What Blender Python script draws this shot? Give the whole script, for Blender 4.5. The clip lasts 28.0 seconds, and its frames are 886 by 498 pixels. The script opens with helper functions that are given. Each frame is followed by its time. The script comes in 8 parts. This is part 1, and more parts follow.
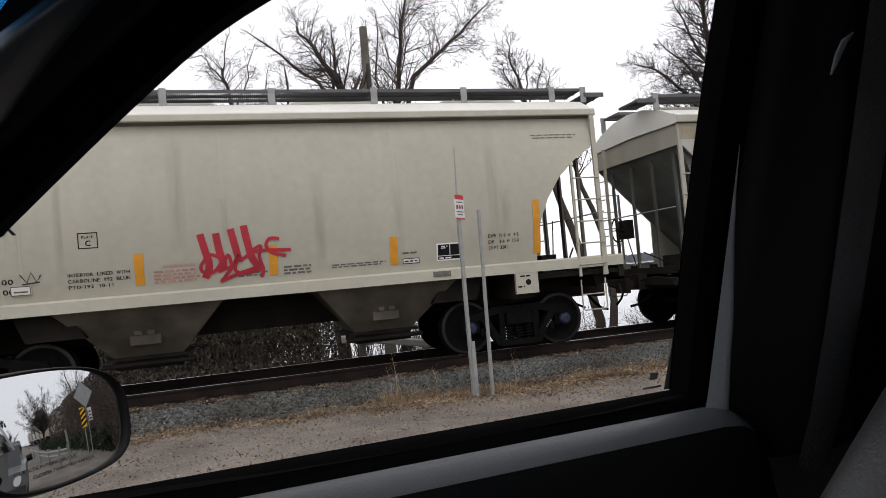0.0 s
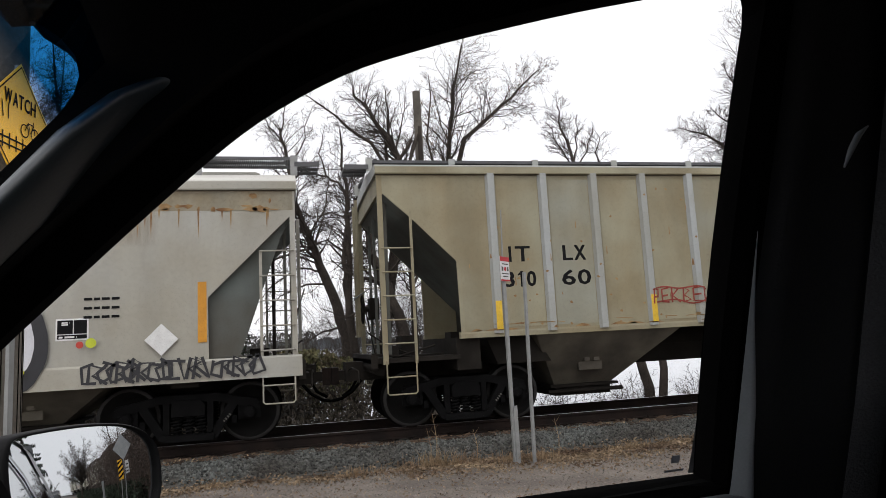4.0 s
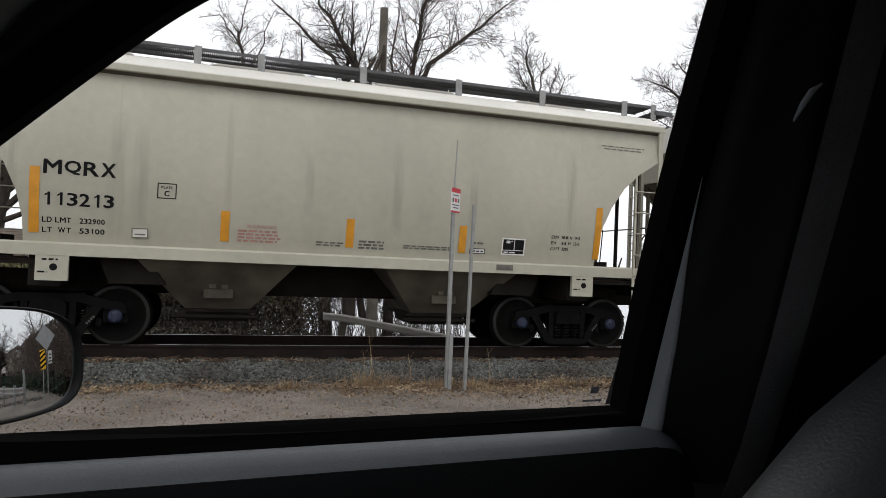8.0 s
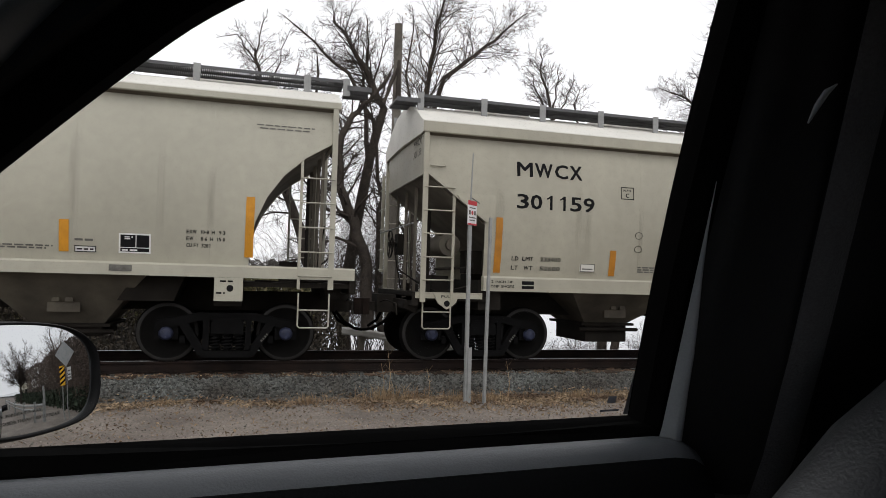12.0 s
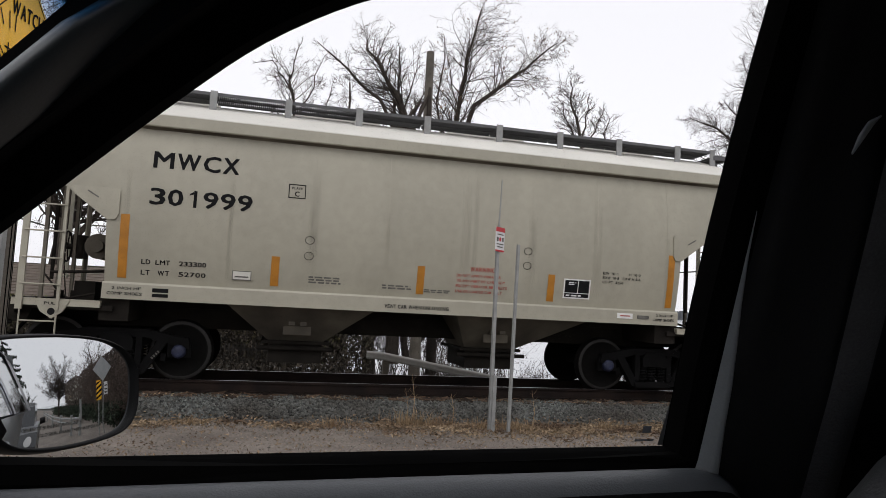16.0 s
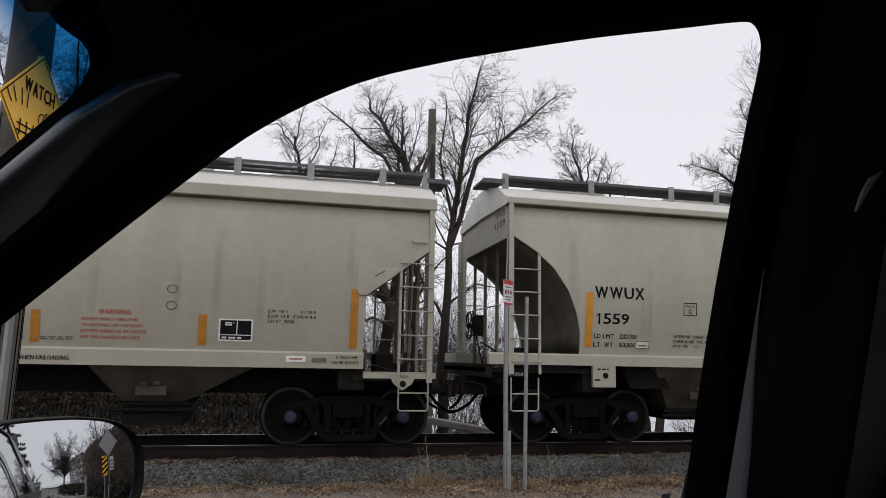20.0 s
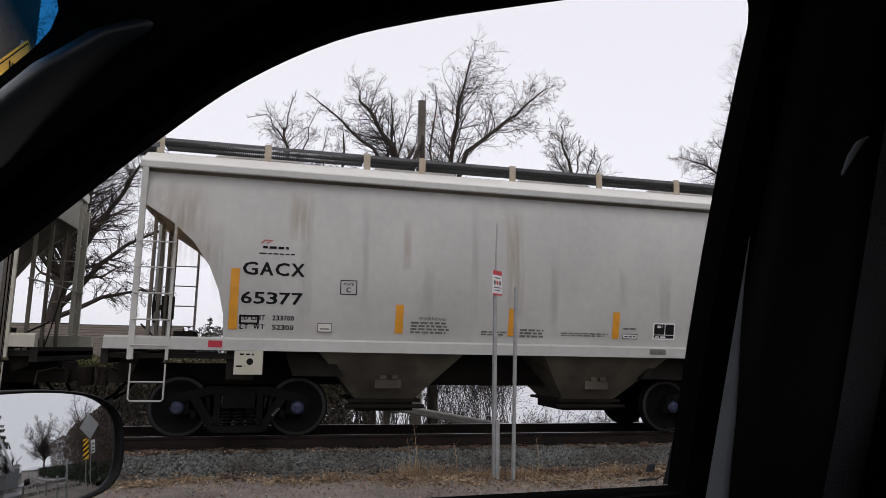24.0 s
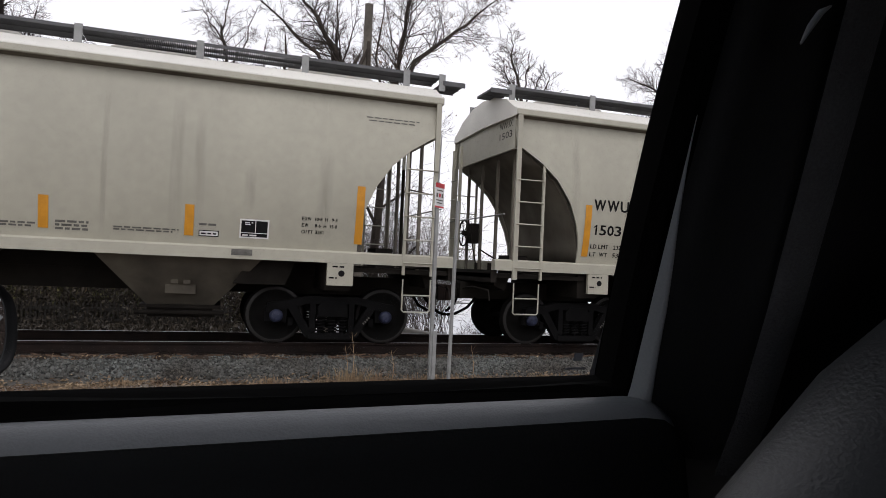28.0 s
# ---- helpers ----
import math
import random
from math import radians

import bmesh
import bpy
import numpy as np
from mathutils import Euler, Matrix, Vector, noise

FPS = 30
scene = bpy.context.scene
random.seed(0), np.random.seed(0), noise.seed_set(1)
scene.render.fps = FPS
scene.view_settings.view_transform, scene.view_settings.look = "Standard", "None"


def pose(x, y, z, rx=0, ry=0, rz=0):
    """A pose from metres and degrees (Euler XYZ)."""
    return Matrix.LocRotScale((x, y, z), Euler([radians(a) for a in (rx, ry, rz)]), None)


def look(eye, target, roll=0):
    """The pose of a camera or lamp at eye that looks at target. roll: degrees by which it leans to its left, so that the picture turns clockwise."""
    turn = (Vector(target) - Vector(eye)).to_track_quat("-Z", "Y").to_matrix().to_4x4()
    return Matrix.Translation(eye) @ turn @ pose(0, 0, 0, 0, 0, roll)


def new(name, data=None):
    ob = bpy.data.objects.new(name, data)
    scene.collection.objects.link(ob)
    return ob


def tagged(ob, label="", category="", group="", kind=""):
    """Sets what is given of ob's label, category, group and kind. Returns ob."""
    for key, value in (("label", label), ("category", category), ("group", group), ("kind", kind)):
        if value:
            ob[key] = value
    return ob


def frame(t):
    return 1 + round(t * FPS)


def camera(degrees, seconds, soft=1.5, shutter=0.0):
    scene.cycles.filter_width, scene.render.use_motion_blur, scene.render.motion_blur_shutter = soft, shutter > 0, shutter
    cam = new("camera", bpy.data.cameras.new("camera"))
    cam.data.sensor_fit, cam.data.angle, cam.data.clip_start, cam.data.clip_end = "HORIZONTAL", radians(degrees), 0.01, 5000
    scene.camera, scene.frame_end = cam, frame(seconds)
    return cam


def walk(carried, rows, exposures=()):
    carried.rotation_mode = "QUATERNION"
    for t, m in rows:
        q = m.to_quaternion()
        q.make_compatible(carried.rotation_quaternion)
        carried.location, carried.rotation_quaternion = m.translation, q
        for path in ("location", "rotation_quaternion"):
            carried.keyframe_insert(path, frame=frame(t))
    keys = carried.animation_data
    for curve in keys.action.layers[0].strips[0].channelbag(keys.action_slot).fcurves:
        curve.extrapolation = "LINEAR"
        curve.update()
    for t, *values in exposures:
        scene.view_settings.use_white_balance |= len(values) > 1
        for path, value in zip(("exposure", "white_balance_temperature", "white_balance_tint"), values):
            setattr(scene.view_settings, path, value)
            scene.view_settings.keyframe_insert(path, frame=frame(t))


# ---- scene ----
PATH = [
    (0.0, -0.035, -12.130, 1.387, 92.33, 5.03, -16.70),
    (0.5, -0.038, -12.133, 1.386, 94.74, 5.16, -15.29),
    (1.0, -0.027, -12.155, 1.406, 96.93, 8.73, -15.23),
    (1.5, -0.011, -12.159, 1.411, 96.76, 8.92, -15.88),
    (2.0, -0.014, -12.168, 1.417, 96.85, 9.47, -14.90),
    (2.5, 0.013, -12.145, 1.416, 92.76, 10.32, -14.80),
    (3.0, 0.005, -12.170, 1.437, 96.01, 11.21, -11.71),
    (3.5, -0.004, -12.166, 1.415, 97.39, 6.43, -12.67),
    (5.5, -0.025, -12.180, 1.391, 95.37, -1.43, -12.00),
    (6.0, -0.019, -12.170, 1.385, 94.00, -2.82, -12.48),
    (6.5, -0.024, -12.176, 1.390, 93.58, -2.37, -13.01),
    (7.0, -0.014, -12.168, 1.389, 93.00, -2.72, -14.46),
    (7.5, 0.002, -12.159, 1.385, 91.10, -3.15, -19.50),
    (8.0, -0.002, -12.160, 1.389, 91.55, -2.39, -17.53),
    (8.5, -0.002, -12.163, 1.392, 91.65, -2.05, -16.94),
    (9.0, -0.005, -12.166, 1.392, 92.30, -2.24, -15.90),
    (9.5, -0.004, -12.159, 1.386, 92.39, -2.13, -16.15),
    (10.0, -0.009, -12.163, 1.386, 92.57, -2.11, -16.39),
    (10.5, -0.005, -12.157, 1.386, 92.59, -1.64, -16.48),
    (11.0, -0.005, -12.156, 1.384, 91.94, -1.93, -16.28),
    (11.5, 0.012, -12.143, 1.384, 91.93, -0.90, -15.43),
    (12.0, 0.006, -12.158, 1.385, 92.61, -1.59, -16.01),
    (12.5, 0.002, -12.163, 1.390, 93.70, -1.87, -14.65),
    (14.5, -0.003, -12.156, 1.385, 94.22, -1.76, -12.91),
    (15.0, -0.011, -12.166, 1.386, 93.60, -2.86, -13.53),
    (15.5, -0.012, -12.167, 1.385, 93.99, -2.56, -13.72),
    (16.0, -0.009, -12.162, 1.381, 94.71, -3.00, -13.86),
    (16.5, -0.013, -12.169, 1.386, 96.37, -2.30, -13.31),
    (17.0, -0.007, -12.168, 1.391, 97.14, -0.95, -13.45),
    (17.5, -0.012, -12.170, 1.385, 96.03, -1.87, -15.79),
    (18.0, -0.005, -12.153, 1.380, 96.12, -2.14, -15.16),
    (18.5, -0.020, -12.159, 1.377, 96.79, -2.55, -14.44),
    (19.0, -0.018, -12.161, 1.381, 97.08, -2.35, -13.53),
    (19.5, -0.016, -12.168, 1.387, 99.09, -1.26, -12.98),
    (20.0, -0.005, -12.161, 1.401, 99.20, -1.07, -12.98),
    (20.5, -0.018, -12.172, 1.390, 99.12, -1.59, -13.21),
    (21.0, -0.006, -12.160, 1.394, 98.41, -1.15, -13.60),
    (21.5, -0.017, -12.170, 1.386, 97.97, -1.17, -13.23),
    (23.5, -0.008, -12.167, 1.385, 95.94, 0.20, -12.55),
    (24.0, 0.006, -12.147, 1.373, 98.60, -1.06, -13.86),
    (24.5, 0.029, -12.118, 1.347, 97.03, -0.96, -15.82),
    (25.0, 0.048, -12.100, 1.337, 96.23, -0.22, -18.61),
    (25.5, 0.054, -12.098, 1.342, 97.66, 1.16, -19.20),
    (26.0, 0.055, -12.106, 1.343, 98.57, 2.38, -19.35),
    (26.5, 0.028, -12.114, 1.330, 99.06, -1.16, -17.69),
    (27.0, 0.032, -12.108, 1.330, 95.34, -1.44, -16.77),
    (27.5, 0.045, -12.081, 1.325, 91.12, -0.67, -18.94),
    (28.0, 0.045, -12.085, 1.334, 91.57, -2.53, -18.80),
]
cam = camera(66.4, 28.0, soft=0.5)
walk(cam, [(t, pose(x, y, z, rx, ry, rz)) for t, x, y, z, rx, ry, rz in PATH],
     exposures=[(0.0, 0.14, 6550, 15), (1.0, 0.03, 6550, 14), (2.0, 0.06, 6550, 13), (3.0, 0.16, 6550, 14), (5.0, 0.05, 6550, 14), (8.0, 0.05, 6550, 12), (10.0, 0.18, 6550, 12), (12.0, 0.08, 6620, 13), (16.0, -0.08, 6550, 15), (18.0, -0.12, 6500, 16), (20.0, -0.30, 6450, 16),
                (22.0, -0.26, 6420, 17), (25.0, -0.22, 6440, 18), (26.0, -0.30, 6450, 16), (27.0, -0.32, 6470, 17), (28.0, 0.02, 6500, 17)])

# ---- sky and light: a bright overcast winter day ----
world = bpy.data.worlds.new("overcast")
scene.world = world
world.use_nodes = True
wn, wl = world.node_tree.nodes, world.node_tree.links
wn.clear()
sky = wn.new("ShaderNodeTexSky")
sky.sky_type = "NISHITA"
sky.sun_disc = False
sky.sun_elevation = radians(38)
sky.sun_rotation = radians(200)
sky.dust_density = 4.0
sky.altitude = 200
veil = wn.new("ShaderNodeHueSaturation")
veil.inputs["Saturation"].default_value = 0.14
even = wn.new("ShaderNodeMix")
even.data_type = "RGBA"
even.inputs["Factor"].default_value = 0.72
even.inputs["B"].default_value = (11.2, 11.3, 11.6, 1)
bg = wn.new("ShaderNodeBackground")
bg.inputs["Strength"].default_value = 0.118
wo = wn.new("ShaderNodeOutputWorld")
wl.new(sky.outputs[0], veil.inputs["Color"])
wl.new(veil.outputs[0], even.inputs["A"])
wl.new(even.outputs["Result"], bg.inputs["Color"])
wl.new(bg.outputs[0], wo.inputs[0])
sun = new("sun", bpy.data.lights.new("sun", "SUN"))
sun.data.energy, sun.data.angle, sun.data.color = 0.6, radians(20), (1.0, 0.97, 0.93)
sun.matrix_world = look((0, -30, 60), (6, 0, 0))


# ---- materials ----
def material(name, base, rough=0.6, metal=0.0, var=0.15, scale=3.0, fine=0.08, fine_scale=60.0, bump=0.1, tint=None, streak=0.0,
             spec=0.5, island=0.0, rand=0.0, own=False):
    """Two scales of variation round a base colour; tint: a second colour for the large stains; own: each object has a pattern of its own; streak: vertical run-off marks."""
    m = bpy.data.materials.new(name)
    m.use_nodes = True
    n, l = m.node_tree.nodes, m.node_tree.links
    p = n["Principled BSDF"]
    p.inputs["Roughness"].default_value, p.inputs["Metallic"].default_value = rough, metal
    p.inputs["Specular IOR Level"].default_value = spec
    co = n.new("ShaderNodeTexCoord")
    big = n.new("ShaderNodeTexNoise")
    big.inputs["Scale"].default_value, big.inputs["Detail"].default_value = scale, 5
    small = n.new("ShaderNodeTexNoise")
    small.inputs["Scale"].default_value, small.inputs["Detail"].default_value = fine_scale, 3
    place = co.outputs["Object"]
    if own:
        who, far, move = n.new("ShaderNodeObjectInfo"), n.new("ShaderNodeMath"), n.new("ShaderNodeVectorMath")
        far.operation, far.inputs[1].default_value = "MULTIPLY", 90.0
        l.new(who.outputs["Random"], far.inputs[0])
        l.new(co.outputs["Object"], move.inputs[0])
        l.new(far.outputs[0], move.inputs[1])
        place = move.outputs[0]
    l.new(place, big.inputs["Vector"])
    l.new(place, small.inputs["Vector"])
    ramp = n.new("ShaderNodeValToRGB")
    ramp.color_ramp.elements[0].position, ramp.color_ramp.elements[1].position = 0.35, 0.7
    second = tint or tuple(c * (1 - var) for c in base)
    ramp.color_ramp.elements[0].color = (*second, 1)
    ramp.color_ramp.elements[1].color = (*base, 1)
    l.new(big.outputs["Fac"], ramp.inputs["Fac"])
    out = ramp.outputs["Color"]

    def times(out, value):
        mix = n.new("ShaderNodeMix")
        mix.data_type, mix.blend_type = "RGBA", "MULTIPLY"
        mix.inputs["Factor"].default_value = 1
        l.new(out, mix.inputs["A"])
        l.new(value, mix.inputs["B"])
        return mix.outputs["Result"]

    rng = n.new("ShaderNodeMapRange")
    rng.inputs["To Min"].default_value, rng.inputs["To Max"].default_value = 1 - 2 * fine, 1 + 2 * fine
    l.new(small.outputs["Fac"], rng.inputs["Value"])
    out = times(out, rng.outputs[0])
    if streak:
        mp = n.new("ShaderNodeMapping")
        mp.inputs["Scale"].default_value = (0.7, 1, 0.10)
        st = n.new("ShaderNodeTexNoise")
        st.inputs["Scale"].default_value, st.inputs["Detail"].default_value = 2.5, 6
        sr = n.new("ShaderNodeMapRange")
        sr.inputs["From Min"].default_value, sr.inputs["From Max"].default_value = 0.35, 0.7
        sr.inputs["To Min"].default_value, sr.inputs["To Max"].default_value = 1 - streak, 1
        l.new(place, mp.inputs["Vector"])
        l.new(mp.outputs[0], st.inputs["Vector"])
        l.new(st.outputs["Fac"], sr.inputs["Value"])
        out = times(out, sr.outputs[0])
    if island:
        ge = n.new("ShaderNodeNewGeometry")
        ir = n.new("ShaderNodeMapRange")
        ir.inputs["To Min"].default_value, ir.inputs["To Max"].default_value = 1 - island, 1 + island
        l.new(ge.outputs["Random Per Island"], ir.inputs["Value"])
        out = times(out, ir.outputs[0])
    if rand:
        oi = n.new("ShaderNodeObjectInfo")
        rr = n.new("ShaderNodeMapRange")
        rr.inputs["To Min"].default_value, rr.inputs["To Max"].default_value = 1 - rand, 1 + rand
        l.new(oi.outputs["Random"], rr.inputs["Value"])
        out = times(out, rr.outputs[0])
    l.new(out, p.inputs["Base Color"])
    if bump:
        b = n.new("ShaderNodeBump")
        b.inputs["Strength"].default_value, b.inputs["Distance"].default_value = bump, 0.01
        l.new(small.outputs["Fac"], b.inputs["Height"])
        l.new(b.outputs[0], p.inputs["Normal"])
    return m


def glass(name, colour=(1, 1, 1), top=None, low=0.0, high=1.0):
    """A thin pane: clear, with a faint gloss; top: the tint that it takes on towards the local height high."""
    m = bpy.data.materials.new(name)
    m.use_nodes = True
    n, l = m.node_tree.nodes, m.node_tree.links
    n.remove(n["Principled BSDF"])
    tr, gl, mix, fr = (n.new("ShaderNode" + k) for k in ("BsdfTransparent", "BsdfGlossy", "MixShader", "Fresnel"))
    gl.inputs["Roughness"].default_value = 0.02
    fr.inputs["IOR"].default_value = 1.18
    tr.inputs["Color"].default_value = (*colour, 1)
    if top:
        co, sep, ramp, rng = (n.new("ShaderNode" + k) for k in ("TexCoord", "SeparateXYZ", "ValToRGB", "MapRange"))
        rng.inputs["From Min"].default_value, rng.inputs["From Max"].default_value = low, high
        ramp.color_ramp.elements[0].color, ramp.color_ramp.elements[1].color = (*colour, 1), (*top, 1)
        l.new(co.outputs["Object"], sep.inputs[0])
        l.new(sep.outputs["Z"], rng.inputs["Value"])
        l.new(rng.outputs[0], ramp.inputs["Fac"])
        l.new(ramp.outputs["Color"], tr.inputs["Color"])
    l.new(fr.outputs[0], mix.inputs["Fac"])
    l.new(tr.outputs[0], mix.inputs[1])
    l.new(gl.outputs[0], mix.inputs[2])
    l.new(mix.outputs[0], n["Material Output"].inputs["Surface"])
    return m


def run_off(name, colour, strength):
    """A translucent dirt film: streaky, and fading out towards the edges of its patch."""
    m = material(name, colour, 0.8, var=0.2, scale=4, fine=0.1, bump=0)
    n, l = m.node_tree.nodes, m.node_tree.links
    p, out = n["Principled BSDF"], n["Material Output"]
    co, sep, mp, st = (n.new("ShaderNode" + k) for k in ("TexCoord", "SeparateXYZ", "Mapping", "TexNoise"))
    l.new(co.outputs["Generated"], sep.inputs[0])
    mp.inputs["Scale"].default_value = (9, 1, 0.8)
    st.inputs["Scale"].default_value, st.inputs["Detail"].default_value = 1.6, 5
    l.new(co.outputs["Object"], mp.inputs["Vector"])
    l.new(mp.outputs[0], st.inputs["Vector"])

    def calc(kind, a, b):
        k = n.new("ShaderNodeMath")
        k.operation = kind
        for i, v in enumerate((a, b)):
            if isinstance(v, float):
                k.inputs[i].default_value = v
            else:
                l.new(v, k.inputs[i])
        return k.outputs[0]

    def hump(v):
        return calc("MULTIPLY", calc("MULTIPLY", v, calc("SUBTRACT", 1.0, v)), 4.0)

    grain = calc("MAXIMUM", calc("MULTIPLY", calc("SUBTRACT", st.outputs["Fac"], 0.3), 2.6), 0.0)
    fac = calc("MULTIPLY", calc("MULTIPLY", hump(sep.outputs["X"]), hump(sep.outputs["Z"])), calc("MULTIPLY", grain, strength))
    clear, mix = n.new("ShaderNodeBsdfTransparent"), n.new("ShaderNodeMixShader")
    l.new(calc("MINIMUM", fac, 1.0), mix.inputs["Fac"])
    l.new(clear.outputs[0], mix.inputs[1])
    l.new(p.outputs[0], mix.inputs[2])
    l.new(mix.outputs[0], out.inputs["Surface"])
    return m


DARK_RUN = run_off("grime_run_off", (0.10, 0.095, 0.075), 0.15)
OCHRE_RUN = run_off("ochre_run_off", (0.40, 0.31, 0.16), 0.38)
RUST_RUN = run_off("rust_run_off", (0.30, 0.17, 0.06), 0.3)
CAR_GREY = material("car_paint_grey", (0.408, 0.392, 0.318), 0.5, var=0.13, scale=0.5, fine=0.05, fine_scale=8, bump=0.06, streak=0.06, own=True)
CAR_GREY_B = material("car_paint_warm_grey", (0.378, 0.357, 0.284), 0.5, var=0.13, scale=0.5, fine=0.05, fine_scale=8, bump=0.06, streak=0.10, own=True)
CAR_PALE = material("car_paint_pale", (0.43, 0.425, 0.40), 0.5, var=0.16, scale=0.5, fine=0.05, fine_scale=8, bump=0.06, streak=0.05, own=True)
CAR_OLD = material("car_paint_weathered", (0.345, 0.325, 0.225), 0.65, tint=(0.26, 0.215, 0.125), scale=0.9, fine=0.05, fine_scale=20, bump=0.05, streak=0.22, own=True)
CAR_BLUEGREY = material("car_paint_blue_grey", (0.40, 0.42, 0.415), 0.65, tint=(0.34, 0.34, 0.30), scale=0.8, fine=0.05, fine_scale=20, bump=0.05, streak=0.2, own=True)
# grime of the slope sheets; also the painted shade under the eaves
GRIME_AND_SHADE = material("slope_grime_and_eave_shade", (0.21, 0.19, 0.155), 0.75, tint=(0.12, 0.105, 0.085), scale=1.2, fine=0.06, bump=0.06, streak=0.2, own=True, spec=0.1)
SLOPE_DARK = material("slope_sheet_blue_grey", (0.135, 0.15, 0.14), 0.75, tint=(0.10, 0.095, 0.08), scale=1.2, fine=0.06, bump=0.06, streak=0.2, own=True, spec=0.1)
CAR_FADED = material("car_paint_faded", (0.405, 0.40, 0.36), 0.65, tint=(0.34, 0.315, 0.25), scale=0.7, fine=0.05, fine_scale=16, bump=0.05, streak=0.14, own=True)
CAR_COOL = material("car_paint_weathered_cool", (0.325, 0.33, 0.27), 0.65, tint=(0.28, 0.25, 0.165), scale=0.9, fine=0.05, fine_scale=20, bump=0.05, streak=0.2, own=True)
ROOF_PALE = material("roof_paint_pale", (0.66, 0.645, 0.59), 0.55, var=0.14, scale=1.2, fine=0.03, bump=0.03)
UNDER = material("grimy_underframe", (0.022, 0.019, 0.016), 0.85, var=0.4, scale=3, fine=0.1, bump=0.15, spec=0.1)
HOPPER_OLIVE = material("hopper_paint_dark_olive", (0.15, 0.135, 0.105), 0.75, tint=(0.075, 0.066, 0.055), scale=1.6, fine=0.06, bump=0.08, spec=0.1)
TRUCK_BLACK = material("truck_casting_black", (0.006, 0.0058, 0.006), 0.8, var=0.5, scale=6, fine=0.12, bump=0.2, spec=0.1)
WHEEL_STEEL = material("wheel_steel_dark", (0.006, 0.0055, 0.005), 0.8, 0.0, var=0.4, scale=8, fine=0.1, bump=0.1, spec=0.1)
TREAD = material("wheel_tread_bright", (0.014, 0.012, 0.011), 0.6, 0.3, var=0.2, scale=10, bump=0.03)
CAP_BLUE = material("bearing_cap_blue", (0.017, 0.023, 0.058), 0.6, var=0.4, scale=12, bump=0.05)
GALV = material("galvanised_steel", (0.30, 0.305, 0.30), 0.6, 0.3, var=0.25, scale=6, fine=0.06, bump=0.04)
GRATE = material("roof_grating_steel", (0.105, 0.105, 0.11), 0.6, 0.3, var=0.3, scale=4, bump=0.05)
ORANGE = material("reflector_orange", (0.62, 0.27, 0.015), 0.45, var=0.2, scale=6, bump=0.02)
ORANGE_DEEP = material("reflector_deep_orange", (0.46, 0.185, 0.012), 0.5, var=0.25, scale=6, bump=0.02)
YELLOW_ST = material("reflector_yellow", (0.75, 0.48, 0.03), 0.45, var=0.2, scale=6, bump=0.02)
BLACK_INK = material("stencil_black", (0.012, 0.012, 0.013), 0.85, var=0.3, scale=9, fine=0.1, bump=0, spec=0.1)
GREY_INK = material("stencil_faded", (0.16, 0.155, 0.14), 0.6, var=0.4, scale=9, fine=0.1, bump=0, spec=0.1)
RED_INK = material("stencil_red", (0.42, 0.075, 0.06), 0.6, var=0.3, scale=9, bump=0)
RED_FADED = material("stencil_red_faded", (0.42, 0.22, 0.18), 0.6, var=0.3, scale=9, bump=0)
WHITE_INK = material("stencil_white", (0.74, 0.74, 0.72), 0.6, var=0.15, scale=9, bump=0)
EAVE_BAND = material("eave_band_brown", (0.35, 0.32, 0.24), 0.8, tint=(0.28, 0.225, 0.14), scale=2.2, fine=0.12, fine_scale=18, bump=0.06, streak=0.3)
RUST = material("rust_stain", (0.16, 0.075, 0.03), 0.9, tint=(0.34, 0.22, 0.10), scale=5, fine=0.15, bump=0.1)
SPRAY_RED = material("spray_red", (0.42, 0.012, 0.03), 0.55, var=0.3, scale=5, bump=0.02)
SPRAY_ORANGE = material("spray_orange", (0.58, 0.085, 0.02), 0.55, var=0.3, scale=3, bump=0.02)
SPRAY_BLACK = material("spray_black", (0.02, 0.02, 0.024), 0.5, var=0.3, scale=5, bump=0.02)
SPRAY_WHITE = material("spray_white", (0.62, 0.62, 0.65), 0.55, var=0.12, scale=3, bump=0.02)
SPRAY_SCARLET = material("spray_scarlet", (0.55, 0.05, 0.03), 0.55, var=0.2, scale=5, bump=0.02)
SPRAY_RUSTY = material("spray_brick_red", (0.30, 0.045, 0.03), 0.6, var=0.3, scale=6, bump=0.02)
SPRAY_LIME = material("spray_lime", (0.52, 0.58, 0.03), 0.55, var=0.2, scale=5, bump=0.02)
SPRAY_PALE = material("spray_pale_blue", (0.42, 0.50, 0.60), 0.6, var=0.2, scale=4, bump=0.02)
SPRAY_GREY = material("spray_grey", (0.16, 0.17, 0.19), 0.6, var=0.3, scale=4, bump=0.02)
RUBBER = material("rubber_black", (0.003, 0.003, 0.003), 0.95, var=0.3, scale=8, bump=0.05, spec=0.02)
RAIL_SIDE = material("rail_rusty", (0.024, 0.016, 0.013), 0.85, tint=(0.013, 0.01, 0.009), scale=3, fine=0.1, bump=0.1, spec=0.1)
RAIL_TOP = material("rail_polished", (0.34, 0.34, 0.35), 0.3, 0.9, var=0.2, scale=2, bump=0.02)
TIE = material("tie_timber", (0.06, 0.043, 0.032), 0.9, tint=(0.035, 0.026, 0.02), scale=4, fine=0.15, bump=0.3, rand=0.25, spec=0.1)
STONE = material("ballast_stone", (0.118, 0.128, 0.121), 0.9, tint=(0.05, 0.045, 0.038), scale=0.6, fine=0.15, fine_scale=40, bump=0.2, island=0.7)
LEAF_LITTER = material("dry_leaves", (0.29, 0.215, 0.135), 0.9, tint=(0.11, 0.07, 0.044), scale=2, fine=0.1, bump=0.1, island=0.45)
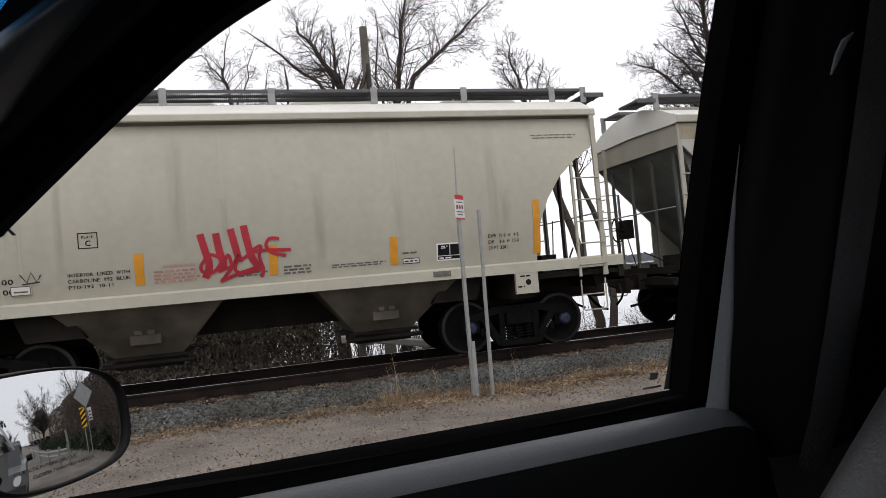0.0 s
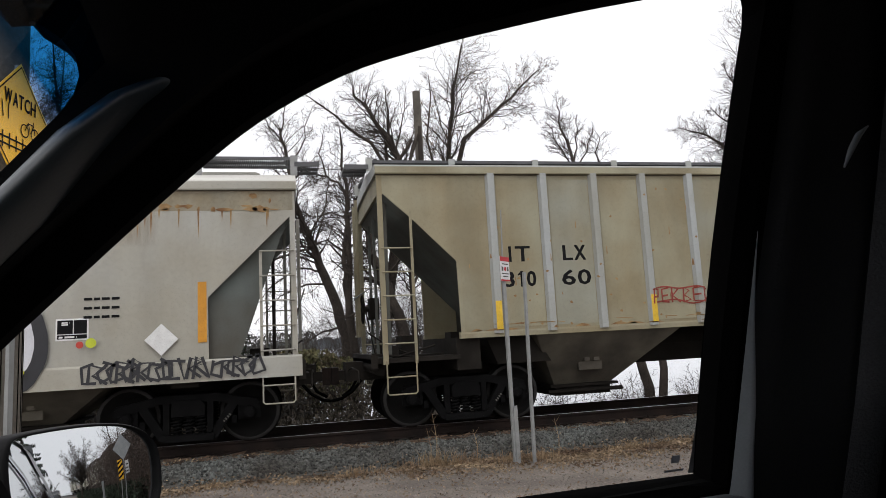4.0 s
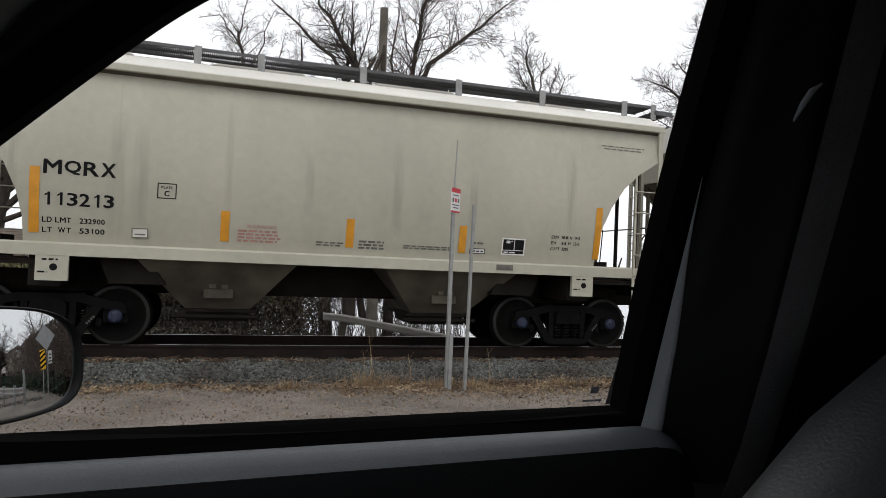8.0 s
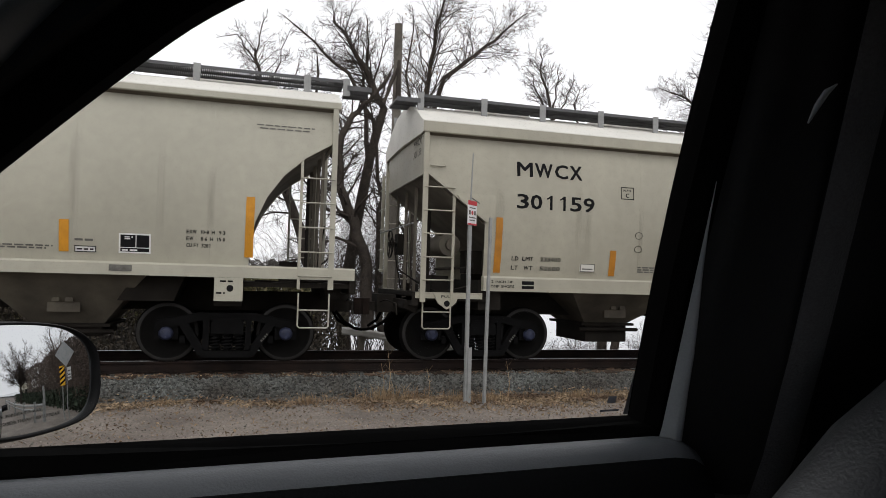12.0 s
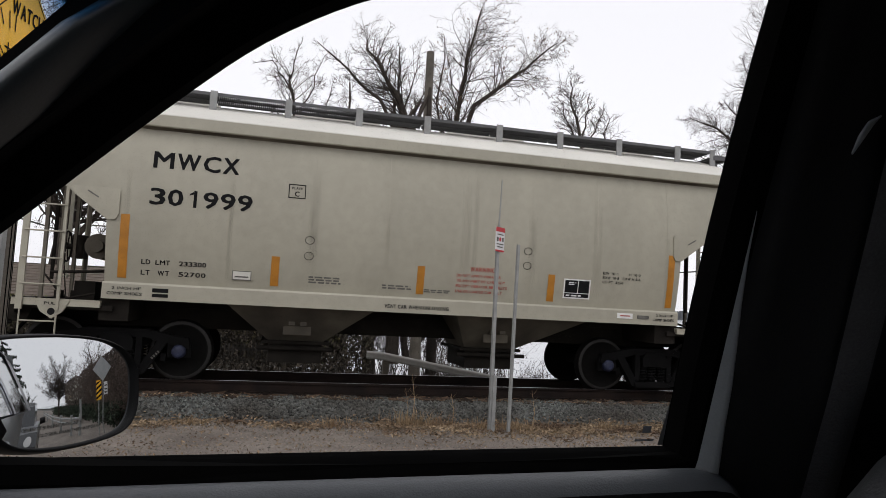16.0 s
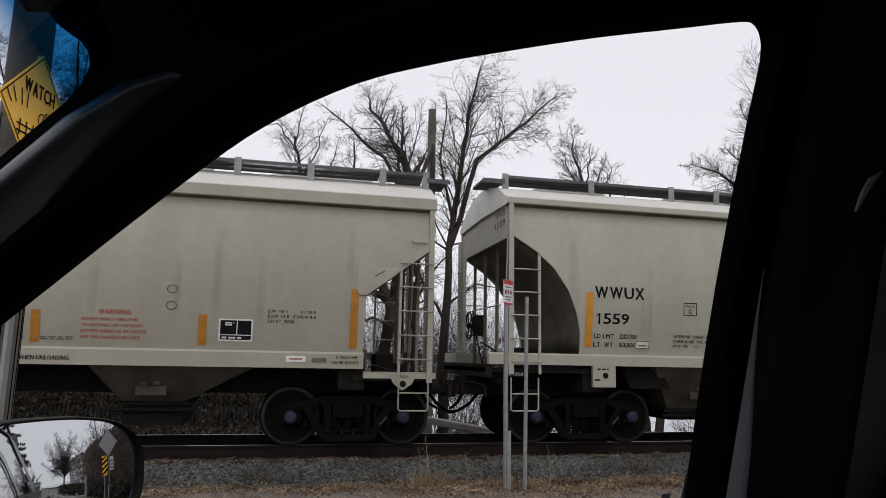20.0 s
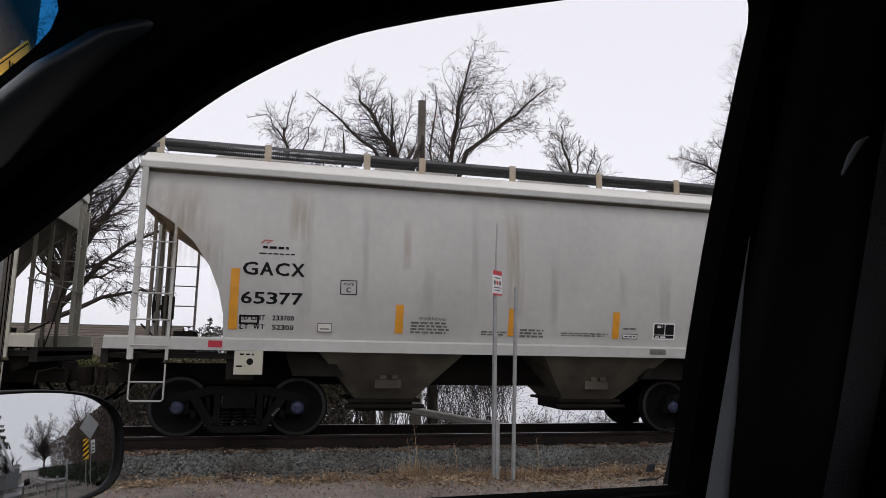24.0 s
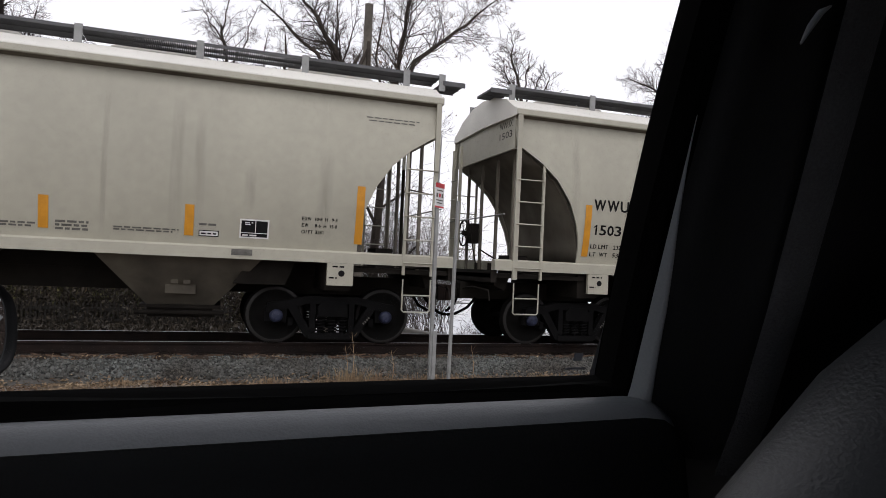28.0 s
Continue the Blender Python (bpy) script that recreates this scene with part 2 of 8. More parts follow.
GRASS_DRY = material("dry_grass", (0.33, 0.24, 0.14), 0.9, tint=(0.17, 0.105, 0.06), scale=3, fine=0.1, bump=0, island=0.3)
BARK = material("bark_grey_brown", (0.072, 0.06, 0.05), 0.95, tint=(0.042, 0.035, 0.031), scale=3, fine=0.2, fine_scale=30, bump=0.4, spec=0.1)
POLE_WOOD = material("pole_weathered_wood", (0.19, 0.17, 0.14), 0.9, tint=(0.10, 0.086, 0.07), scale=2, fine=0.2, fine_scale=40, bump=0.4, streak=0.5)
EVERGREEN = material("evergreen_needles", (0.03, 0.045, 0.025), 0.9, var=0.4, scale=2, bump=0, island=0.4)
HEDGE_LEAF = material("hedge_leaf", (0.085, 0.10, 0.03), 0.85, tint=(0.09, 0.065, 0.035), scale=1.5, bump=0, island=0.5)
SHED_ROOF = material("roof_shingle_brown", (0.12, 0.095, 0.075), 0.9, var=0.3, scale=4, fine=0.15, bump=0.3)
SIGN_RED = material("sign_red", (0.50, 0.03, 0.04), 0.45, var=0.1, scale=6, bump=0)
SIGN_WHITE = material("sign_white", (0.72, 0.72, 0.72), 0.45, var=0.08, scale=6, bump=0)
SIGN_YELLOW = material("sign_yellow", (0.92, 0.50, 0.008), 0.4, var=0.08, scale=5, bump=0)
SIGN_BACK = material("sign_back_aluminium", (0.36, 0.37, 0.37), 0.5, 0.4, var=0.15, scale=5, bump=0.02)
HIGHLIGHT_GREY = material("edge_highlight_grey", (0.17, 0.185, 0.195), 0.6, var=0.1, scale=6, fine=0.06, fine_scale=350, bump=0.1, spec=0.3)
# black also paints shade on door and pillar, grey the lit ledge
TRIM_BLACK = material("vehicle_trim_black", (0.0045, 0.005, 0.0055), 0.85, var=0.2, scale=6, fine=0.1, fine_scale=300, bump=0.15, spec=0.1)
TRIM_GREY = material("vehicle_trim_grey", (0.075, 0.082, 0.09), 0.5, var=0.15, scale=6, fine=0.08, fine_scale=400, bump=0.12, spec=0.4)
PILLAR_HIGHLIGHT = material("pillar_highlight_grey", (0.036, 0.047, 0.054), 0.45, var=0.1, scale=5, fine=0.05, fine_scale=350, bump=0.05, spec=0.9)
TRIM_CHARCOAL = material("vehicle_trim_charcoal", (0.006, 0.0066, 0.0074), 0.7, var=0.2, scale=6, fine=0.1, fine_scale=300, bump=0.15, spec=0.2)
SEAT_HIDE = material("seat_leather_grey", (0.022, 0.024, 0.026), 0.45, var=0.12, scale=6, fine=0.08, fine_scale=250, bump=0.15, spec=0.3)
BELT_WEB = material("seat_belt_webbing", (0.04, 0.042, 0.045), 0.85, var=0.2, scale=9, fine=0.2, fine_scale=300, bump=0.3)
BODY_SILVER = material("vehicle_paint_silver", (0.13, 0.135, 0.14), 0.35, 0.0, var=0.05, scale=2, bump=0)
HOUSING = material("mirror_housing_black", (0.006, 0.006, 0.0065), 0.55, var=0.2, scale=9, bump=0.05, spec=0.15)
MIRROR = material("mirror_silver", (0.60, 0.62, 0.63), 0.015, 1.0, var=0.01, scale=2, fine=0.0, bump=0)
DARK_GLASS = material("dark_window", (0.02, 0.022, 0.025), 0.08, var=0.1, scale=2, bump=0)
CONCRETE = material("concrete_grey", (0.34, 0.33, 0.31), 0.85, var=0.25, scale=3, fine=0.12, bump=0.15)
WINDOW_PANE = glass("door_pane", (0.93, 0.95, 0.95))
BRACKET_OCHRE = material("bracket_rusty_ochre", (0.40, 0.37, 0.31), 0.7, tint=(0.33, 0.26, 0.17), scale=5, fine=0.1, bump=0.1)
PARKED_PAINT = material("parked_car_paint", (0.05, 0.052, 0.055), 0.3, var=0.1, scale=2, bump=0)
REAR_PANE = glass("rear_privacy_pane", (0.22, 0.235, 0.24))
WINDSHIELD_PANE = glass("windshield_pane", (0.96, 0.98, 0.98), (0.01, 0.14, 0.34), 0.372, 0.40)


def ground_material():
    """Gravel road, leaf-strewn verge and dark soil by the distance from the track."""
    m = material("gravel_ground", (0.205, 0.175, 0.148), 0.92, tint=(0.12, 0.10, 0.085), scale=1.3, fine=0.42, fine_scale=34, bump=0.8)
    return m


GROUND = ground_material()
FIELD = material("leafy_soil", (0.042, 0.033, 0.024), 0.95, tint=(0.024, 0.02, 0.015), scale=2, fine=0.2, bump=0.4)


# ---- building helpers ----
class Mesh:
    """Collects faces for one mesh."""

    def __init__(self):
        self.v, self.f, self.sm = [], [], []

    def add(self, verts, faces, smooth=False):
        k = len(self.v)
        self.v += [tuple(p) for p in verts]
        self.f += [tuple(i + k for i in f) for f in faces]
        self.sm += [smooth] * len(faces)
        return self

    def box(self, x0, x1, y0, y1, z0, z1):
        p = [(x, y, z) for z in (z0, z1) for y in (y0, y1) for x in (x0, x1)]
        return self.add(p, [(0, 2, 3, 1), (4, 5, 7, 6), (0, 1, 5, 4), (2, 6, 7, 3), (0, 4, 6, 2), (1, 3, 7, 5)])

    def prism(self, outline, lo, hi, axis="y", smooth=False):
        """An outline of (a, b) pulled from lo to hi along an axis."""
        at = {"y": lambda a, b, c: (a, c, b), "x": lambda a, b, c: (c, a, b), "z": lambda a, b, c: (a, b, c)}[axis]
        n = len(outline)
        p = [at(a, b, lo) for a, b in outline] + [at(a, b, hi) for a, b in outline]
        self.add(p[:n] + p[n:], [tuple(range(n)), tuple(range(2 * n - 1, n - 1, -1))])
        return self.add(p, [(i, i + n, (i + 1) % n + n, (i + 1) % n) for i in range(n)], smooth)

    def tube(self, path, radii, n=8, cap=True, smooth=True):
        path = [Vector(p) for p in path]
        if not hasattr(radii, "__len__"):
            radii = [radii] * len(path)
        rings, side = [], None
        for i, p in enumerate(path):
            way = (path[min(i + 1, len(path) - 1)] - path[max(i - 1, 0)]).normalized()
            if side is None:
                side = way.orthogonal().normalized()
            side = (side - way * side.dot(way)).normalized()
            other = way.cross(side)
            rings.append([p + radii[i] * (math.cos(a) * side + math.sin(a) * other) for a in (2 * math.pi * k / n for k in range(n))])
        faces = [(j * n + k, j * n + (k + 1) % n, (j + 1) * n + (k + 1) % n, (j + 1) * n + k) for j in range(len(path) - 1) for k in range(n)]
        self.add([p for r in rings for p in r], faces, smooth)
        if cap:
            self.add(rings[0], [tuple(range(n - 1, -1, -1))])
            self.add(rings[-1], [tuple(range(n))])
        return self

    def disc(self, x, y, z, r, depth, n=24, inner=0.0):
        """A short cylinder along y."""
        return self.tube([(x, y, z), (x, y + depth, z)], r, n)

    def lathe(self, profile, n=28, centre=(0, 0, 0)):
        """A profile of (radius, y) turned round the y axis."""
        cx, cy, cz = centre
        p = [(cx + r * math.cos(2 * math.pi * k / n), cy + y, cz + r * math.sin(2 * math.pi * k / n)) for r, y in profile for k in range(n)]
        f = [(j * n + k, (j + 1) * n + k, (j + 1) * n + (k + 1) % n, j * n + (k + 1) % n) for j in range(len(profile) - 1) for k in range(n)]
        return self.add(p, f, True)

    def sheet(self, rows):
        """A grid of points, as rows of equal length."""
        w = len(rows[0])
        return self.add([p for r in rows for p in r], [(j * w + i, j * w + i + 1, (j + 1) * w + i + 1, (j + 1) * w + i)
                                                       for j in range(len(rows) - 1) for i in range(w - 1)], True)

    def data(self, name):
        me = bpy.data.meshes.new(name)
        me.from_pydata(self.v, [], self.f)
        me.polygons.foreach_set("use_smooth", self.sm)
        me.update()
        return me


def part(name, m, mat, parent=None, label="", at=None):
    data = m if isinstance(m, bpy.types.Mesh) else m.data(name)
    if not data.materials:
        data.materials.append(mat)
    ob = new(name, data)
    ob.parent = parent
    if at:
        ob.matrix_basis = at
    if label:
        ob["label"] = label
    return ob


def recalc(m, name):
    """The mesh with outward normals."""
    me = m.data(name)
    bm = bmesh.new()
    bm.from_mesh(me)
    bmesh.ops.recalc_face_normals(bm, faces=bm.faces)
    bm.to_mesh(me)
    bm.free()
    return me


TEXTS = {}


def lettering(text, bold=0.0):
    """Flat lettering of the built-in font as vertices and faces, in a unit box."""
    if (text, bold) not in TEXTS:
        cu = bpy.data.curves.new("lettering", "FONT")
        cu.body, cu.resolution_u, cu.offset = text, 2, bold
        tmp = new("lettering_source", cu)
        me = bpy.data.meshes.new_from_object(tmp.evaluated_get(bpy.context.evaluated_depsgraph_get()))
        v = np.array([p.co[:2] for p in me.vertices])
        v = (v - v.min(0)) / (v.max(0) - v.min(0))
        TEXTS[text, bold] = v.tolist(), [tuple(p.vertices) for p in me.polygons]
        bpy.data.objects.remove(tmp)
        bpy.data.meshes.remove(me)
        bpy.data.curves.remove(cu)
    return TEXTS[text, bold]


WIDTHS = dict(zip("MWCXQRUGABDEFHIJKLNOPSTVYZ", (0.83, 0.95, 0.72, 0.68, 0.77, 0.72, 0.71, 0.77, 0.68, 0.68, 0.72, 0.65, 0.6, 0.71, 0.3, 0.53, 0.69, 0.58, 0.71, 0.77, 0.66, 0.66, 0.62, 0.67, 0.67, 0.62)))


def write(m, text, x0, x1, z0, z1, y, bold=0.0):
    """Lettering on a plane of constant y that faces -y, glyph by glyph with even spacing; bold and small letters are laid again, a stroke apart."""
    wide = [WIDTHS.get(c, 0.3 if c in " -" else 0.57) for c in text]
    unit = (x1 - x0) / sum(wide)
    w = (0.065 if bold else 0.06) * (z1 - z0) if bold or z1 - z0 < 0.13 else 0.0
    h = 0.6 * w
    laid = [(0, 0)] + ([(w, 0), (w, h), (0, h), (w / 2, h / 2)] if w else [])
    x = x0
    for c, k in zip(text, wide):
        k *= unit
        if c == "-":
            rect(m, x + 0.15 * k, x + 0.85 * k, z0 + 0.38 * (z1 - z0), z0 + 0.52 * (z1 - z0), y)
        elif c in "1I":
            t = 0.12 * (z1 - z0) + w
            xm = x + (0.60 if c == "1" else 0.5) * k
            rect(m, xm - t / 2, xm + t / 2, z0, z1, y)
            if c == "1":
                flat(m, [(xm - t / 2 - 0.001, z1 - 0.06 * (z1 - z0)), (xm - t / 2 - 0.24 * k, z1 - 0.20 * (z1 - z0)), (xm - t / 2 - 0.24 * k, z1 - 0.30 * (z1 - z0)), (xm - t / 2 - 0.001, z1 - 0.22 * (z1 - z0))], y)
        elif c != " ":
            v, f = lettering(c)
            a, b = x + 0.05 * k, x + 0.93 * k
            for i, (dx, dz) in enumerate(laid):
                m.add([(a + p * (b - a - w) + dx, y - 0.0004 * i, z0 + q * (z1 - z0 - h) + dz) for p, q in v], f)
        x += k
    return m


def flat(m, outline, y):
    """A flat patch on a plane of constant y that faces -y."""
    return m.add([(a, y, b) for a, b in outline], [tuple(range(len(outline)))])


def rect(m, x0, x1, z0, z1, y):
    return flat(m, [(x0, z0), (x1, z0), (x1, z1), (x0, z1)], y)


def oval(x, z, rx, rz=None, n=20, lean=0.0):
    rz = rz or rx
    return [(x + rx * math.cos(a) + lean * rz * math.sin(a), z + rz * math.sin(a)) for a in (2 * math.pi * k / n for k in range(n))]


def stroke(m, pts, w, y):
    """A painted line of width w along points (x, z), on a plane of constant y."""
    n = len(pts)
    left, right = [], []
    for i, (x, z) in enumerate(pts):
        ax, az = pts[max(i - 1, 0)]
        bx, bz = pts[min(i + 1, n - 1)]
        d = math.hypot(bx - ax, bz - az) or 1
        ww = w[i] if hasattr(w, "__len__") else w
        ox, oz = -(bz - az) / d * ww / 2, (bx - ax) / d * ww / 2
        left.append((x + ox, y, z + oz))
        right.append((x - ox, y, z - oz))
    return m.add(left + right, [(n + i, n + i + 1, i + 1, i) for i in range(n - 1)])


# ---- the train ----
SIDE = 1.53          # half width of a car at its side sheets
WHEEL = 0.457        # wheel radius
BASE = 1.78          # wheelbase of a truck
FACE = -SIDE - 0.006


def wheelset_mesh():
    m = Mesh()
    for s in (-1, 1):
        prof = [(0.0, 0.88), (0.12, 0.88), (0.13, 0.83), (0.16, 0.80), (0.33, 0.785), (0.375, 0.815), (0.448, 0.82), (0.457, 0.81), (0.460, 0.72), (0.485, 0.70),
                (0.485, 0.685), (0.38, 0.68), (0.33, 0.72), (0.15, 0.74), (0.085, 0.70)]
        m.lathe([(r, s * y) for r, y in prof], 32)
    m.tube([(0, -0.9, 0), (0, 0.9, 0)], 0.085, 12)
    return recalc(m, "wheelset")


def rim_mesh():
    m = Mesh()
    m.lathe([(0.405, -0.823), (0.44, -0.824), (0.458, -0.815)], 32)
    return m.data("tread")


def cap_mesh():
    m = Mesh()
    m.lathe([(0.0, -1.12), (0.055, -1.12), (0.085, -1.105), (0.105, -1.08), (0.105, -0.92), (0.0, -0.92)], 18)
    for k in range(3):
        a = k * 2.094 + 0.5
        m.tube([(0.055 * math.cos(a), -1.135, 0.055 * math.sin(a)), (0.055 * math.cos(a), -1.11, 0.055 * math.sin(a))], 0.018, 6)
    return m.data("bearing_cap")


def sideframe_mesh():
    """A cast side frame: an arched top chord, sloping arms and a window with the spring nest below."""
    m = Mesh()
    h = BASE / 2
    top = [(-h - 0.16, 0.50), (-h - 0.13, 0.66), (-h + 0.12, 0.70), (-0.42, 0.78), (0.42, 0.78), (h - 0.12, 0.70), (h + 0.13, 0.66), (h + 0.16, 0.50)]
    m.prism(top[:4] + top[4:] + [(h - 0.12, 0.56), (0.40, 0.66), (-0.40, 0.66), (-h + 0.12, 0.56)], -1.08, -0.93)
    for s in (-1, 1):
        m.prism([(s * (h - 0.17), 0.60), (s * (h - 0.30), 0.64), (s * 0.33, 0.21), (s * 0.33, 0.10), (s * 0.42, 0.12)], -1.07, -0.94)
        m.prism([(s * 0.27, 0.2), (s * 0.36, 0.2), (s * 0.36, 0.7), (s * 0.27, 0.7)], -1.07, -0.94)
        m.prism([(s * (h - 0.17), 0.36), (s * (h + 0.17), 0.36), (s * (h + 0.17), 0.6), (s * (h - 0.17), 0.6)], -1.02, -0.95)
    m.prism([(-0.36, 0.09), (0.36, 0.09), (0.38, 0.19), (-0.38, 0.19)], -1.09, -0.92)
    return recalc(m, "side_frame")


def spring_mesh():
    m = Mesh()
    for x in (-0.18, 0.0, 0.18):
        pts = [(x + 0.075 * math.cos(a), -1.0 + 0.075 * math.sin(a), 0.20 + 0.25 * a / (2 * math.pi * 5)) for a in (2 * math.pi * k / 10 for k in range(51))]
        m.tube(pts, 0.017, 5)
        m.tube([(x, -1.0, 0.19), (x, -1.0, 0.46)], 0.045, 8)
    return m.data("springs")


def bolster_mesh():
    m = Mesh()
    m.prism([(-0.24, 0.46), (0.24, 0.46), (0.24, 0.62), (0.18, 0.70), (-0.18, 0.70), (-0.24, 0.62)], -1.12, 1.12)
    m.tube([(0, 0, 0.68), (0, 0, 0.86)], 0.2, 14)
    m.box(-0.7, -0.62, -1.0, 1.0, 0.30, 0.42)
    m.box(0.62, 0.7, -1.0, 1.0, 0.30, 0.42)
    return m.data("bolster")


def mirrored(me, name):
    out = me.copy()
    out.name = name
    out.transform(Matrix.Scale(-1, 4, (0, 1, 0)))
    out.flip_normals()
    return out


WHEELSET, RIM, CAP, FRAME_NEAR, SPRINGS, BOLSTER = wheelset_mesh(), rim_mesh(), cap_mesh(), sideframe_mesh(), spring_mesh(), bolster_mesh()
FRAME_FAR, SPRINGS_FAR = mirrored(FRAME_NEAR, "side_frame_far"), mirrored(SPRINGS, "springs_far")
TURNING = []         # wheelsets, keyed at the end


def truck(car, x, cap):
    t = new("truck")
    t.parent = car
    t.matrix_basis = pose(x, 0, 0)
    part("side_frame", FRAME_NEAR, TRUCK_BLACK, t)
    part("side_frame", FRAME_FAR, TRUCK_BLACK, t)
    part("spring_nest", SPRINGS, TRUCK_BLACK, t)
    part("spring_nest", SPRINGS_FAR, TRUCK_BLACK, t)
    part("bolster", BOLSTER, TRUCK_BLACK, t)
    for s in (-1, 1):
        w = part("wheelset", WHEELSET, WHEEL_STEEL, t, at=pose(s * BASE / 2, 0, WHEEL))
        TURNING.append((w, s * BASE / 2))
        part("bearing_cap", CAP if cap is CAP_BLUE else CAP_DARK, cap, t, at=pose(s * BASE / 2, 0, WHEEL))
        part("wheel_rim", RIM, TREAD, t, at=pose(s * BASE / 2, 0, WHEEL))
    part("stencil", TRUCK_MARK, GREY_INK, t, at=pose(0.56, -1.084, 0.40, 0, -48, 0))
    return t


CAP_DARK = CAP.copy()
_m = Mesh()
for _i, _x in enumerate((-0.075, -0.035, 0.01, 0.05)):
    rect(_m, _x, _x + 0.024, -0.018, 0.018, 0)
TRUCK_MARK = _m.data("stencil")


def grating(m, x0, x1, y0, y1, z, pitch=0.032):
    """Open steel grating: side bars and cross slats."""
    for y in (y0, y1 - 0.02, (y0 + y1) / 2):
        m.box(x0, x1, y, y + 0.02, z - 0.05, z)
    n = int((x1 - x0) / pitch)
    for i in range(n + 1):
        x = x0 + (x1 - x0 - 0.028) * i / n
        m.box(x, x + 0.018, y0 + 0.021, y1 - 0.021, z - 0.04, z - 0.004)
    return m


def ladder(car, x0, x1, y, z0, z1, z1b, paint, steps, along="x", y1=0.0, rung_mat=None):
    """Two stiles and separate rungs, in the side's plane (along x) or the end's (along y)."""
    a = new("ladder")
    a.parent = car
    for x, top in ((x0, z1), (x1, z1b)):
        m = Mesh()
        if along == "x":
            h = 0.042 if top > z1b else 0.021
            m.box(x - h, x + h, y - 0.012, y + 0.03, z0, top)
        else:
            m.box(y - 0.03, y + 0.03, x - 0.03, x + 0.012, z0, top)
        part("stile", m, paint, a)
    for z in steps:
        m = Mesh()
        if along == "x":
            m.tube([(x0, y - 0.014, z), (x0 + 0.01, y - 0.05, z), (x1 - 0.01, y - 0.05, z), (x1, y - 0.014, z)], 0.0125, 6)
        else:
            m.tube([(y - 0.05, x0, z), (y - 0.05, x1, z)], 0.0125, 6)
        part("rung", m, rung_mat or paint, a)
    return a


def roof_line(crown):
    """Half of a roof's cross-section above the side's top: distance from the middle, height."""
    return [(1.1, 0.10 + crown * 0.55), (0.55, 0.12 + crown * 0.85), (0.0, 0.14 + crown * 0.9)]


def roof_mesh(L, z, crown, eave=0.05, lip=0.16):
    """A curved roof with a lipped eave along both sides."""
    m = Mesh()
    prof = [(-SIDE - eave, z - 0.01), (-SIDE - eave, z + lip - 0.02), (-SIDE - eave + 0.02, z + lip), (-SIDE + 0.05, z + lip + 0.015)] + [(-a, z + b) for a, b in roof_line(crown)]
    prof = prof + [(-a, b) for a, b in prof[-2::-1]] + [(SIDE - 0.02, z - 0.02), (0, z + 0.02), (-SIDE + 0.02, z - 0.02)]
    m.prism(prof, -L, L, "x")
    return recalc(m, "roof")


STEP = 0.16          # height of the strips that follow a side's curve


def bulge_of(spec):
    """How far the side swells out at a height, straight between strips."""
    low, top, most = spec["low"], spec["top"], spec.get("bulge", 0.0)

    def at(z):
        return most * (math.sin(math.pi * min(1, max(0, (z - low) / (top - low)))) ** 0.8 - 0.5)

    def out(x, z):
        if z < low:
            return 0.0
        k = math.floor(z / STEP)
        f = z / STEP - k
        return at(k * STEP) * (1 - f) + at((k + 1) * STEP) * f
    return out


def side_mesh(half, out, s):
    """A side sheet with cut-away ends and a gently swelling face."""
    z1, z0 = half[0][1], half[-1][1]
    zs = sorted({round(z, 4) for _, z in half} | {round(k * STEP, 4) for k in range(60) if z0 < k * STEP < z1})
    rows, back = [], []
    for z in zs:
        x = half[-1][0]
        for (xa, za), (xb, zb) in zip(half[:-1], half[1:]):
            if zb <= z <= za:
                x = xb + (xa - xb) * (z - zb) / ((za - zb) or 1)
        y = SIDE + out(0, z)
        cols = [-x, -x * 0.5, 0, x * 0.5, x]
        rows.append([(c, s * y, z) for c in cols])
        back.append([(c, s * (y - 0.03), z) for c in cols])
    m = Mesh()
    m.sheet(rows)
    m.sheet(back)
    rim = [(r[0], b[0]) for r, b in zip(rows, back)], [(r[-1], b[-1]) for r, b in zip(rows, back)]
    for side in rim:
        m.add([p for pair in side for p in pair], [(2 * i, 2 * i + 1, 2 * i + 3, 2 * i + 2) for i in range(len(side) - 1)])
    for r, b in ((rows[0], back[0]), (rows[-1], back[-1])):
        m.add([r[0], r[-1], b[-1], b[0]], [(0, 1, 2, 3)])
    return recalc(m, "side_sheet")


LYING = {"grime_streak", "stencilling", "test_panel", "panel_field", "panel_marks", "reflector", "decal", "decal_marks", "route_card_board", "board_frame", "weld_seam", "graffiti",
         "rust_patch", "run_off_stain", "company_mark", "patch_mark", "gusset", "cable_loop", "number_board", "number", "placard_holder"}


def hug(car, out, cuts_z=(), cuts_x=()):
    """Lays all that is painted or fixed on the near side onto the side's shape."""
    for ob in car.children_recursive:
        if ob.type != "MESH" or ob.name.split(".")[0] not in LYING:
            continue
        me = ob.data
        co = np.empty(len(me.vertices) * 3)
        me.vertices.foreach_get("co", co)
        co = co.reshape(-1, 3)
        bm = bmesh.new()
        bm.from_mesh(me)
        for cuts, axis in ((cuts_z, 2), (cuts_x, 0)):
            lo, hi = co[:, axis].min() + 1e-4, co[:, axis].max() - 1e-4
            no = (0, 0, 1) if axis == 2 else (1, 0, 0)
            for c in cuts:
                if lo < c < hi:
                    bmesh.ops.bisect_plane(bm, geom=bm.verts[:] + bm.edges[:] + bm.faces[:], plane_co=(c * no[0], 0, c * no[2]), plane_no=no)
        for v in bm.verts:
            v.co.y -= out(v.co.x, v.co.z)
        bm.to_mesh(me)
        bm.free()


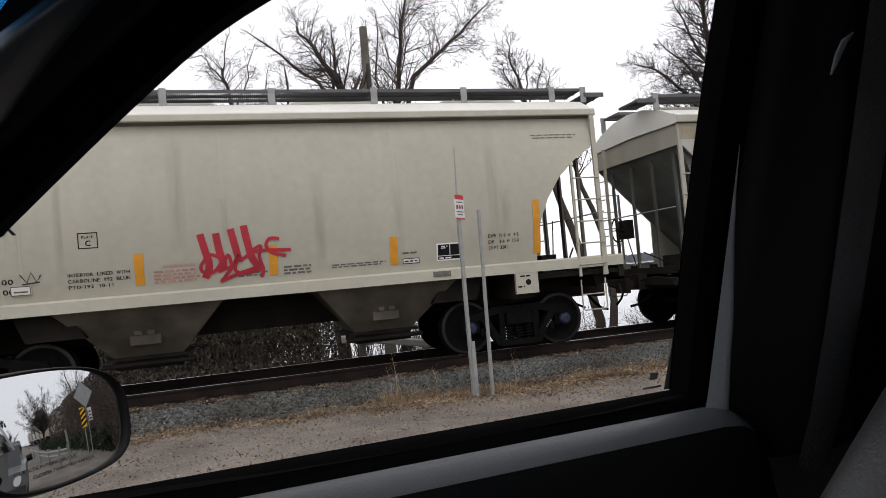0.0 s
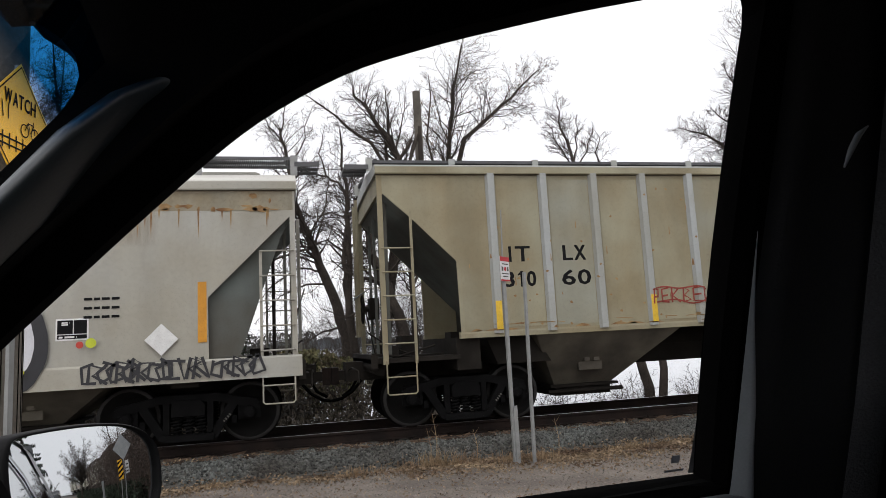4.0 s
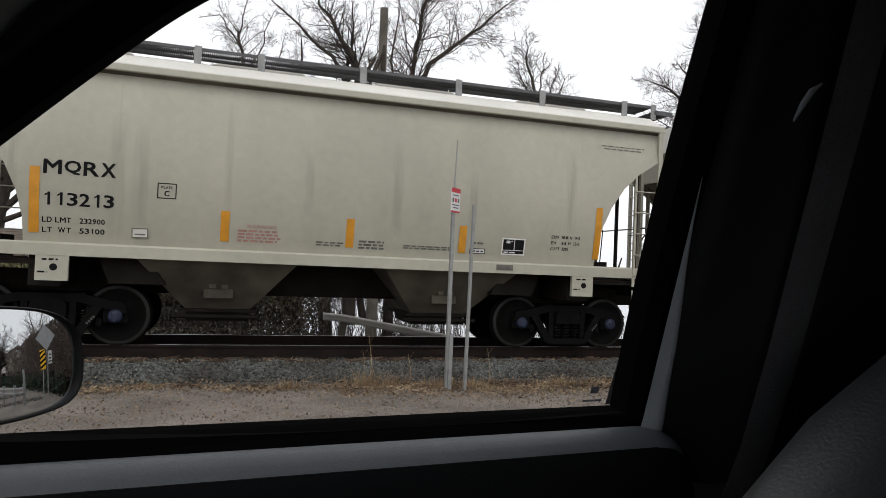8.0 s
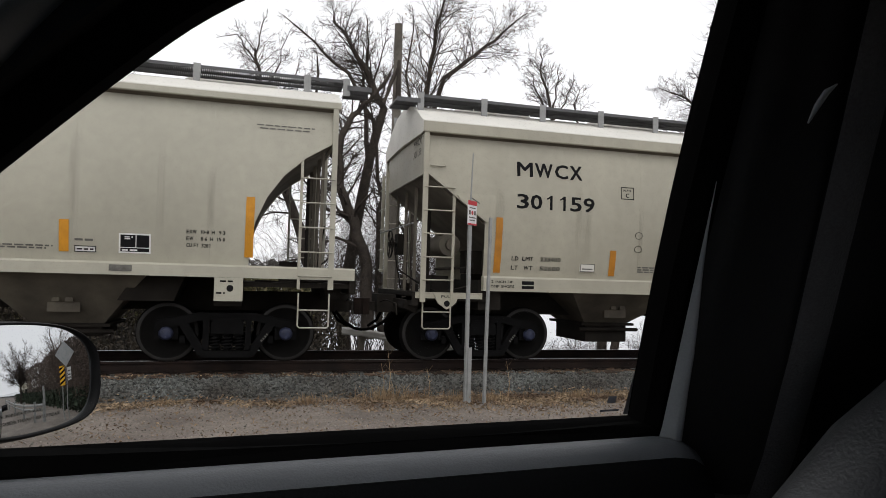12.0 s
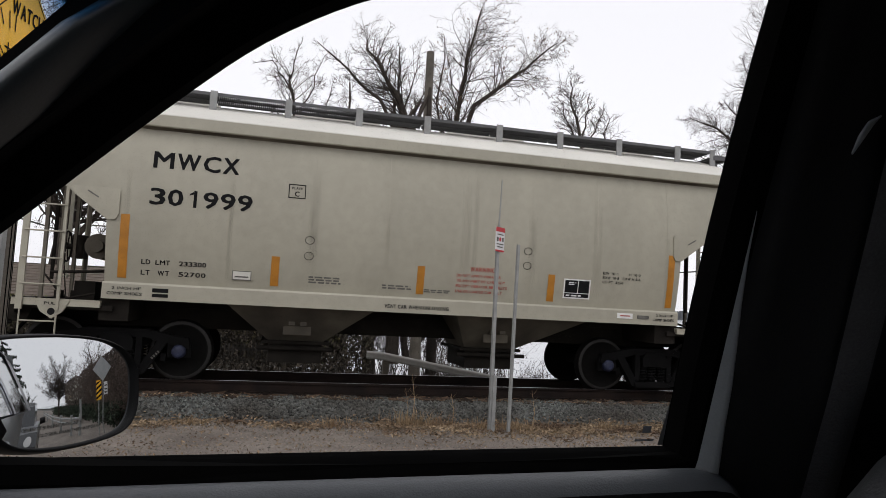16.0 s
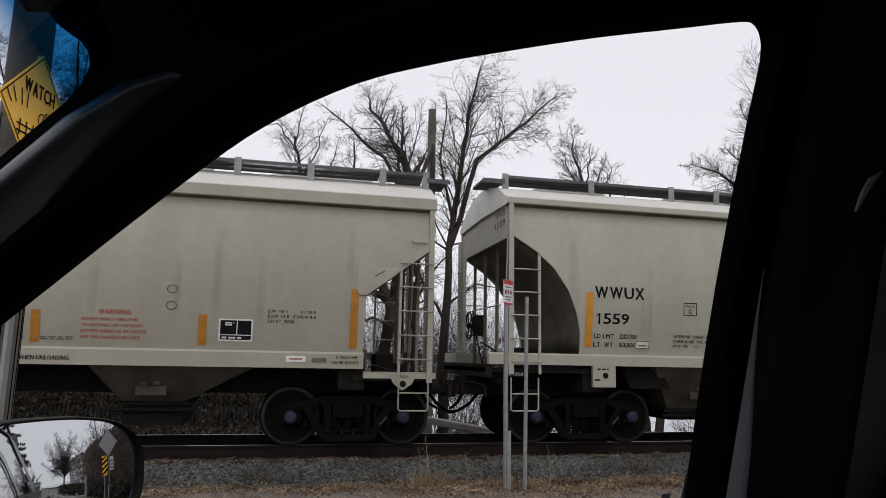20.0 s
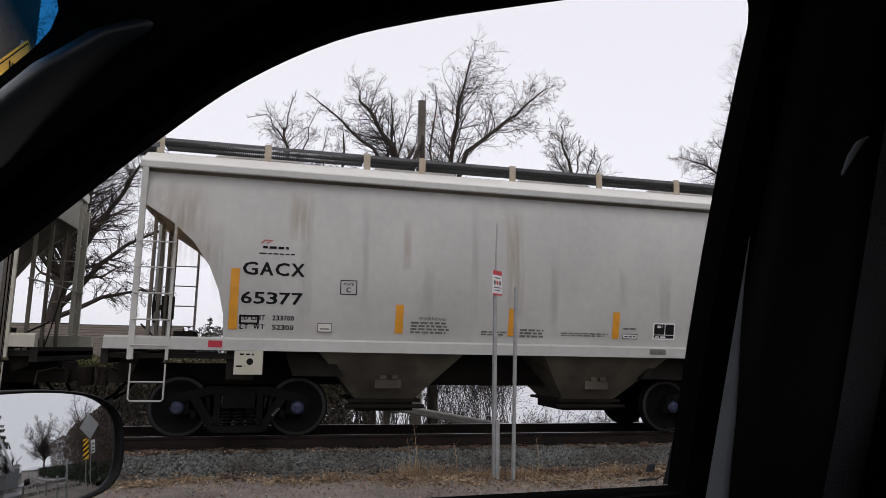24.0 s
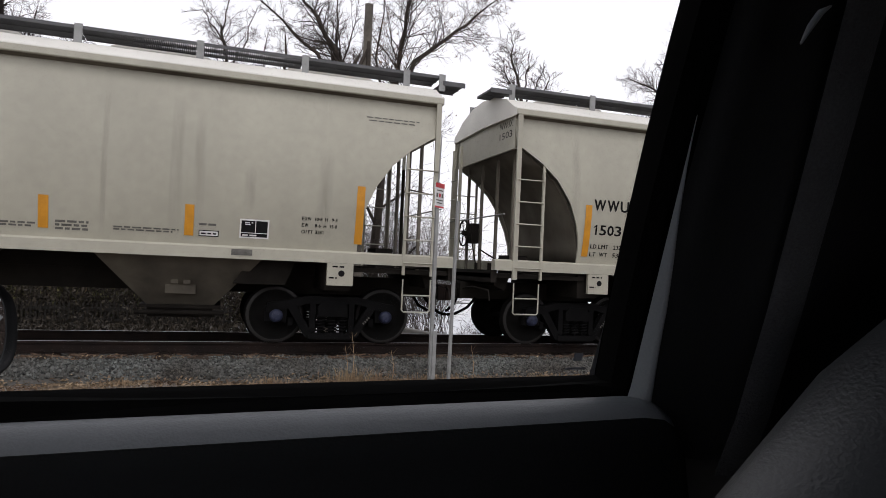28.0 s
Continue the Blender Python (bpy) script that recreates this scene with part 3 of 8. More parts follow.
def hug_side(car, spec):
    hug(car, bulge_of(spec), [k * STEP for k in range(9, 26)])


def hopper_car(name, label, cx, spec):
    """A covered hopper wagon, built round its centre at rail height; its spec sets the family's outline."""
    P, TRIM, END, HOP = spec["paint"], spec["trim"], spec["half"], spec["bay_paint"]
    car = tagged(new(name), label, "hopper car", "covered hopper wagons of the train")
    top, low = spec["top"], spec["low"]
    # sides with their cut-away ends
    half = spec["outline"]
    out = bulge_of(spec)
    for s in (-1, 1):
        part("side_sheet", side_mesh(half, out, s), P, car)
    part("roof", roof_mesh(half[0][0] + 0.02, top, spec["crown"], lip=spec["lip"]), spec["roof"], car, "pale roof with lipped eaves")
    lip, crown = spec["lip"], spec["crown"]
    for s in (-1, 1):
        m = Mesh()
        m.prism([(s * (SIDE - 0.12), top - 0.015), (s * (SIDE + 0.060), top - 0.015), (s * (SIDE + 0.068), top), (s * (SIDE + 0.060), top + lip - 0.035), (s * (SIDE - 0.02), top + lip - 0.03)], -half[0][0] - 0.015, half[0][0] + 0.015, "x")
        part("eave", recalc(m, "eave"), P, car)
        # dark strip in place of the soft shadow line below the eave
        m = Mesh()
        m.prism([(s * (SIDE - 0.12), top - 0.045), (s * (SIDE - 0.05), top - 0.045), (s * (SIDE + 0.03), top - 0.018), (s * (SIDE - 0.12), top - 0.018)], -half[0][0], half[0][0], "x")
        part("eave_seam", recalc(m, "eave_seam"), GRIME_AND_SHADE, car, "dark strip painted as the shadow under the eave")
    hx, hz = half[1]
    # ends: an upright head with a rounded top, and the slope sheet below it
    for s in (-1, 1):
        m = Mesh()
        w = SIDE - 0.035 - 0.5 * spec["bulge"]
        rise = [(-a, top + b - 0.012) for a, b in roof_line(crown)]
        rise = [(-w, hz - 0.05), (-w, top + lip)] + rise
        arc = rise + [(-a, b) for a, b in rise[-2::-1]]
        m.prism(arc, s * (hx - 0.06), s * (hx - 0.01), "x")
        part("end_sheet", recalc(m, "end_sheet"), P, car)
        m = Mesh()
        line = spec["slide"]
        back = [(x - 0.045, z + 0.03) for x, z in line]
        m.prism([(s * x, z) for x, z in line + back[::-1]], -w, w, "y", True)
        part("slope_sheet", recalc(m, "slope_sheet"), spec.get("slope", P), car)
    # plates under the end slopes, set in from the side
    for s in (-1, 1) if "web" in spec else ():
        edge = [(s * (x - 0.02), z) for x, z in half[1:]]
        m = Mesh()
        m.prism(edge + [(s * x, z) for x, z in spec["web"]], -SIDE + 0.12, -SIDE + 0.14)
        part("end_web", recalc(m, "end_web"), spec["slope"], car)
    # side sills
    for s in (-1, 1):
        for x0, x1, z0, z1, out in spec["sills"]:
            m = Mesh()
            m.prism([(s * (SIDE - 0.10), z0), (s * (SIDE + out), z0), (s * (SIDE + out), z1 - 0.03), (s * (SIDE + 0.004), z1), (s * (SIDE - 0.10), z1)], x0, x1, "x")
            part("side_sill", recalc(m, "side_sill"), TRIM, car)
    # hopper bays below, in a darker olive brown than the sides
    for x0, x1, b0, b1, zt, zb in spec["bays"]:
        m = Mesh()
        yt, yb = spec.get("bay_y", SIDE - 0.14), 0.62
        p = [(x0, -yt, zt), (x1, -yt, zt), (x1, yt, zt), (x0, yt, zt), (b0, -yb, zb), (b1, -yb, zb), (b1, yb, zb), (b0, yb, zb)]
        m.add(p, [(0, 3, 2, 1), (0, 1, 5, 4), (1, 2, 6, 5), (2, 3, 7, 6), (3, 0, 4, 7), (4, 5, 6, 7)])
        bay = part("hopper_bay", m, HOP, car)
        m = Mesh()
        m.box(b0 - 0.10, b1 + 0.10, -yb - 0.08, yb + 0.08, zb - 0.05, zb - 0.003)
        m.box(b0 + 0.02, b1 - 0.02, -yb, yb, zb - spec.get("gate", 0.20), zb - 0.052)
        m.tube([(b0 - 0.16, -yb - 0.1, zb - 0.12), (b1 + 0.16, -yb - 0.1, zb - 0.12)], 0.035, 8)
        part("outlet_gate", m, UNDER, bay)
        m = Mesh()
        xm, zm = (b0 + b1) / 2, zb + 0.42 * (zt - zb)
        ym = yb + 0.42 * (yt - yb)
        sl = (yt - yb) / (zt - zb)
        for k in (-1, 1):
            for w in (-1, 1):
                m.box(xm + k * 0.09 - 0.05, xm + k * 0.09 + 0.05, -ym - 0.05 - w * 0.05 * sl, -ym + 0.05 - w * 0.05 * sl, zm + w * 0.055 - 0.03, zm + w * 0.055 + 0.03)
        m.box(xm - 0.22, xm + 0.22, -ym - 0.012, -ym + 0.05, zm - 0.13, zm + 0.13)
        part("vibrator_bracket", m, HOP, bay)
    # underframe
    m = Mesh()
    m.box(-END + 0.25, END - 0.25, -0.26, 0.26, 0.78, 1.10)
    m.box(-spec["truck"], spec["truck"], -0.24, 0.24, 1.101, low + 0.05)
    for s in (-1, 1):
        m.box(s * spec["truck"] - 0.2, s * spec["truck"] + 0.2, -SIDE + 0.12, SIDE - 0.12, 0.90, low - 0.06)
        if low > 1.47:
            m.prism([(s * spec["foot"], low - 0.02), (s * (spec["bays"][-1][1] - 0.1), low - 0.02), (s * (spec["bays"][-1][1] - 0.4), 0.95), (s * (spec["foot"] - 0.2), 0.95)], -1.2, 1.2)
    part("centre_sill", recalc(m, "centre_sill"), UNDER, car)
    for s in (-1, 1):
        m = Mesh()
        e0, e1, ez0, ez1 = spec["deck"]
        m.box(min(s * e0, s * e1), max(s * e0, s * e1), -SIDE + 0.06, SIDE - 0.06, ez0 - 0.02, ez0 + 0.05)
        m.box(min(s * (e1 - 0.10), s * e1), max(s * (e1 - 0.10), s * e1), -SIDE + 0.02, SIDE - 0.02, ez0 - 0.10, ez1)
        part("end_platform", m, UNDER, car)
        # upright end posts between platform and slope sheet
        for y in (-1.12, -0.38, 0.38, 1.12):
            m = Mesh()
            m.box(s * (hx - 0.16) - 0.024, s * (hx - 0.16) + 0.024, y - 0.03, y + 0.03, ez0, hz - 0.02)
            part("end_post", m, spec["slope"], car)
        # coupler and draft gear
        c = new("coupler")
        c.parent = car
        m = Mesh()
        m.box(min(s * (END - 0.42), s * (END - 0.14)), max(s * (END - 0.42), s * (END - 0.14)), -0.09, 0.09, 0.80, 0.96)
        part("shank", m, UNDER, c)
        m = Mesh()
        m.prism([(s * (END - 0.14), -0.12), (s * (END - 0.02), -0.16), (s * (END + 0.05), -0.10 * s), (s * (END - 0.0), 0.02), (s * (END + 0.04), 0.14), (s * (END - 0.12), 0.16)], 0.73, 1.02, "z")
        part("knuckle", recalc(m, "knuckle"), RAIL_SIDE, c)
        m = Mesh()
        m.tube([(s * (END - 0.5), -0.42, 0.80), (s * (END - 0.35), -0.40, 0.62), (s * (END - 0.16), -0.32, 0.50), (s * (END - 0.01), -0.26, 0.47)], 0.026, 8)
        part("air_hose", m, RUBBER, c)
        m = Mesh()
        m.tube([(s * (END - 0.3), -0.1, 0.95), (s * (END - 0.32), -0.7, 1.02), (s * (END - 0.36), -1.35, 0.98), (s * (END - 0.36), -1.42, 0.80)], 0.014, 6)
        part("uncoupling_lever", m, UNDER, c)
    for s in (-1, 1):
        end_gear(car, s, hx, spec["deck"][2], top)
    # ladders at both ends of each side and across the end
    for s in (-1, 1):
        for f in (-1, 1):
            steps = [1.38, 1.75, 2.13, 2.51, 2.89]
            lad = ladder(car, s * (hx - 0.03), s * (hx - 0.52), f * (SIDE - 0.01 + 0.35 * spec.get("bulge", 0)), spec["deck"][2] - 0.04, top + 0.02, spec["stile"], P, steps)
            m = Mesh()
            xa, xb, ys = s * (hx - 0.04), s * (hx - 0.51), f * (SIDE + 0.01)
            m.tube([(xa, ys, 1.12), (xa, ys, 0.62), (xa - s * 0.03, ys, 0.59), (xb + s * 0.03, ys, 0.59), (xb, ys, 0.62), (xb, ys, 1.12)], 0.0135, 6)
            m.tube([(xa, ys, 0.86), (xb, ys, 0.86)], 0.012, 6)
            part("stirrup", m, P, car)
            if f > 0:
                for o in lad.children:
                    o.matrix_basis = Matrix.Translation((0, 0.02, 0))
        ladder(car, 0.98, 1.40, s * (hx + 0.10), low + 0.05, hz + 0.35, hz + 0.30, spec.get("post", P), [1.55, 1.95, 2.35, 2.75, 3.15], "y")
    # brake wheel on one end
    m = Mesh()
    b = -hx - 0.06
    ring = [(b, 0.75 + 0.26 * math.cos(a), 2.05 + 0.26 * math.sin(a)) for a in (2 * math.pi * k / 20 for k in range(21))]
    m.tube(ring, 0.016, 6, False)
    for k in range(5):
        a = 2 * math.pi * k / 5
        m.tube([(b, 0.75, 2.05), (b, 0.75 + 0.26 * math.cos(a), 2.05 + 0.26 * math.sin(a))], 0.012, 5)
    m.tube([(b - 0.03, 0.75, 2.05), (b + 0.24, 0.75, 2.05)], 0.05, 8)
    m.box(b + 0.12, b + 0.30, 0.6, 0.9, 1.85, 2.25)
    part("brake_wheel", m, UNDER, car)
    # brake gear on the slope end: reservoir, valve, pipes
    if spec.get("tank"):
        m = Mesh()
        m.tube([(-hx + 0.75, -0.6, low + 0.55), (-hx + 0.75, 0.35, low + 0.55)], 0.2, 14)
        m.tube([(-hx + 0.75, -0.62, low + 0.55), (-hx + 0.75, -0.72, low + 0.55)], 0.1, 10)
        part("air_reservoir", m, GRIME_AND_SHADE, car)
        m = Mesh()
        m.box(-hx + 0.95, -hx + 1.25, -0.9, -0.6, low + 0.05, low + 0.45)
        m.tube([(-hx + 0.3, -1.25, low + 0.1), (-hx + 1.0, -1.2, low + 0.15), (-hx + 1.1, -0.8, low + 0.3)], 0.022, 6)
        m.tube([(-hx + 0.25, -1.0, low + 0.0), (-hx + 0.25, -1.0, hz - 0.6)], 0.03, 6)
        part("brake_valve", m, UNDER, car)
    m = Mesh()
    m.tube([(hx - 0.35, -0.7, low + 0.0), (hx - 0.35, -0.7, hz - 0.5)], 0.028, 8)
    part("stand_pipe", m, UNDER, car)
    # roof walks on brackets, hatch covers
    wz = spec["walk"]
    for f in (-1, 1):
        m = Mesh()
        ys = sorted((f * 0.97, f * 0.38))
        edges = spec["posts"]
        for a, bb in zip(edges[:-1], edges[1:]):
            grating(m, a + 0.01, bb - 0.01, ys[0], ys[1], wz)
        part("roof_walk", m, GRATE, car, "open steel grating")
        for x in edges:
            m = Mesh()
            ya, yb2 = sorted((f * 1.0, f * 0.975))
            m.box(x - 0.055, x + 0.055, ya, yb2, top + 0.11 + 0.58 * crown, wz + 0.02)
            part("walk_bracket", m, spec.get("bracket", GALV), car)
    for s in (-1, 1):
        m = Mesh()
        tip = edges[-1] if s > 0 else edges[0]
        xa, xb = sorted((tip + s * 0.012, tip + s * 0.42))
        grating(m, xa, xb, -0.98, -0.34, wz - 0.10, 0.036)
        m.box(xa, xb, -1.01, -0.985, wz - 0.17, wz - 0.09)
        part("end_walk", m, GRATE, car)
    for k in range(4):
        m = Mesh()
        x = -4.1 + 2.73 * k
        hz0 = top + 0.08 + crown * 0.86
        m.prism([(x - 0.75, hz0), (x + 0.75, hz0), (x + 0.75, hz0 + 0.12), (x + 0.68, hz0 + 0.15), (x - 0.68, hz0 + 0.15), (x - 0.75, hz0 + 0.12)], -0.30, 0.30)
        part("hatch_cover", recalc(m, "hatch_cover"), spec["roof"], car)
    for s in (-1, 1):
        truck(car, s * spec["truck"], spec["cap"])
    return car


HALF_3281 = [(5.76, 4.02), (5.73, 3.5), (5.26, 3.2), (4.95, 2.92), (4.70, 2.56), (4.55, 2.2), (4.47, 1.85), (4.46, 1.48)]
SPEC_ROUND = dict(paint=CAR_GREY, trim=CAR_GREY, roof=ROOF_PALE, bay_paint=HOPPER_OLIVE, half=6.436, top=4.02, crown=0.45, lip=0.12, low=1.48, outline=HALF_3281, foot=3.6,
                  sills=[(-6.07, 6.07, 1.33, 1.52, 0.05)], bays=[(-3.02, -0.70, -2.36, -1.36, 1.33, 0.57), (0.70, 3.02, 1.36, 2.36, 1.33, 0.57)],
                  truck=4.19, deck=(4.3, 6.10, 1.22, 1.33), stile=3.22, walk=4.66, bulge=0.17, slope=GRIME_AND_SHADE, slide=[(x - 0.03, z - 0.02) for x, z in HALF_3281[1:]], posts=[-5.62, -3.97, -2.34, -1.38, 0.27, 1.96, 3.57, 5.28, 5.92], cap=CAP_BLUE)
SPEC_PALE = dict(SPEC_ROUND, paint=CAR_PALE, trim=CAR_PALE, bracket=BRACKET_OCHRE)
HALF_3250 = [(5.74, 3.80), (5.72, 3.16), (4.66, 2.36), (4.64, 1.46)]
SPEC_ANGLE = dict(SPEC_ROUND, truck=4.49, paint=CAR_GREY_B, trim=CAR_GREY_B, outline=HALF_3250, tank=True, slide=[(5.70, 3.13), (4.64, 2.34), (3.9, 1.8), (3.9, 1.42)], bulge=0.13, low=1.46, sills=[(-4.65, 4.65, 1.22, 1.47, 0.02), (-5.80, -4.66, 1.08, 1.18, 0.0), (4.66, 5.80, 1.08, 1.18, 0.0)],
                  bays=[(-2.95, -0.65, -2.3, -1.4, 1.24, 0.66), (0.68, 3.05, 1.05, 1.97, 1.24, 0.66)], gate=0.36, deck=(4.5, 5.85, 1.06, 1.18), stile=2.9, top=3.80, crown=0.62, lip=0.2, walk=4.57,
                  posts=[-5.67, -4.52, -3.4, -2.23, -1.07, 0.1, 1.4, 2.55, 3.72, 4.93, 5.68])
HALF_RIB = [(5.87, 4.13), (5.85, 3.86), (5.36, 3.42), (4.60, 2.66), (4.58, 1.50)]
SPEC_RIB = dict(SPEC_ROUND, paint=CAR_OLD, trim=CAR_OLD, roof=CAR_BLUEGREY, outline=HALF_RIB, bulge=0, slope=SLOPE_DARK, slide=[(5.83, 3.84), (5.34, 3.40), (4.58, 2.64), (3.9, 1.96), (3.9, 1.45)], low=1.48, half=6.6, sills=[(-4.6, 4.6, 1.40, 1.50, 0.01)], stile=3.5, crown=0.12, lip=0.14, top=4.12, bay_y=SIDE - 0.03,
                bays=[(-3.3, -0.62, -2.7, -1.6, 1.40, 0.5), (0.8, 3.35, 1.6, 2.7, 1.40, 0.5)], deck=(4.6, 6.05, 1.10, 1.22), foot=4.1,
                truck=4.45, walk=4.50, cap=TRUCK_BLACK, posts=[-5.9, -4.45, -2.9, -1.35, 0.2, 1.75, 3.3, 4.85, 5.9], bracket=CAR_BLUEGREY)
HALF_TAGGED = [(5.40, 3.86), (5.38, 3.50), (4.09, 2.21), (4.10, 1.30)]
SPEC_TAGGED = dict(SPEC_ROUND, paint=CAR_FADED, trim=CAR_FADED, outline=HALF_TAGGED, bulge=0, top=3.86, low=1.28, half=5.95, foot=3.0, stile=2.9, crown=0.42, lip=0.15,
                   sills=[(-5.45, 5.45, 0.98, 1.30, 0.03)], bays=[(-2.7, -0.3, -1.9, -1.1, 1.0, 0.45), (0.3, 2.7, 1.1, 1.9, 1.0, 0.45)], truck=3.75,
                   deck=(3.9, 5.5, 1.02, 1.2), walk=4.54, posts=[-5.4, -3.9, -2.4, -0.7, 0.9, 2.4, 3.9, 5.4], cap=TRUCK_BLACK, slope=SLOPE_DARK, slide=[(5.36, 3.48), (4.06, 2.2), (3.4, 1.55), (3.38, 1.3)], web=[(4.54, 1.32), (4.86, 2.25), (5.16, 3.1)])


def bars_of_text(m, x0, x1, z0, z1, lines, y=FACE):
    """Writing too small to be read: broken bars of its size."""
    rnd = random.Random(round(x0 * 100) + lines)
    h = (z1 - z0) / (lines * 1.6)
    for i in range(lines):
        z = z1 - (i + 0.5) * (z1 - z0) / lines
        x = x0
        end = x1 - rnd.random() * 0.15 * (x1 - x0)
        while x < end:
            w = min(rnd.uniform(0.05, 0.13), end - x)
            rect(m, x, x + w, z - h / 2, z + h / 2, y)
            x += w + 0.025


def frame_lines(m, x0, x1, z0, z1, w=0.014, y=FACE):
    rect(m, x0, x1, z0, z0 + w, y)
    rect(m, x0, x1, z1 - w, z1, y)
    rect(m, x0, x0 + w, z0 + w, z1 - w, y)
    rect(m, x1 - w, x1, z0 + w, z1 - w, y)


def marks(car, mat, label, draw):
    m = Mesh()
    draw(m)
    return tagged(part("stencilling", m, mat, car, label), kind="stuff")


def consolidated_panel(car, x0, x1, z0, z1):
    a = Mesh()
    rect(a, x0, x1, z0, z1, FACE)
    p = part("test_panel", a, WHITE_INK, car, "black inspection panel with white rules")
    b = Mesh()
    g, w, h = 0.022, x1 - x0, z1 - z0
    rect(b, x0 + g, x0 + w * 0.52, z0 + h * 0.30, z1 - g, FACE - 0.003)
    rect(b, x0 + w * 0.55, x1 - g, z0 + h * 0.30, z1 - g, FACE - 0.003)
    rect(b, x0 + g, x1 - g, z0 + g, z0 + h * 0.26, FACE - 0.003)
    part("panel_field", b, BLACK_INK, p)
    c = Mesh()
    bars_of_text(c, x0 + w * 0.18, x0 + w * 0.45, z0 + h * 0.68, z1 - h * 0.14, 2, FACE - 0.006)
    bars_of_text(c, x0 + w * 0.1, x0 + w * 0.7, z0 + h * 0.09, z0 + h * 0.22, 1, FACE - 0.006)
    tagged(part("panel_marks", c, WHITE_INK, p), kind="stuff")


def reflectors(car, xs_tall, xs_short, z0, z1, zs, mat=ORANGE, w=0.125):
    for x, top in [(x, z1) for x in xs_tall] + [(x, zs) for x in xs_short]:
        m = Mesh()
        rect(m, x, x + w, z0, top, FACE - 0.004)
        part("reflector", m, mat, car, "orange reflective strip")


def end_marks(car, spec, line1, line2):
    """Reporting marks high on the end sheet that faces the coming traffic."""
    hx = spec["outline"][1][0]
    m = Mesh()
    t = spec["top"]
    for text, z0, z1 in ((line1, t - 0.16, t - 0.04), (line2, t - 0.34, t - 0.22)):
        v, f = lettering(text)
        m.add([(-hx + 0.004, -0.75 - 0.55 * a, z0 + b * (z1 - z0)) for a, b in v], f)
    part("end_stencil", m, BLACK_INK, car)


def jack_pads(car, xs=((-4.27, -3.86), (3.99, 4.40))):
    for x0, x1 in xs:
        m = Mesh()
        m.box(x0, x1, -SIDE - 0.045, -SIDE + 0.02, 0.98, 1.328)
        p = part("jacking_pad", m, CAR_GREY, car)
        m = Mesh()
        flat(m, oval((x0 + x1) / 2 + 0.02, 1.17, 0.05, n=16), -SIDE - 0.049)
        bars_of_text(m, x0 + 0.08, x1 - 0.12, 1.255, 1.295, 1, -SIDE - 0.049)
        bars_of_text(m, x0 + 0.03, x1 - 0.25, 1.08, 1.12, 1, -SIDE - 0.049)
        part("pad_mark", m, BLACK_INK, p)


def seams(car, xs, z0, z1, mat):
    """Raised weld seams down the side."""
    for x in xs:
        m = Mesh()
        m.box(x - 0.007, x + 0.007, -SIDE - 0.0025, -SIDE + 0.004, z0, z1)
        part("weld_seam", m, mat, car)


def end_gear(car, s, hx, deck, top):
    """Rods, hoses and fittings that crowd the open end of a car."""
    m = Mesh()
    m.tube([(s * (hx + 0.13), -1.42, 2.30), (s * (hx + 0.13), 1.42, 2.30)], 0.013, 6)
    part("hand_rail", m, GALV, car)
    m = Mesh()
    m.box(min(s * (hx - 0.75), s * (hx - 0.45)), max(s * (hx - 0.75), s * (hx - 0.45)), -0.55, 0.1, deck + 0.05, deck + 0.40)
    part("brake_cylinder", m, UNDER, car)
    for y0, y1, x0, x1, z0, z1, r in ((-1.30, -0.70, 0.15, -1.15, 0.12, 0.06, 0.022), (-1.05, -1.15, 0.2, -0.9, 0.02, 0.22, 0.018), (-0.2, -0.9, 0.1, -0.5, 0.5, 0.1, 0.015), (0.5, 0.35, 0.06, -0.1, 1.1, 0.1, 0.012)):
        m = Mesh()
        m.tube([(s * (hx + x0), y0, deck + z0), (s * (hx + (x0 + x1) / 2), (y0 + y1) / 2, deck + (z0 + z1) / 2 - 0.04), (s * (hx + x1), y1, deck + z1)], r, 6)
        part("brake_rod", m, UNDER, car)
    m = Mesh()
    m.tube([(s * (hx + 0.2), 0.45, 0.86), (s * (hx + 0.35), 0.40, 0.60), (s * (hx + 0.52), 0.30, 0.50)], 0.026, 8)
    part("air_hose", m, RUBBER, car)
    for y in (-0.75, 0.1, 0.8):
        m = Mesh()
        m.box(s * (hx - 0.3) - 0.05, s * (hx - 0.3) + 0.05, y - 0.07, y + 0.07, deck - 0.02, deck + 0.24)
        part("deck_bracket", m, UNDER, car)
    m = Mesh()
    m.prism([(s * (hx - 0.1), deck - 0.02), (s * (hx + 0.18), deck - 0.02), (s * (hx + 0.18), deck - 0.16), (s * (hx - 0.02), deck - 0.24)], -1.2, 1.2)
    part("end_beam", recalc(m, "end_beam"), UNDER, car)


def stain(car, x0, x1, z0, z1, mat, label=""):
    """A soft-edged run-off mark on the near side."""
    m = Mesh()
    rect(m, x0, x1, z0, z1, FACE + 0.003)
    return part("grime_streak", m, mat, car, label)


def small_holder(car, x0, x1, z0, z1):
    m = Mesh()
    m.box(x0, x1, -SIDE - 0.02, -SIDE + 0.002, z0, z1)
    p = part("route_card_board", m, ROOF_PALE, car)
    m = Mesh()
    frame_lines(m, x0, x1, z0, z1, 0.012, -SIDE - 0.023)
    rect(m, x0 + 0.04, x1 - 0.04, z0 + 0.04, z0 + 0.06, -SIDE - 0.023)
    part("board_frame", m, GREY_INK, p)


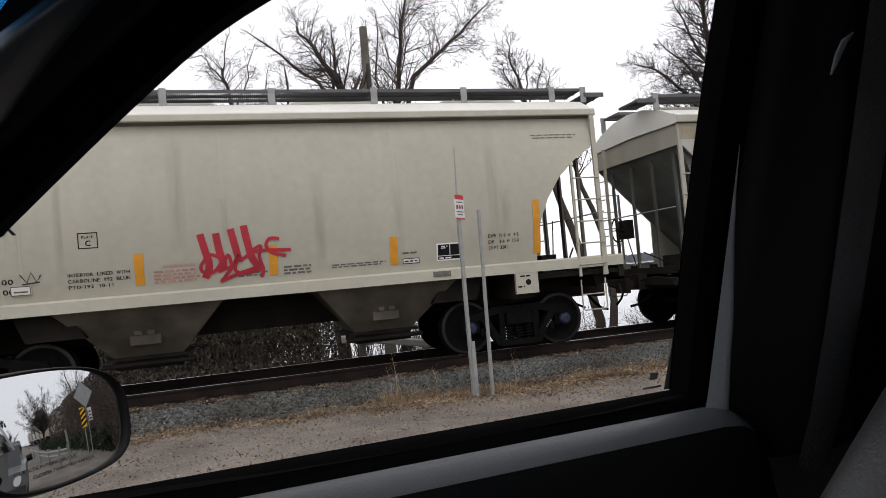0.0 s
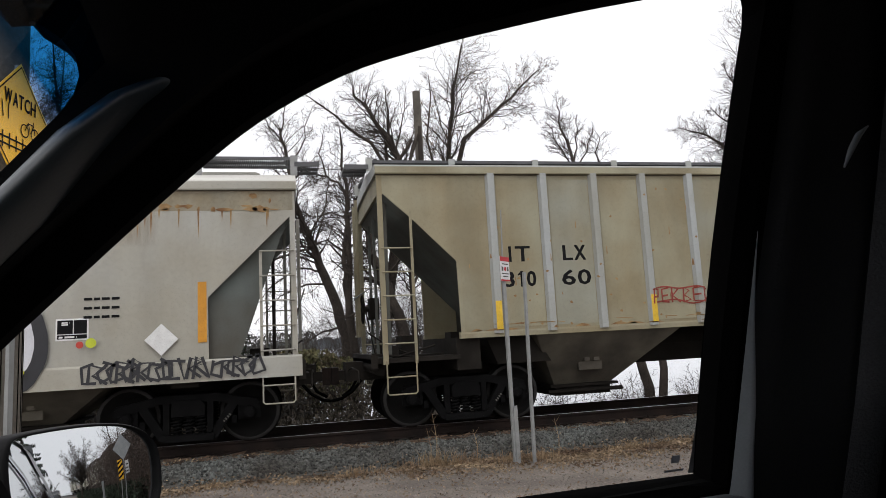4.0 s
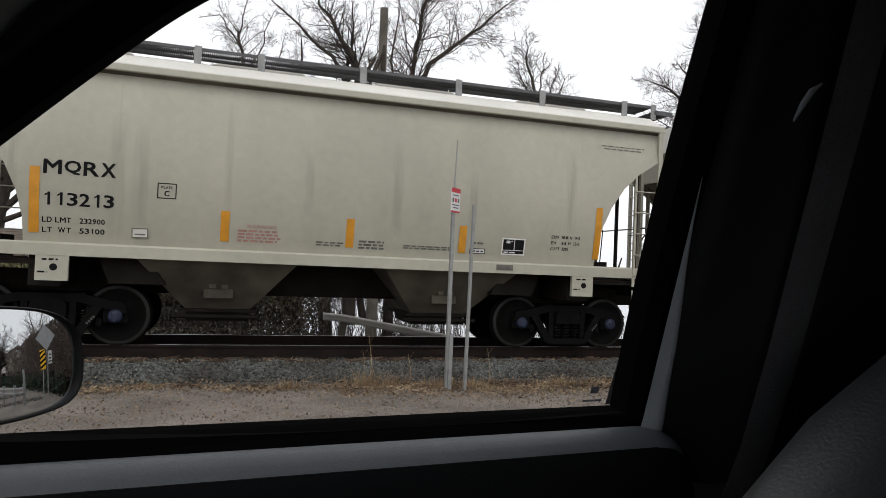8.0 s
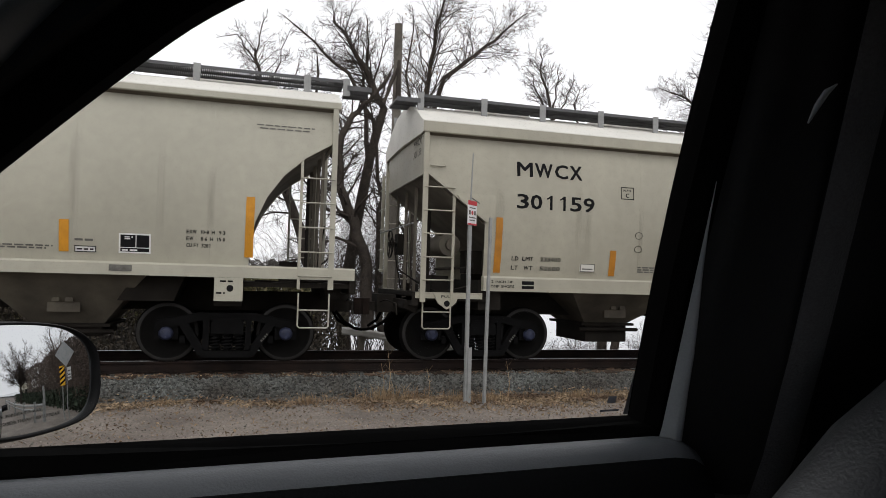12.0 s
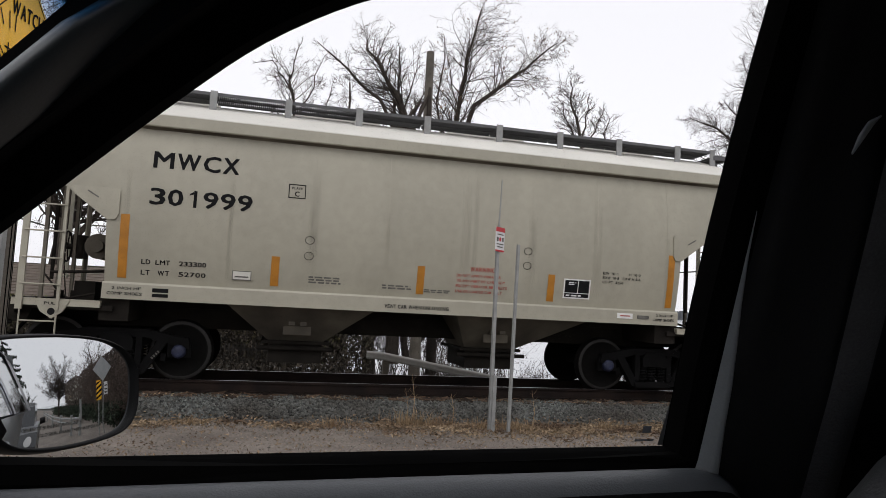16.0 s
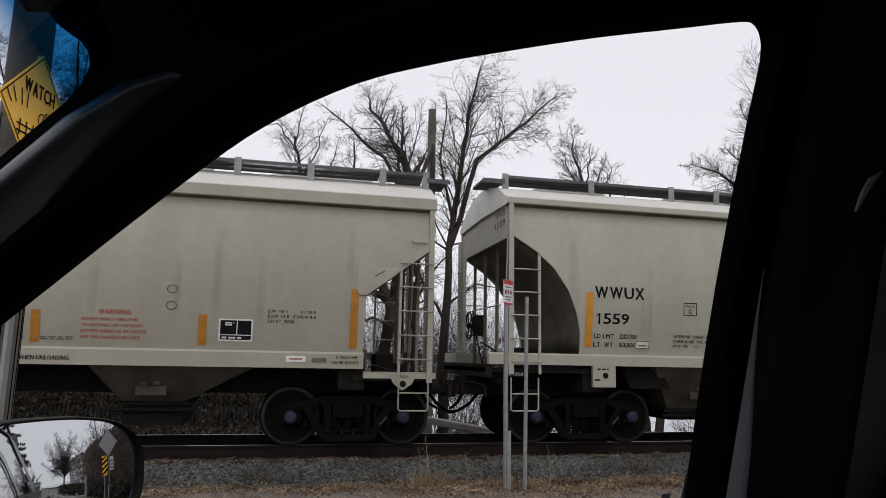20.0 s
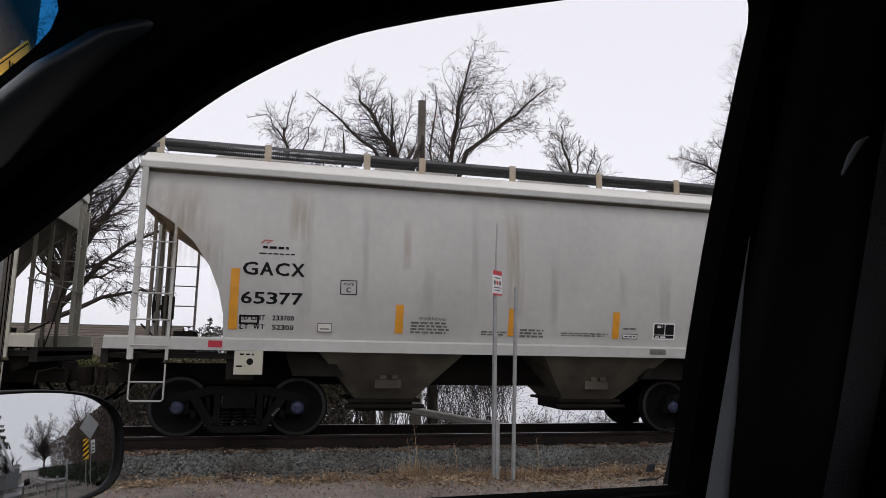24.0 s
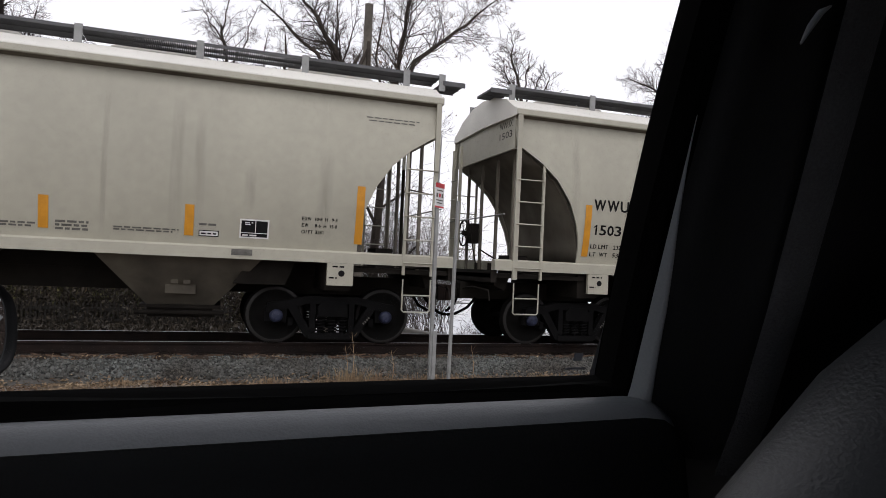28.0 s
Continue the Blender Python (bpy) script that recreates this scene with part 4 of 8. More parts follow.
def round_car(name, label, cx, mark, number, limit, weight, spec=SPEC_ROUND, lined="", plate=-2.76, logo=False, number_w=0.93, ink=BLACK_INK, lay=True, warn_ink=RED_FADED):
    car = hopper_car(name, label, cx, spec)
    tall = [-4.39, 4.40]
    short = [-1.87, 0.01, 1.89]
    reflectors(car, tall, short, 1.64, 2.55, 2.09, ORANGE)

    def draw(m):
        if mark:
            write(m, mark, -4.24, -3.30, 2.46, 2.66, FACE, 0.012)
            write(m, number, -4.24, -4.24 + number_w, 2.03, 2.21, FACE, 0.012)
            for i, (a, b) in enumerate((("LD LMT", limit), ("LT  WT", weight))):
                z = 1.79 - 0.14 * i
                write(m, a, -4.23, -3.86, z, z + 0.075, FACE)
                write(m, b, -3.76, -3.43, z, z + 0.075, FACE)
        frame_lines(m, plate, plate + 0.26, 2.215, 2.44)
        write(m, "PLATE", plate + 0.05, plate + 0.21, 2.36, 2.395, FACE)
        write(m, "C", plate + 0.09, plate + 0.17, 2.25, 2.33, FACE)
        for i, s in enumerate(("EXW  10-8  H   9-3", "EW     8-6  H  15-0", "CU FT  3281")):
            write(m, s, 3.57, 4.12 - (0.2 if i == 2 else 0), 1.965 - 0.1 * i, 2.02 - 0.1 * i, FACE)
        if lined:
            for i, s in enumerate(("INTERIOR  LINED  WITH", "CARBOLINE  992  BLUE", lined)):
                write(m, s, -2.74, -1.93 - (0.22 if i == 2 else 0), 1.83 - 0.085 * i, 1.88 - 0.085 * i, FACE)
    marks(car, ink, "black stencilled lettering", draw)

    def faint(m):
        bars_of_text(m, -0.45, -0.02, 1.64, 1.72, 2)
        bars_of_text(m, 0.22, 0.66, 1.62, 1.77, 3)
        bars_of_text(m, 0.95, 1.84, 1.66, 1.73, 2)
        bars_of_text(m, 2.09, 2.37, 1.79, 1.84, 1)
        bars_of_text(m, 4.51, 5.43, 3.66, 3.69, 1)
        bars_of_text(m, 4.55, 5.40, 3.61, 3.64, 1)
    marks(car, GREY_INK, "faded small stencilling", faint)
    small_holder(car, -3.08, -2.86, 1.63, 1.77) if not lined else small_holder(car, -3.45, -3.2, 1.63, 1.76)
    m = Mesh()
    rect(m, 2.09, 2.37, 1.64, 1.73, FACE)
    p = part("decal", m, WHITE_INK, car)
    m = Mesh()
    frame_lines(m, 2.09, 2.37, 1.64, 1.73, 0.012, FACE - 0.003)
    bars_of_text(m, 2.12, 2.34, 1.665, 1.70, 1, FACE - 0.003)
    part("decal_marks", m, BLACK_INK, p)

    def warn(m):
        write(m, "WARNING", -1.5, -1.05, 1.86, 1.91, FACE)
        bars_of_text(m, -1.62, -0.98, 1.64, 1.84, 4)
    marks(car, warn_ink, "faded stencilled warning", warn)
    consolidated_panel(car, 2.663, 3.09, 1.645, 1.93)
    jack_pads(car)
    m = Mesh()
    m.box(2.56, 2.86, -SIDE - 0.062, -SIDE - 0.045, 1.385, 1.475)
    part("tag_reader_plate", m, GREY_INK, car)
    seams(car, [-0.59, 2.06, -3.3, 3.9], 1.55, 3.86, spec["paint"])
    dirt = random.Random(round(cx * 10))
    for x in (-4.6, -3.3, -0.59, 0.8, 2.06, 3.9, dirt.uniform(-4, -1), dirt.uniform(-2, 2), dirt.uniform(1, 4)):
        a, b = dirt.uniform(1.55, 2.1), dirt.uniform(2.7, 3.9)
        w = dirt.uniform(0.08, 0.26)
        stain(car, x - w / 2, x + w / 2, a, b, DARK_RUN)
    if mark:
        end_marks(car, spec, mark, number)
    if lay:
        hug_side(car, spec)
    return car


def angle_car(name, label, cx, mark, number, limit, weight):
    spec = SPEC_ANGLE
    car = hopper_car(name, label, cx, spec)
    reflectors(car, [-4.47, 4.42], [-2.32, -0.05, 2.19], 1.53, 2.45, 1.98, ORANGE_DEEP, 0.12)

    def draw(m):
        write(m, mark, -4.12, -2.87, 3.17, 3.42, FACE, 0.012)
        write(m, number, -4.12, -2.64, 2.62, 2.87, FACE, 0.012)
        for i, (a, b) in enumerate((("LD  LMT", limit), ("LT   WT", weight))):
            z = 1.745 - 0.155 * i
            write(m, a, -4.16, -3.76, z, z + 0.07, FACE)
            write(m, b, -3.64, -3.25, z, z + 0.07, FACE)
        frame_lines(m, -2.14, -1.88, 2.89, 3.11)
        write(m, "PLATE", -2.09, -1.93, 3.03, 3.065, FACE)
        write(m, "C", -2.05, -1.97, 2.92, 3.0, FACE)
        for i, (s, w) in enumerate((("EW 10-1        H 10-0", 0.72), ("EXW 10-8   EXW H 8-6", 0.72), ("CU FT  3250", 0.4))):
            write(m, s, 3.18, 3.18 + w, 2.04 - 0.075 * i, 2.085 - 0.075 * i, FACE)
        write(m, "VENT CAR WHEN UNLOADING", -0.55, 0.50, 1.285, 1.345, -SIDE - 0.026)
        write(m, "2 INCH HF", -4.52, -4.12, 1.36, 1.40, -SIDE - 0.026)
        write(m, "COMP SHOES", -4.58, -4.1, 1.28, 1.325, -SIDE - 0.026)
        write(m, "2 INCH HF", 4.22, 4.56, 1.37, 1.41, -SIDE - 0.026)
        write(m, "COMP SHOES", 4.16, 4.58, 1.29, 1.335, -SIDE - 0.026)
        rect(m, -3.97, -3.75, 1.34, 1.40, -SIDE - 0.026)
        rect(m, -3.97, -3.75, 1.27, 1.32, -SIDE - 0.026)
    marks(car, BLACK_INK, "black stencilled lettering", draw)

    def faint(m):
        bars_of_text(m, -1.75, -1.25, 1.6, 1.72, 3)
        bars_of_text(m, -0.6, -0.1, 1.58, 1.66, 2)
        bars_of_text(m, 0.08, 0.55, 1.56, 1.62, 2)
    marks(car, GREY_INK, "faded small stencilling", faint)

    def warn(m):
        write(m, "WARNING", 0.82, 1.26, 1.945, 2.02, FACE, 0.01)
        for i, (s, a, b) in enumerate((("DO NOT APPLY VIBRATOR", 0.60, 1.36), ("TO ANY PART OF CAR BODY", 0.60, 1.44), ("EXCEPT VIBRATOR BRACKETS", 0.60, 1.48), ("USE ON LOADED CAR ONLY", 0.60, 1.40))):
            write(m, s, a, b, 1.85 - 0.085 * i, 1.895 - 0.085 * i, FACE)
    marks(car, RED_INK, "red stencilled warning", warn)
    consolidated_panel(car, 2.48, 2.97, 1.60, 1.93)
    small_holder(car, -2.88, -2.60, 1.59, 1.73)
    m = Mesh()
    m.box(3.48, 3.77, -SIDE - 0.03, -SIDE - 0.02, 1.31, 1.40)
    p = part("placard", m, WHITE_INK, car)
    m = Mesh()
    rect(m, 3.53, 3.72, 1.345, 1.365, -SIDE - 0.034)
    part("placard_mark", m, RED_INK, p)
    m = Mesh()
    m.box(3.86, 4.08, -SIDE - 0.035, -SIDE - 0.02, 1.315, 1.375)
    part("tag_reader_plate", m, GREY_INK, car)
    for s in (-1, 1):
        m = Mesh()
        m.prism([(s * 5.05, 1.16), (s * 5.5, 1.16), (s * 5.42, 1.0), (s * 5.27, 0.90), (s * 5.13, 1.0)], -SIDE - 0.02, -SIDE + 0.03)
        p = part("pull_lug", recalc(m, "pull_lug"), CAR_GREY_B, car)
        m = Mesh()
        flat(m, oval(s * 5.275, 1.0, 0.05, n=16), -SIDE - 0.024)
        write(m, "PULL", s * 5.275 - 0.1, s * 5.275 + 0.1, 1.095, 1.135, -SIDE - 0.024)
        part("lug_mark", m, BLACK_INK, p)
        m = Mesh()
        m.prism([(s * 4.53, 2.81), (s * 4.50, 2.78), (s * 4.50, 2.44), (s * 4.54, 2.36), (s * 4.66, 2.36), (s * 5.10, 2.69), (s * 5.16, 2.78), (s * 5.12, 2.81)], -SIDE - 0.03, -SIDE - 0.001)
        plate_g = part("gusset", recalc(m, "gusset"), CAR_GREY_B, car, "corner stiffening plate")
        m = Mesh()
        stroke(m, [(s * 4.78, 2.66), (s * 4.93, 2.75)], 0.02, -SIDE - 0.033)
        part("patch_mark", m, GREY_INK, plate_g)
        m = Mesh()
        m.tube([(s * 5.62, -SIDE + 0.01, 3.26), (s * 5.60, -SIDE - 0.07, 3.24), (s * 5.38, -SIDE - 0.07, 3.24), (s * 5.35, -SIDE + 0.01, 3.30)], 0.014, 6)
        part("grab_iron", m, CAR_GREY_B, car)
    seams(car, [-2.95, -1.73, -0.56, 0.72, 1.87, 3.06, 4.39], 1.5, 3.74, CAR_GREY_B)
    dirt = random.Random(round(cx * 10))
    for x in (-2.95, -1.73, -0.56, 0.72, 1.87, 3.06, 4.39, -4.4, dirt.uniform(-4, 0), dirt.uniform(0, 4)):
        a, b = dirt.uniform(1.5, 2.0), dirt.uniform(2.5, 3.6)
        w = dirt.uniform(0.07, 0.2)
        stain(car, x - w / 2, x + w / 2, a, b, DARK_RUN)
    m = Mesh()
    for x, z in ((-1.77, 2.02), (1.8, 2.1)):
        for k in range(2):
            ring = [(x + 0.07 * math.cos(a), -SIDE - 0.006, z + 0.24 * k + 0.06 * math.sin(a)) for a in (2 * math.pi * j / 14 for j in range(15))]
            m.tube(ring, 0.005, 4, False)
    part("cable_loop", m, UNDER, car)
    end_marks(car, spec, mark, number)
    hug_side(car, spec)
    return car


# ---- the cars of the train, in order ----
CARS = []


def add_car(car, cx):
    CARS.append((car, cx))
    return car


def spray_tag(car, mat, label, lines, w=0.05, y=FACE - 0.006):
    m = Mesh()
    for i, pts in enumerate(lines):
        stroke(m, pts, w, y - 0.0008 * i)
    return part("graffiti", m, mat, car, label)


def bowed(pts, n=4):
    """A smooth line through points."""
    out = []
    for i in range(len(pts) - 1):
        a, b, c, d = (np.array(pts[min(max(i + k, 0), len(pts) - 1)]) for k in (-1, 0, 1, 2))
        for j in range(n):
            t = j / n
            q = 0.5 * (2 * b + (c - a) * t + (2 * a - 5 * b + 4 * c - d) * t * t + (3 * b - a - 3 * c + d) * t ** 3)
            out.append((float(q[0]), float(q[1])))
    return out + [pts[-1]]


def rounded_line(pts):
    """Once-cut corners of a closed outline."""
    n = len(pts)
    return [(pts[i][0] * a + pts[(i + 1) % n][0] * (1 - a), pts[i][1] * a + pts[(i + 1) % n][1] * (1 - a)) for i in range(n) for a in (0.8, 0.2)]


def red_tag_car():
    car = add_car(round_car("hopper_car", "light grey covered hopper wagon with a red spray tag", 8.77, "", "", "", "", lined="PTD-192  10-11", lay=False, plate=-2.57), 8.77)
    m = Mesh()
    write(m, "X", -3.52, -3.30, 2.46, 2.66, FACE, 0.012)
    write(m, "00", -3.55, -3.40, 1.79, 1.865, FACE)
    write(m, "00", -3.55, -3.40, 1.65, 1.725, FACE)
    tagged(part("stencilling", m, BLACK_INK, car), kind="stuff")
    lines = [[(-0.95, 2.32), (-0.9, 2.09), (-0.85, 1.85), (-0.92, 1.67)], [(-0.73, 2.32), (-0.7, 2.08), (-0.65, 1.83), (-0.74, 1.78)], [(-0.52, 2.37), (-0.47, 2.12), (-0.42, 1.87)], [(-0.33, 2.41), (-0.29, 2.16), (-0.23, 1.91), (-0.11, 1.73)]]
    spray_tag(car, SPRAY_RED, "thick red spray-painted graffiti", [bowed(q) for q in lines], 0.105)
    curl = [[(-0.97, 1.86), (-0.83, 2.01), (-0.68, 1.91), (-0.8, 1.75), (-0.95, 1.77), (-0.97, 1.86)], [(-0.7, 1.6), (-0.54, 1.79), (-0.42, 2.0), (-0.49, 1.76), (-0.34, 1.7), (-0.17, 1.76), (-0.26, 1.96), (-0.4, 1.89)], [(-0.21, 2.04), (-0.1, 2.09), (-0.13, 1.93), (-0.08, 1.73), (-0.12, 1.62)], [(-0.21, 2.01), (0.0, 2.02), (0.34, 2.0)], [(0.18, 2.18), (0.04, 2.19), (-0.02, 2.08), (0.08, 1.97), (0.27, 1.92)], [(-0.71, 1.6), (-0.44, 1.7), (-0.12, 1.79)], [(-0.67, 1.8), (-0.58, 1.99), (-0.54, 1.82), (-0.63, 1.79)]]
    spray_tag(car, SPRAY_RED, "thin red spray-painted graffiti", [bowed(q) for q in curl], 0.05, FACE - 0.010)
    spray_tag(car, SPRAY_BLACK, "small black scrawl", [[(-3.32, 1.92), (-3.24, 1.8), (-3.18, 1.94), (-3.12, 1.8), (-3.06, 1.9)], [(-3.3, 1.78), (-3.08, 1.80)]], 0.018)
    hug(car, bulge_of(SPEC_ROUND), [k * STEP for k in range(9, 26)])


def iso_car():
    car = add_car(hopper_car("hopper_car", "weathered grey covered hopper wagon with large white lettered graffiti", 21.65, SPEC_TAGGED), 21.65)
    y = FACE - 0.008
    ys = -SIDE - 0.04
    # rust band under the eave
    m = Mesh()
    rect(m, -5.36, 5.36, 3.53, 3.855, FACE + 0.003)
    part("eave_band", m, EAVE_BAND, car, "brown weathered band under the eave")
    m = Mesh()
    rnd = random.Random(8)
    for k in range(90):
        x = -5.2 + 10.3 * rnd.random()
        w, h = rnd.uniform(0.05, 0.34), rnd.uniform(0.03, 0.13)
        z = rnd.choice((3.54, 3.55, 3.60, 3.68, 3.76))
        flat(m, [(x + w / 2 * math.cos(a) * rnd.uniform(0.5, 1), z + h / 2 * math.sin(a) * rnd.uniform(0.5, 1.1)) for a in (2 * math.pi * j / 11 for j in range(11))], FACE - 0.001 * (1 + k % 5))
    for k in range(40):
        x, h = -5.2 + 10.3 * rnd.random(), rnd.uniform(0.1, 0.5)
        flat(m, [(x, 3.56), (x + 0.03, 3.56), (x + 0.022, 3.56 - h * 0.6), (x + 0.014, 3.56 - h), (x + 0.006, 3.56 - h * 0.5)], FACE)
    tagged(part("rust_patch", m, RUST, car, "rust along the eave seam"), kind="stuff")
    for x, z0, z1, w in ((-3.2, 3.2, 3.6, 0.7), (-1.9, 3.0, 3.65, 0.8), (0.9, 2.9, 3.6, 0.7), (3.0, 3.0, 3.6, 0.8)):
        stain(car, x - w / 2, x + w / 2, z0, z1, RUST_RUN, "rusty run-off stain")
    # underlay of black loops and end number
    m = Mesh()
    write(m, "3", -5.30, -5.18, 1.06, 1.22, -SIDE - 0.034)
    part("sill_number", m, BLACK_INK, car)
    # number boards
    for text, z0, z1 in (("GACX", 2.47, 2.75), ("3396", 2.16, 2.44)):
        m = Mesh()
        rect(m, -3.52, -2.48, z0, z1, FACE - 0.002)
        p = part("number_board", m, WHITE_INK, car, "white field with black stencilled characters")
        m = Mesh()
        write(m, text, -3.44, -2.56, z0 + 0.045, z1 - 0.045, FACE - 0.006, 0.008)
        part("number", m, BLACK_INK, p)
    m = Mesh()
    write(m, "LD LMT", -3.45, -3.0, 1.86, 1.93, FACE - 0.002)
    write(m, "LT WT", -3.4, -3.0, 1.70, 1.77, FACE - 0.002)
    for i in range(3):
        bars_of_text(m, 2.4, 2.95, 2.22 - 0.13 * i, 2.28 - 0.13 * i, 1, FACE - 0.002)
    tagged(part("stencilling", m, BLACK_INK, car), kind="stuff")
    reflectors(car, [-4.0, 3.95], [-2.35, 0.32], 1.55, 2.45, 2.0)
    consolidated_panel(car, 2.04, 2.47, 1.67, 1.98)
    # orange cloud
    m = Mesh()
    flat(m, [(-3.7, 1.01), (-3.5, 1.22), (-3.22, 1.4), (-3.08, 1.62), (-2.91, 1.74), (-2.86, 1.95), (-2.73, 2.06), (-2.56, 2.13), (-2.41, 2.11), (-2.25, 2.08), (-2.16, 1.98), (-2.08, 1.8),
             (-2.02, 1.69), (-1.85, 1.66), (-1.67, 1.58), (-1.58, 0.98)], ys)
    part("graffiti", m, SPRAY_ORANGE, car, "orange sprayed cloud behind the letters")
    # black outlines, then white letters
    back, front, cut = Mesh(), Mesh(), Mesh()
    flat(back, rounded_line([(-1.89, 2.67), (-1.81, 2.84), (-1.6, 2.92), (-1.36, 2.89), (-1.21, 2.77), (-1.22, 2.59), (-1.36, 2.41), (-1.58, 2.3), (-1.79, 2.37), (-1.89, 2.5)]), ys - 0.004)
    flat(back, rounded_line([(-2.11, 2.16), (-1.66, 2.28), (-1.18, 2.45), (-1.13, 2.15), (-1.01, 1.67), (-0.91, 1.31), (-0.85, 0.98), (-1.43, 0.96), (-1.59, 1.04), (-1.63, 1.69), (-2.02, 1.68)]), ys - 0.005)
    flat(back, rounded_line([(-1.13, 2.2), (-1.03, 2.39), (-0.76, 2.5), (-0.34, 2.49), (-0.06, 2.43), (-0.23, 2.07), (0.09, 1.93), (0.31, 1.67), (0.41, 1.35), (0.34, 1.11), (0.15, 0.96), (-0.67, 0.98), (-0.75, 1.09), (-0.82, 1.39), (-0.86, 1.74), (-0.96, 1.91), (-1.09, 2.05)]), ys - 0.006)
    flat(back, rounded_line([(0.2, 1.94), (0.4, 2.26), (0.74, 2.45), (1.21, 2.52), (1.64, 2.36), (1.87, 2.09), (1.97, 1.73), (1.95, 1.37), (1.76, 1.03), (1.51, 0.94), (1.01, 1.01), (0.61, 1.21), (0.41, 1.45), (0.26, 1.67)]), ys - 0.007)
    flat(front, rounded_line([(-1.8, 2.56), (-1.72, 2.68), (-1.56, 2.74), (-1.41, 2.72), (-1.35, 2.63), (-1.41, 2.5), (-1.56, 2.42), (-1.73, 2.43)]), ys - 0.01)
    flat(front, rounded_line([(-2.01, 2.09), (-1.62, 2.2), (-1.21, 2.31), (-1.16, 2.08), (-1.05, 1.72), (-0.96, 1.37), (-0.88, 1.01), (-1.4, 0.98), (-1.49, 1.31), (-1.54, 1.77), (-1.96, 1.79)]), ys - 0.0055)
    flat(front, rounded_line([(-1.04, 2.19), (-0.94, 2.35), (-0.72, 2.41), (-0.41, 2.4), (-0.22, 2.35), (-0.32, 2.15), (-0.48, 2.17), (-0.6, 2.13), (-0.63, 2.03), (-0.51, 1.96), (-0.23, 1.91), (0.04, 1.78), (0.19, 1.58), (0.27, 1.32), (0.23, 1.12), (0.11, 1.02), (-0.66, 1.0), (-0.72, 1.18), (-0.8, 1.54), (-0.83, 1.73), (-0.73, 1.77), (-0.96, 1.93), (-1.04, 2.06)]), ys - 0.011)
    flat(front, rounded_line([(0.34, 1.94), (0.52, 2.15), (0.83, 2.31), (1.23, 2.34), (1.55, 2.21), (1.73, 1.98), (1.8, 1.65), (1.74, 1.35), (1.54, 1.12), (1.24, 1.02), (0.91, 1.09), (0.63, 1.31), (0.46, 1.59)]), ys - 0.012)
    flat(cut, rounded_line([(-0.67, 1.84), (-0.36, 1.82), (-0.11, 1.73), (-0.09, 1.59), (-0.29, 1.58), (-0.49, 1.66), (-0.63, 1.76)]), ys - 0.014)
    flat(cut, rounded_line([(0.84, 1.97), (0.93, 2.14), (1.04, 2.14), (1.14, 1.93), (1.17, 1.64), (1.06, 1.4), (0.93, 1.39), (0.85, 1.61)]), ys - 0.014)
    flat(front, rounded_line([(0.52, 1.22), (0.76, 1.01), (0.48, 0.99)]), ys - 0.012)
    part("graffiti", back, SPRAY_BLACK, car, "black outline of the letters")
    part("graffiti", front, SPRAY_WHITE, car, "white fat letters i, s and o")
    part("graffiti", cut, SPRAY_BLACK, car)
    for spots, mat, text in (([(-1.09, 1.52, 0.06), (-1.2, 1.38, 0.04), (-1.03, 1.2, 0.055), (-1.09, 1.11, 0.04), (0.19, 1.62, 0.06), (0.23, 1.25, 0.04), (-0.01, 1.19, 0.06), (0.21, 1.07, 0.03), (1.36, 1.53, 0.071), (1.63, 1.26, 0.05), (1.52, 1.16, 0.06), (1.17, 1.18, 0.045), (1.35, 1.11, 0.045), (2.52, 1.62, 0.071), (-2.17, 1.6, 0.071), (-2.73, 1.98, 0.05), (-2.18, 1.6, 0.06), (-2.84, 1.17, 0.055), (-2.52, 1.2, 0.04), (-3.0, 1.54, 0.03), (-2.79, 1.52, 0.03)], SPRAY_LIME, "lime green sprayed dots"),
                             ([(-1.22, 1.52, 0.04), (-1.07, 1.61, 0.03), (-1.17, 1.22, 0.066), (-0.2, 1.44, 0.071), (0.14, 1.49, 0.111), (0.09, 1.16, 0.066), (0.11, 2.1, 0.055), (-0.02, 2.17, 0.03), (1.47, 1.86, 0.055), (1.44, 1.64, 0.121), (1.23, 1.31, 0.05), (1.48, 1.22, 0.06), (2.37, 1.6, 0.05)], SPRAY_SCARLET, "red sprayed dots")):
        m = Mesh()
        for k, (x, z, r) in enumerate(spots):
            flat(m, oval(x, z, r, n=14), ys - 0.018 - 0.0006 * k - (0.014 if mat is SPRAY_LIME else 0))
        part("graffiti", m, mat, car, text)
    # black scrawl along the sill
    lines, x = [], 2.42
    shapes = ([(0, 0), (0.04, 0.3), (0.14, 0.26), (0.03, 0.16), (0.16, 0.02)], [(0.1, 0.3), (0, 0.18), (0.04, 0.02), (0.15, 0.08), (0.16, 0.24), (0.06, 0.28)],
              [(0.16, 0.27), (0.02, 0.22), (0.0, 0.06), (0.15, 0.0)], [(0, 0), (0.02, 0.28), (0.15, 0.24), (0.04, 0.14), (0.18, 0.0)], [(0.15, 0.28), (0, 0.26), (0.02, 0.02), (0.16, 0.02)], [(0, 0.28), (0.08, 0), (0.16, 0.3)])
    for k in range(22):
        lines.append([(x + a * rnd.uniform(0.9, 1.6) - 0.03, 1.03 + b * rnd.uniform(0.8, 1.15)) for a, b in shapes[rnd.randrange(6)]])
        x += rnd.uniform(0.07, 0.15)
    spray_tag(car, SPRAY_BLACK, "black sprayed scrawl along the sill", lines, 0.045, ys - 0.004)
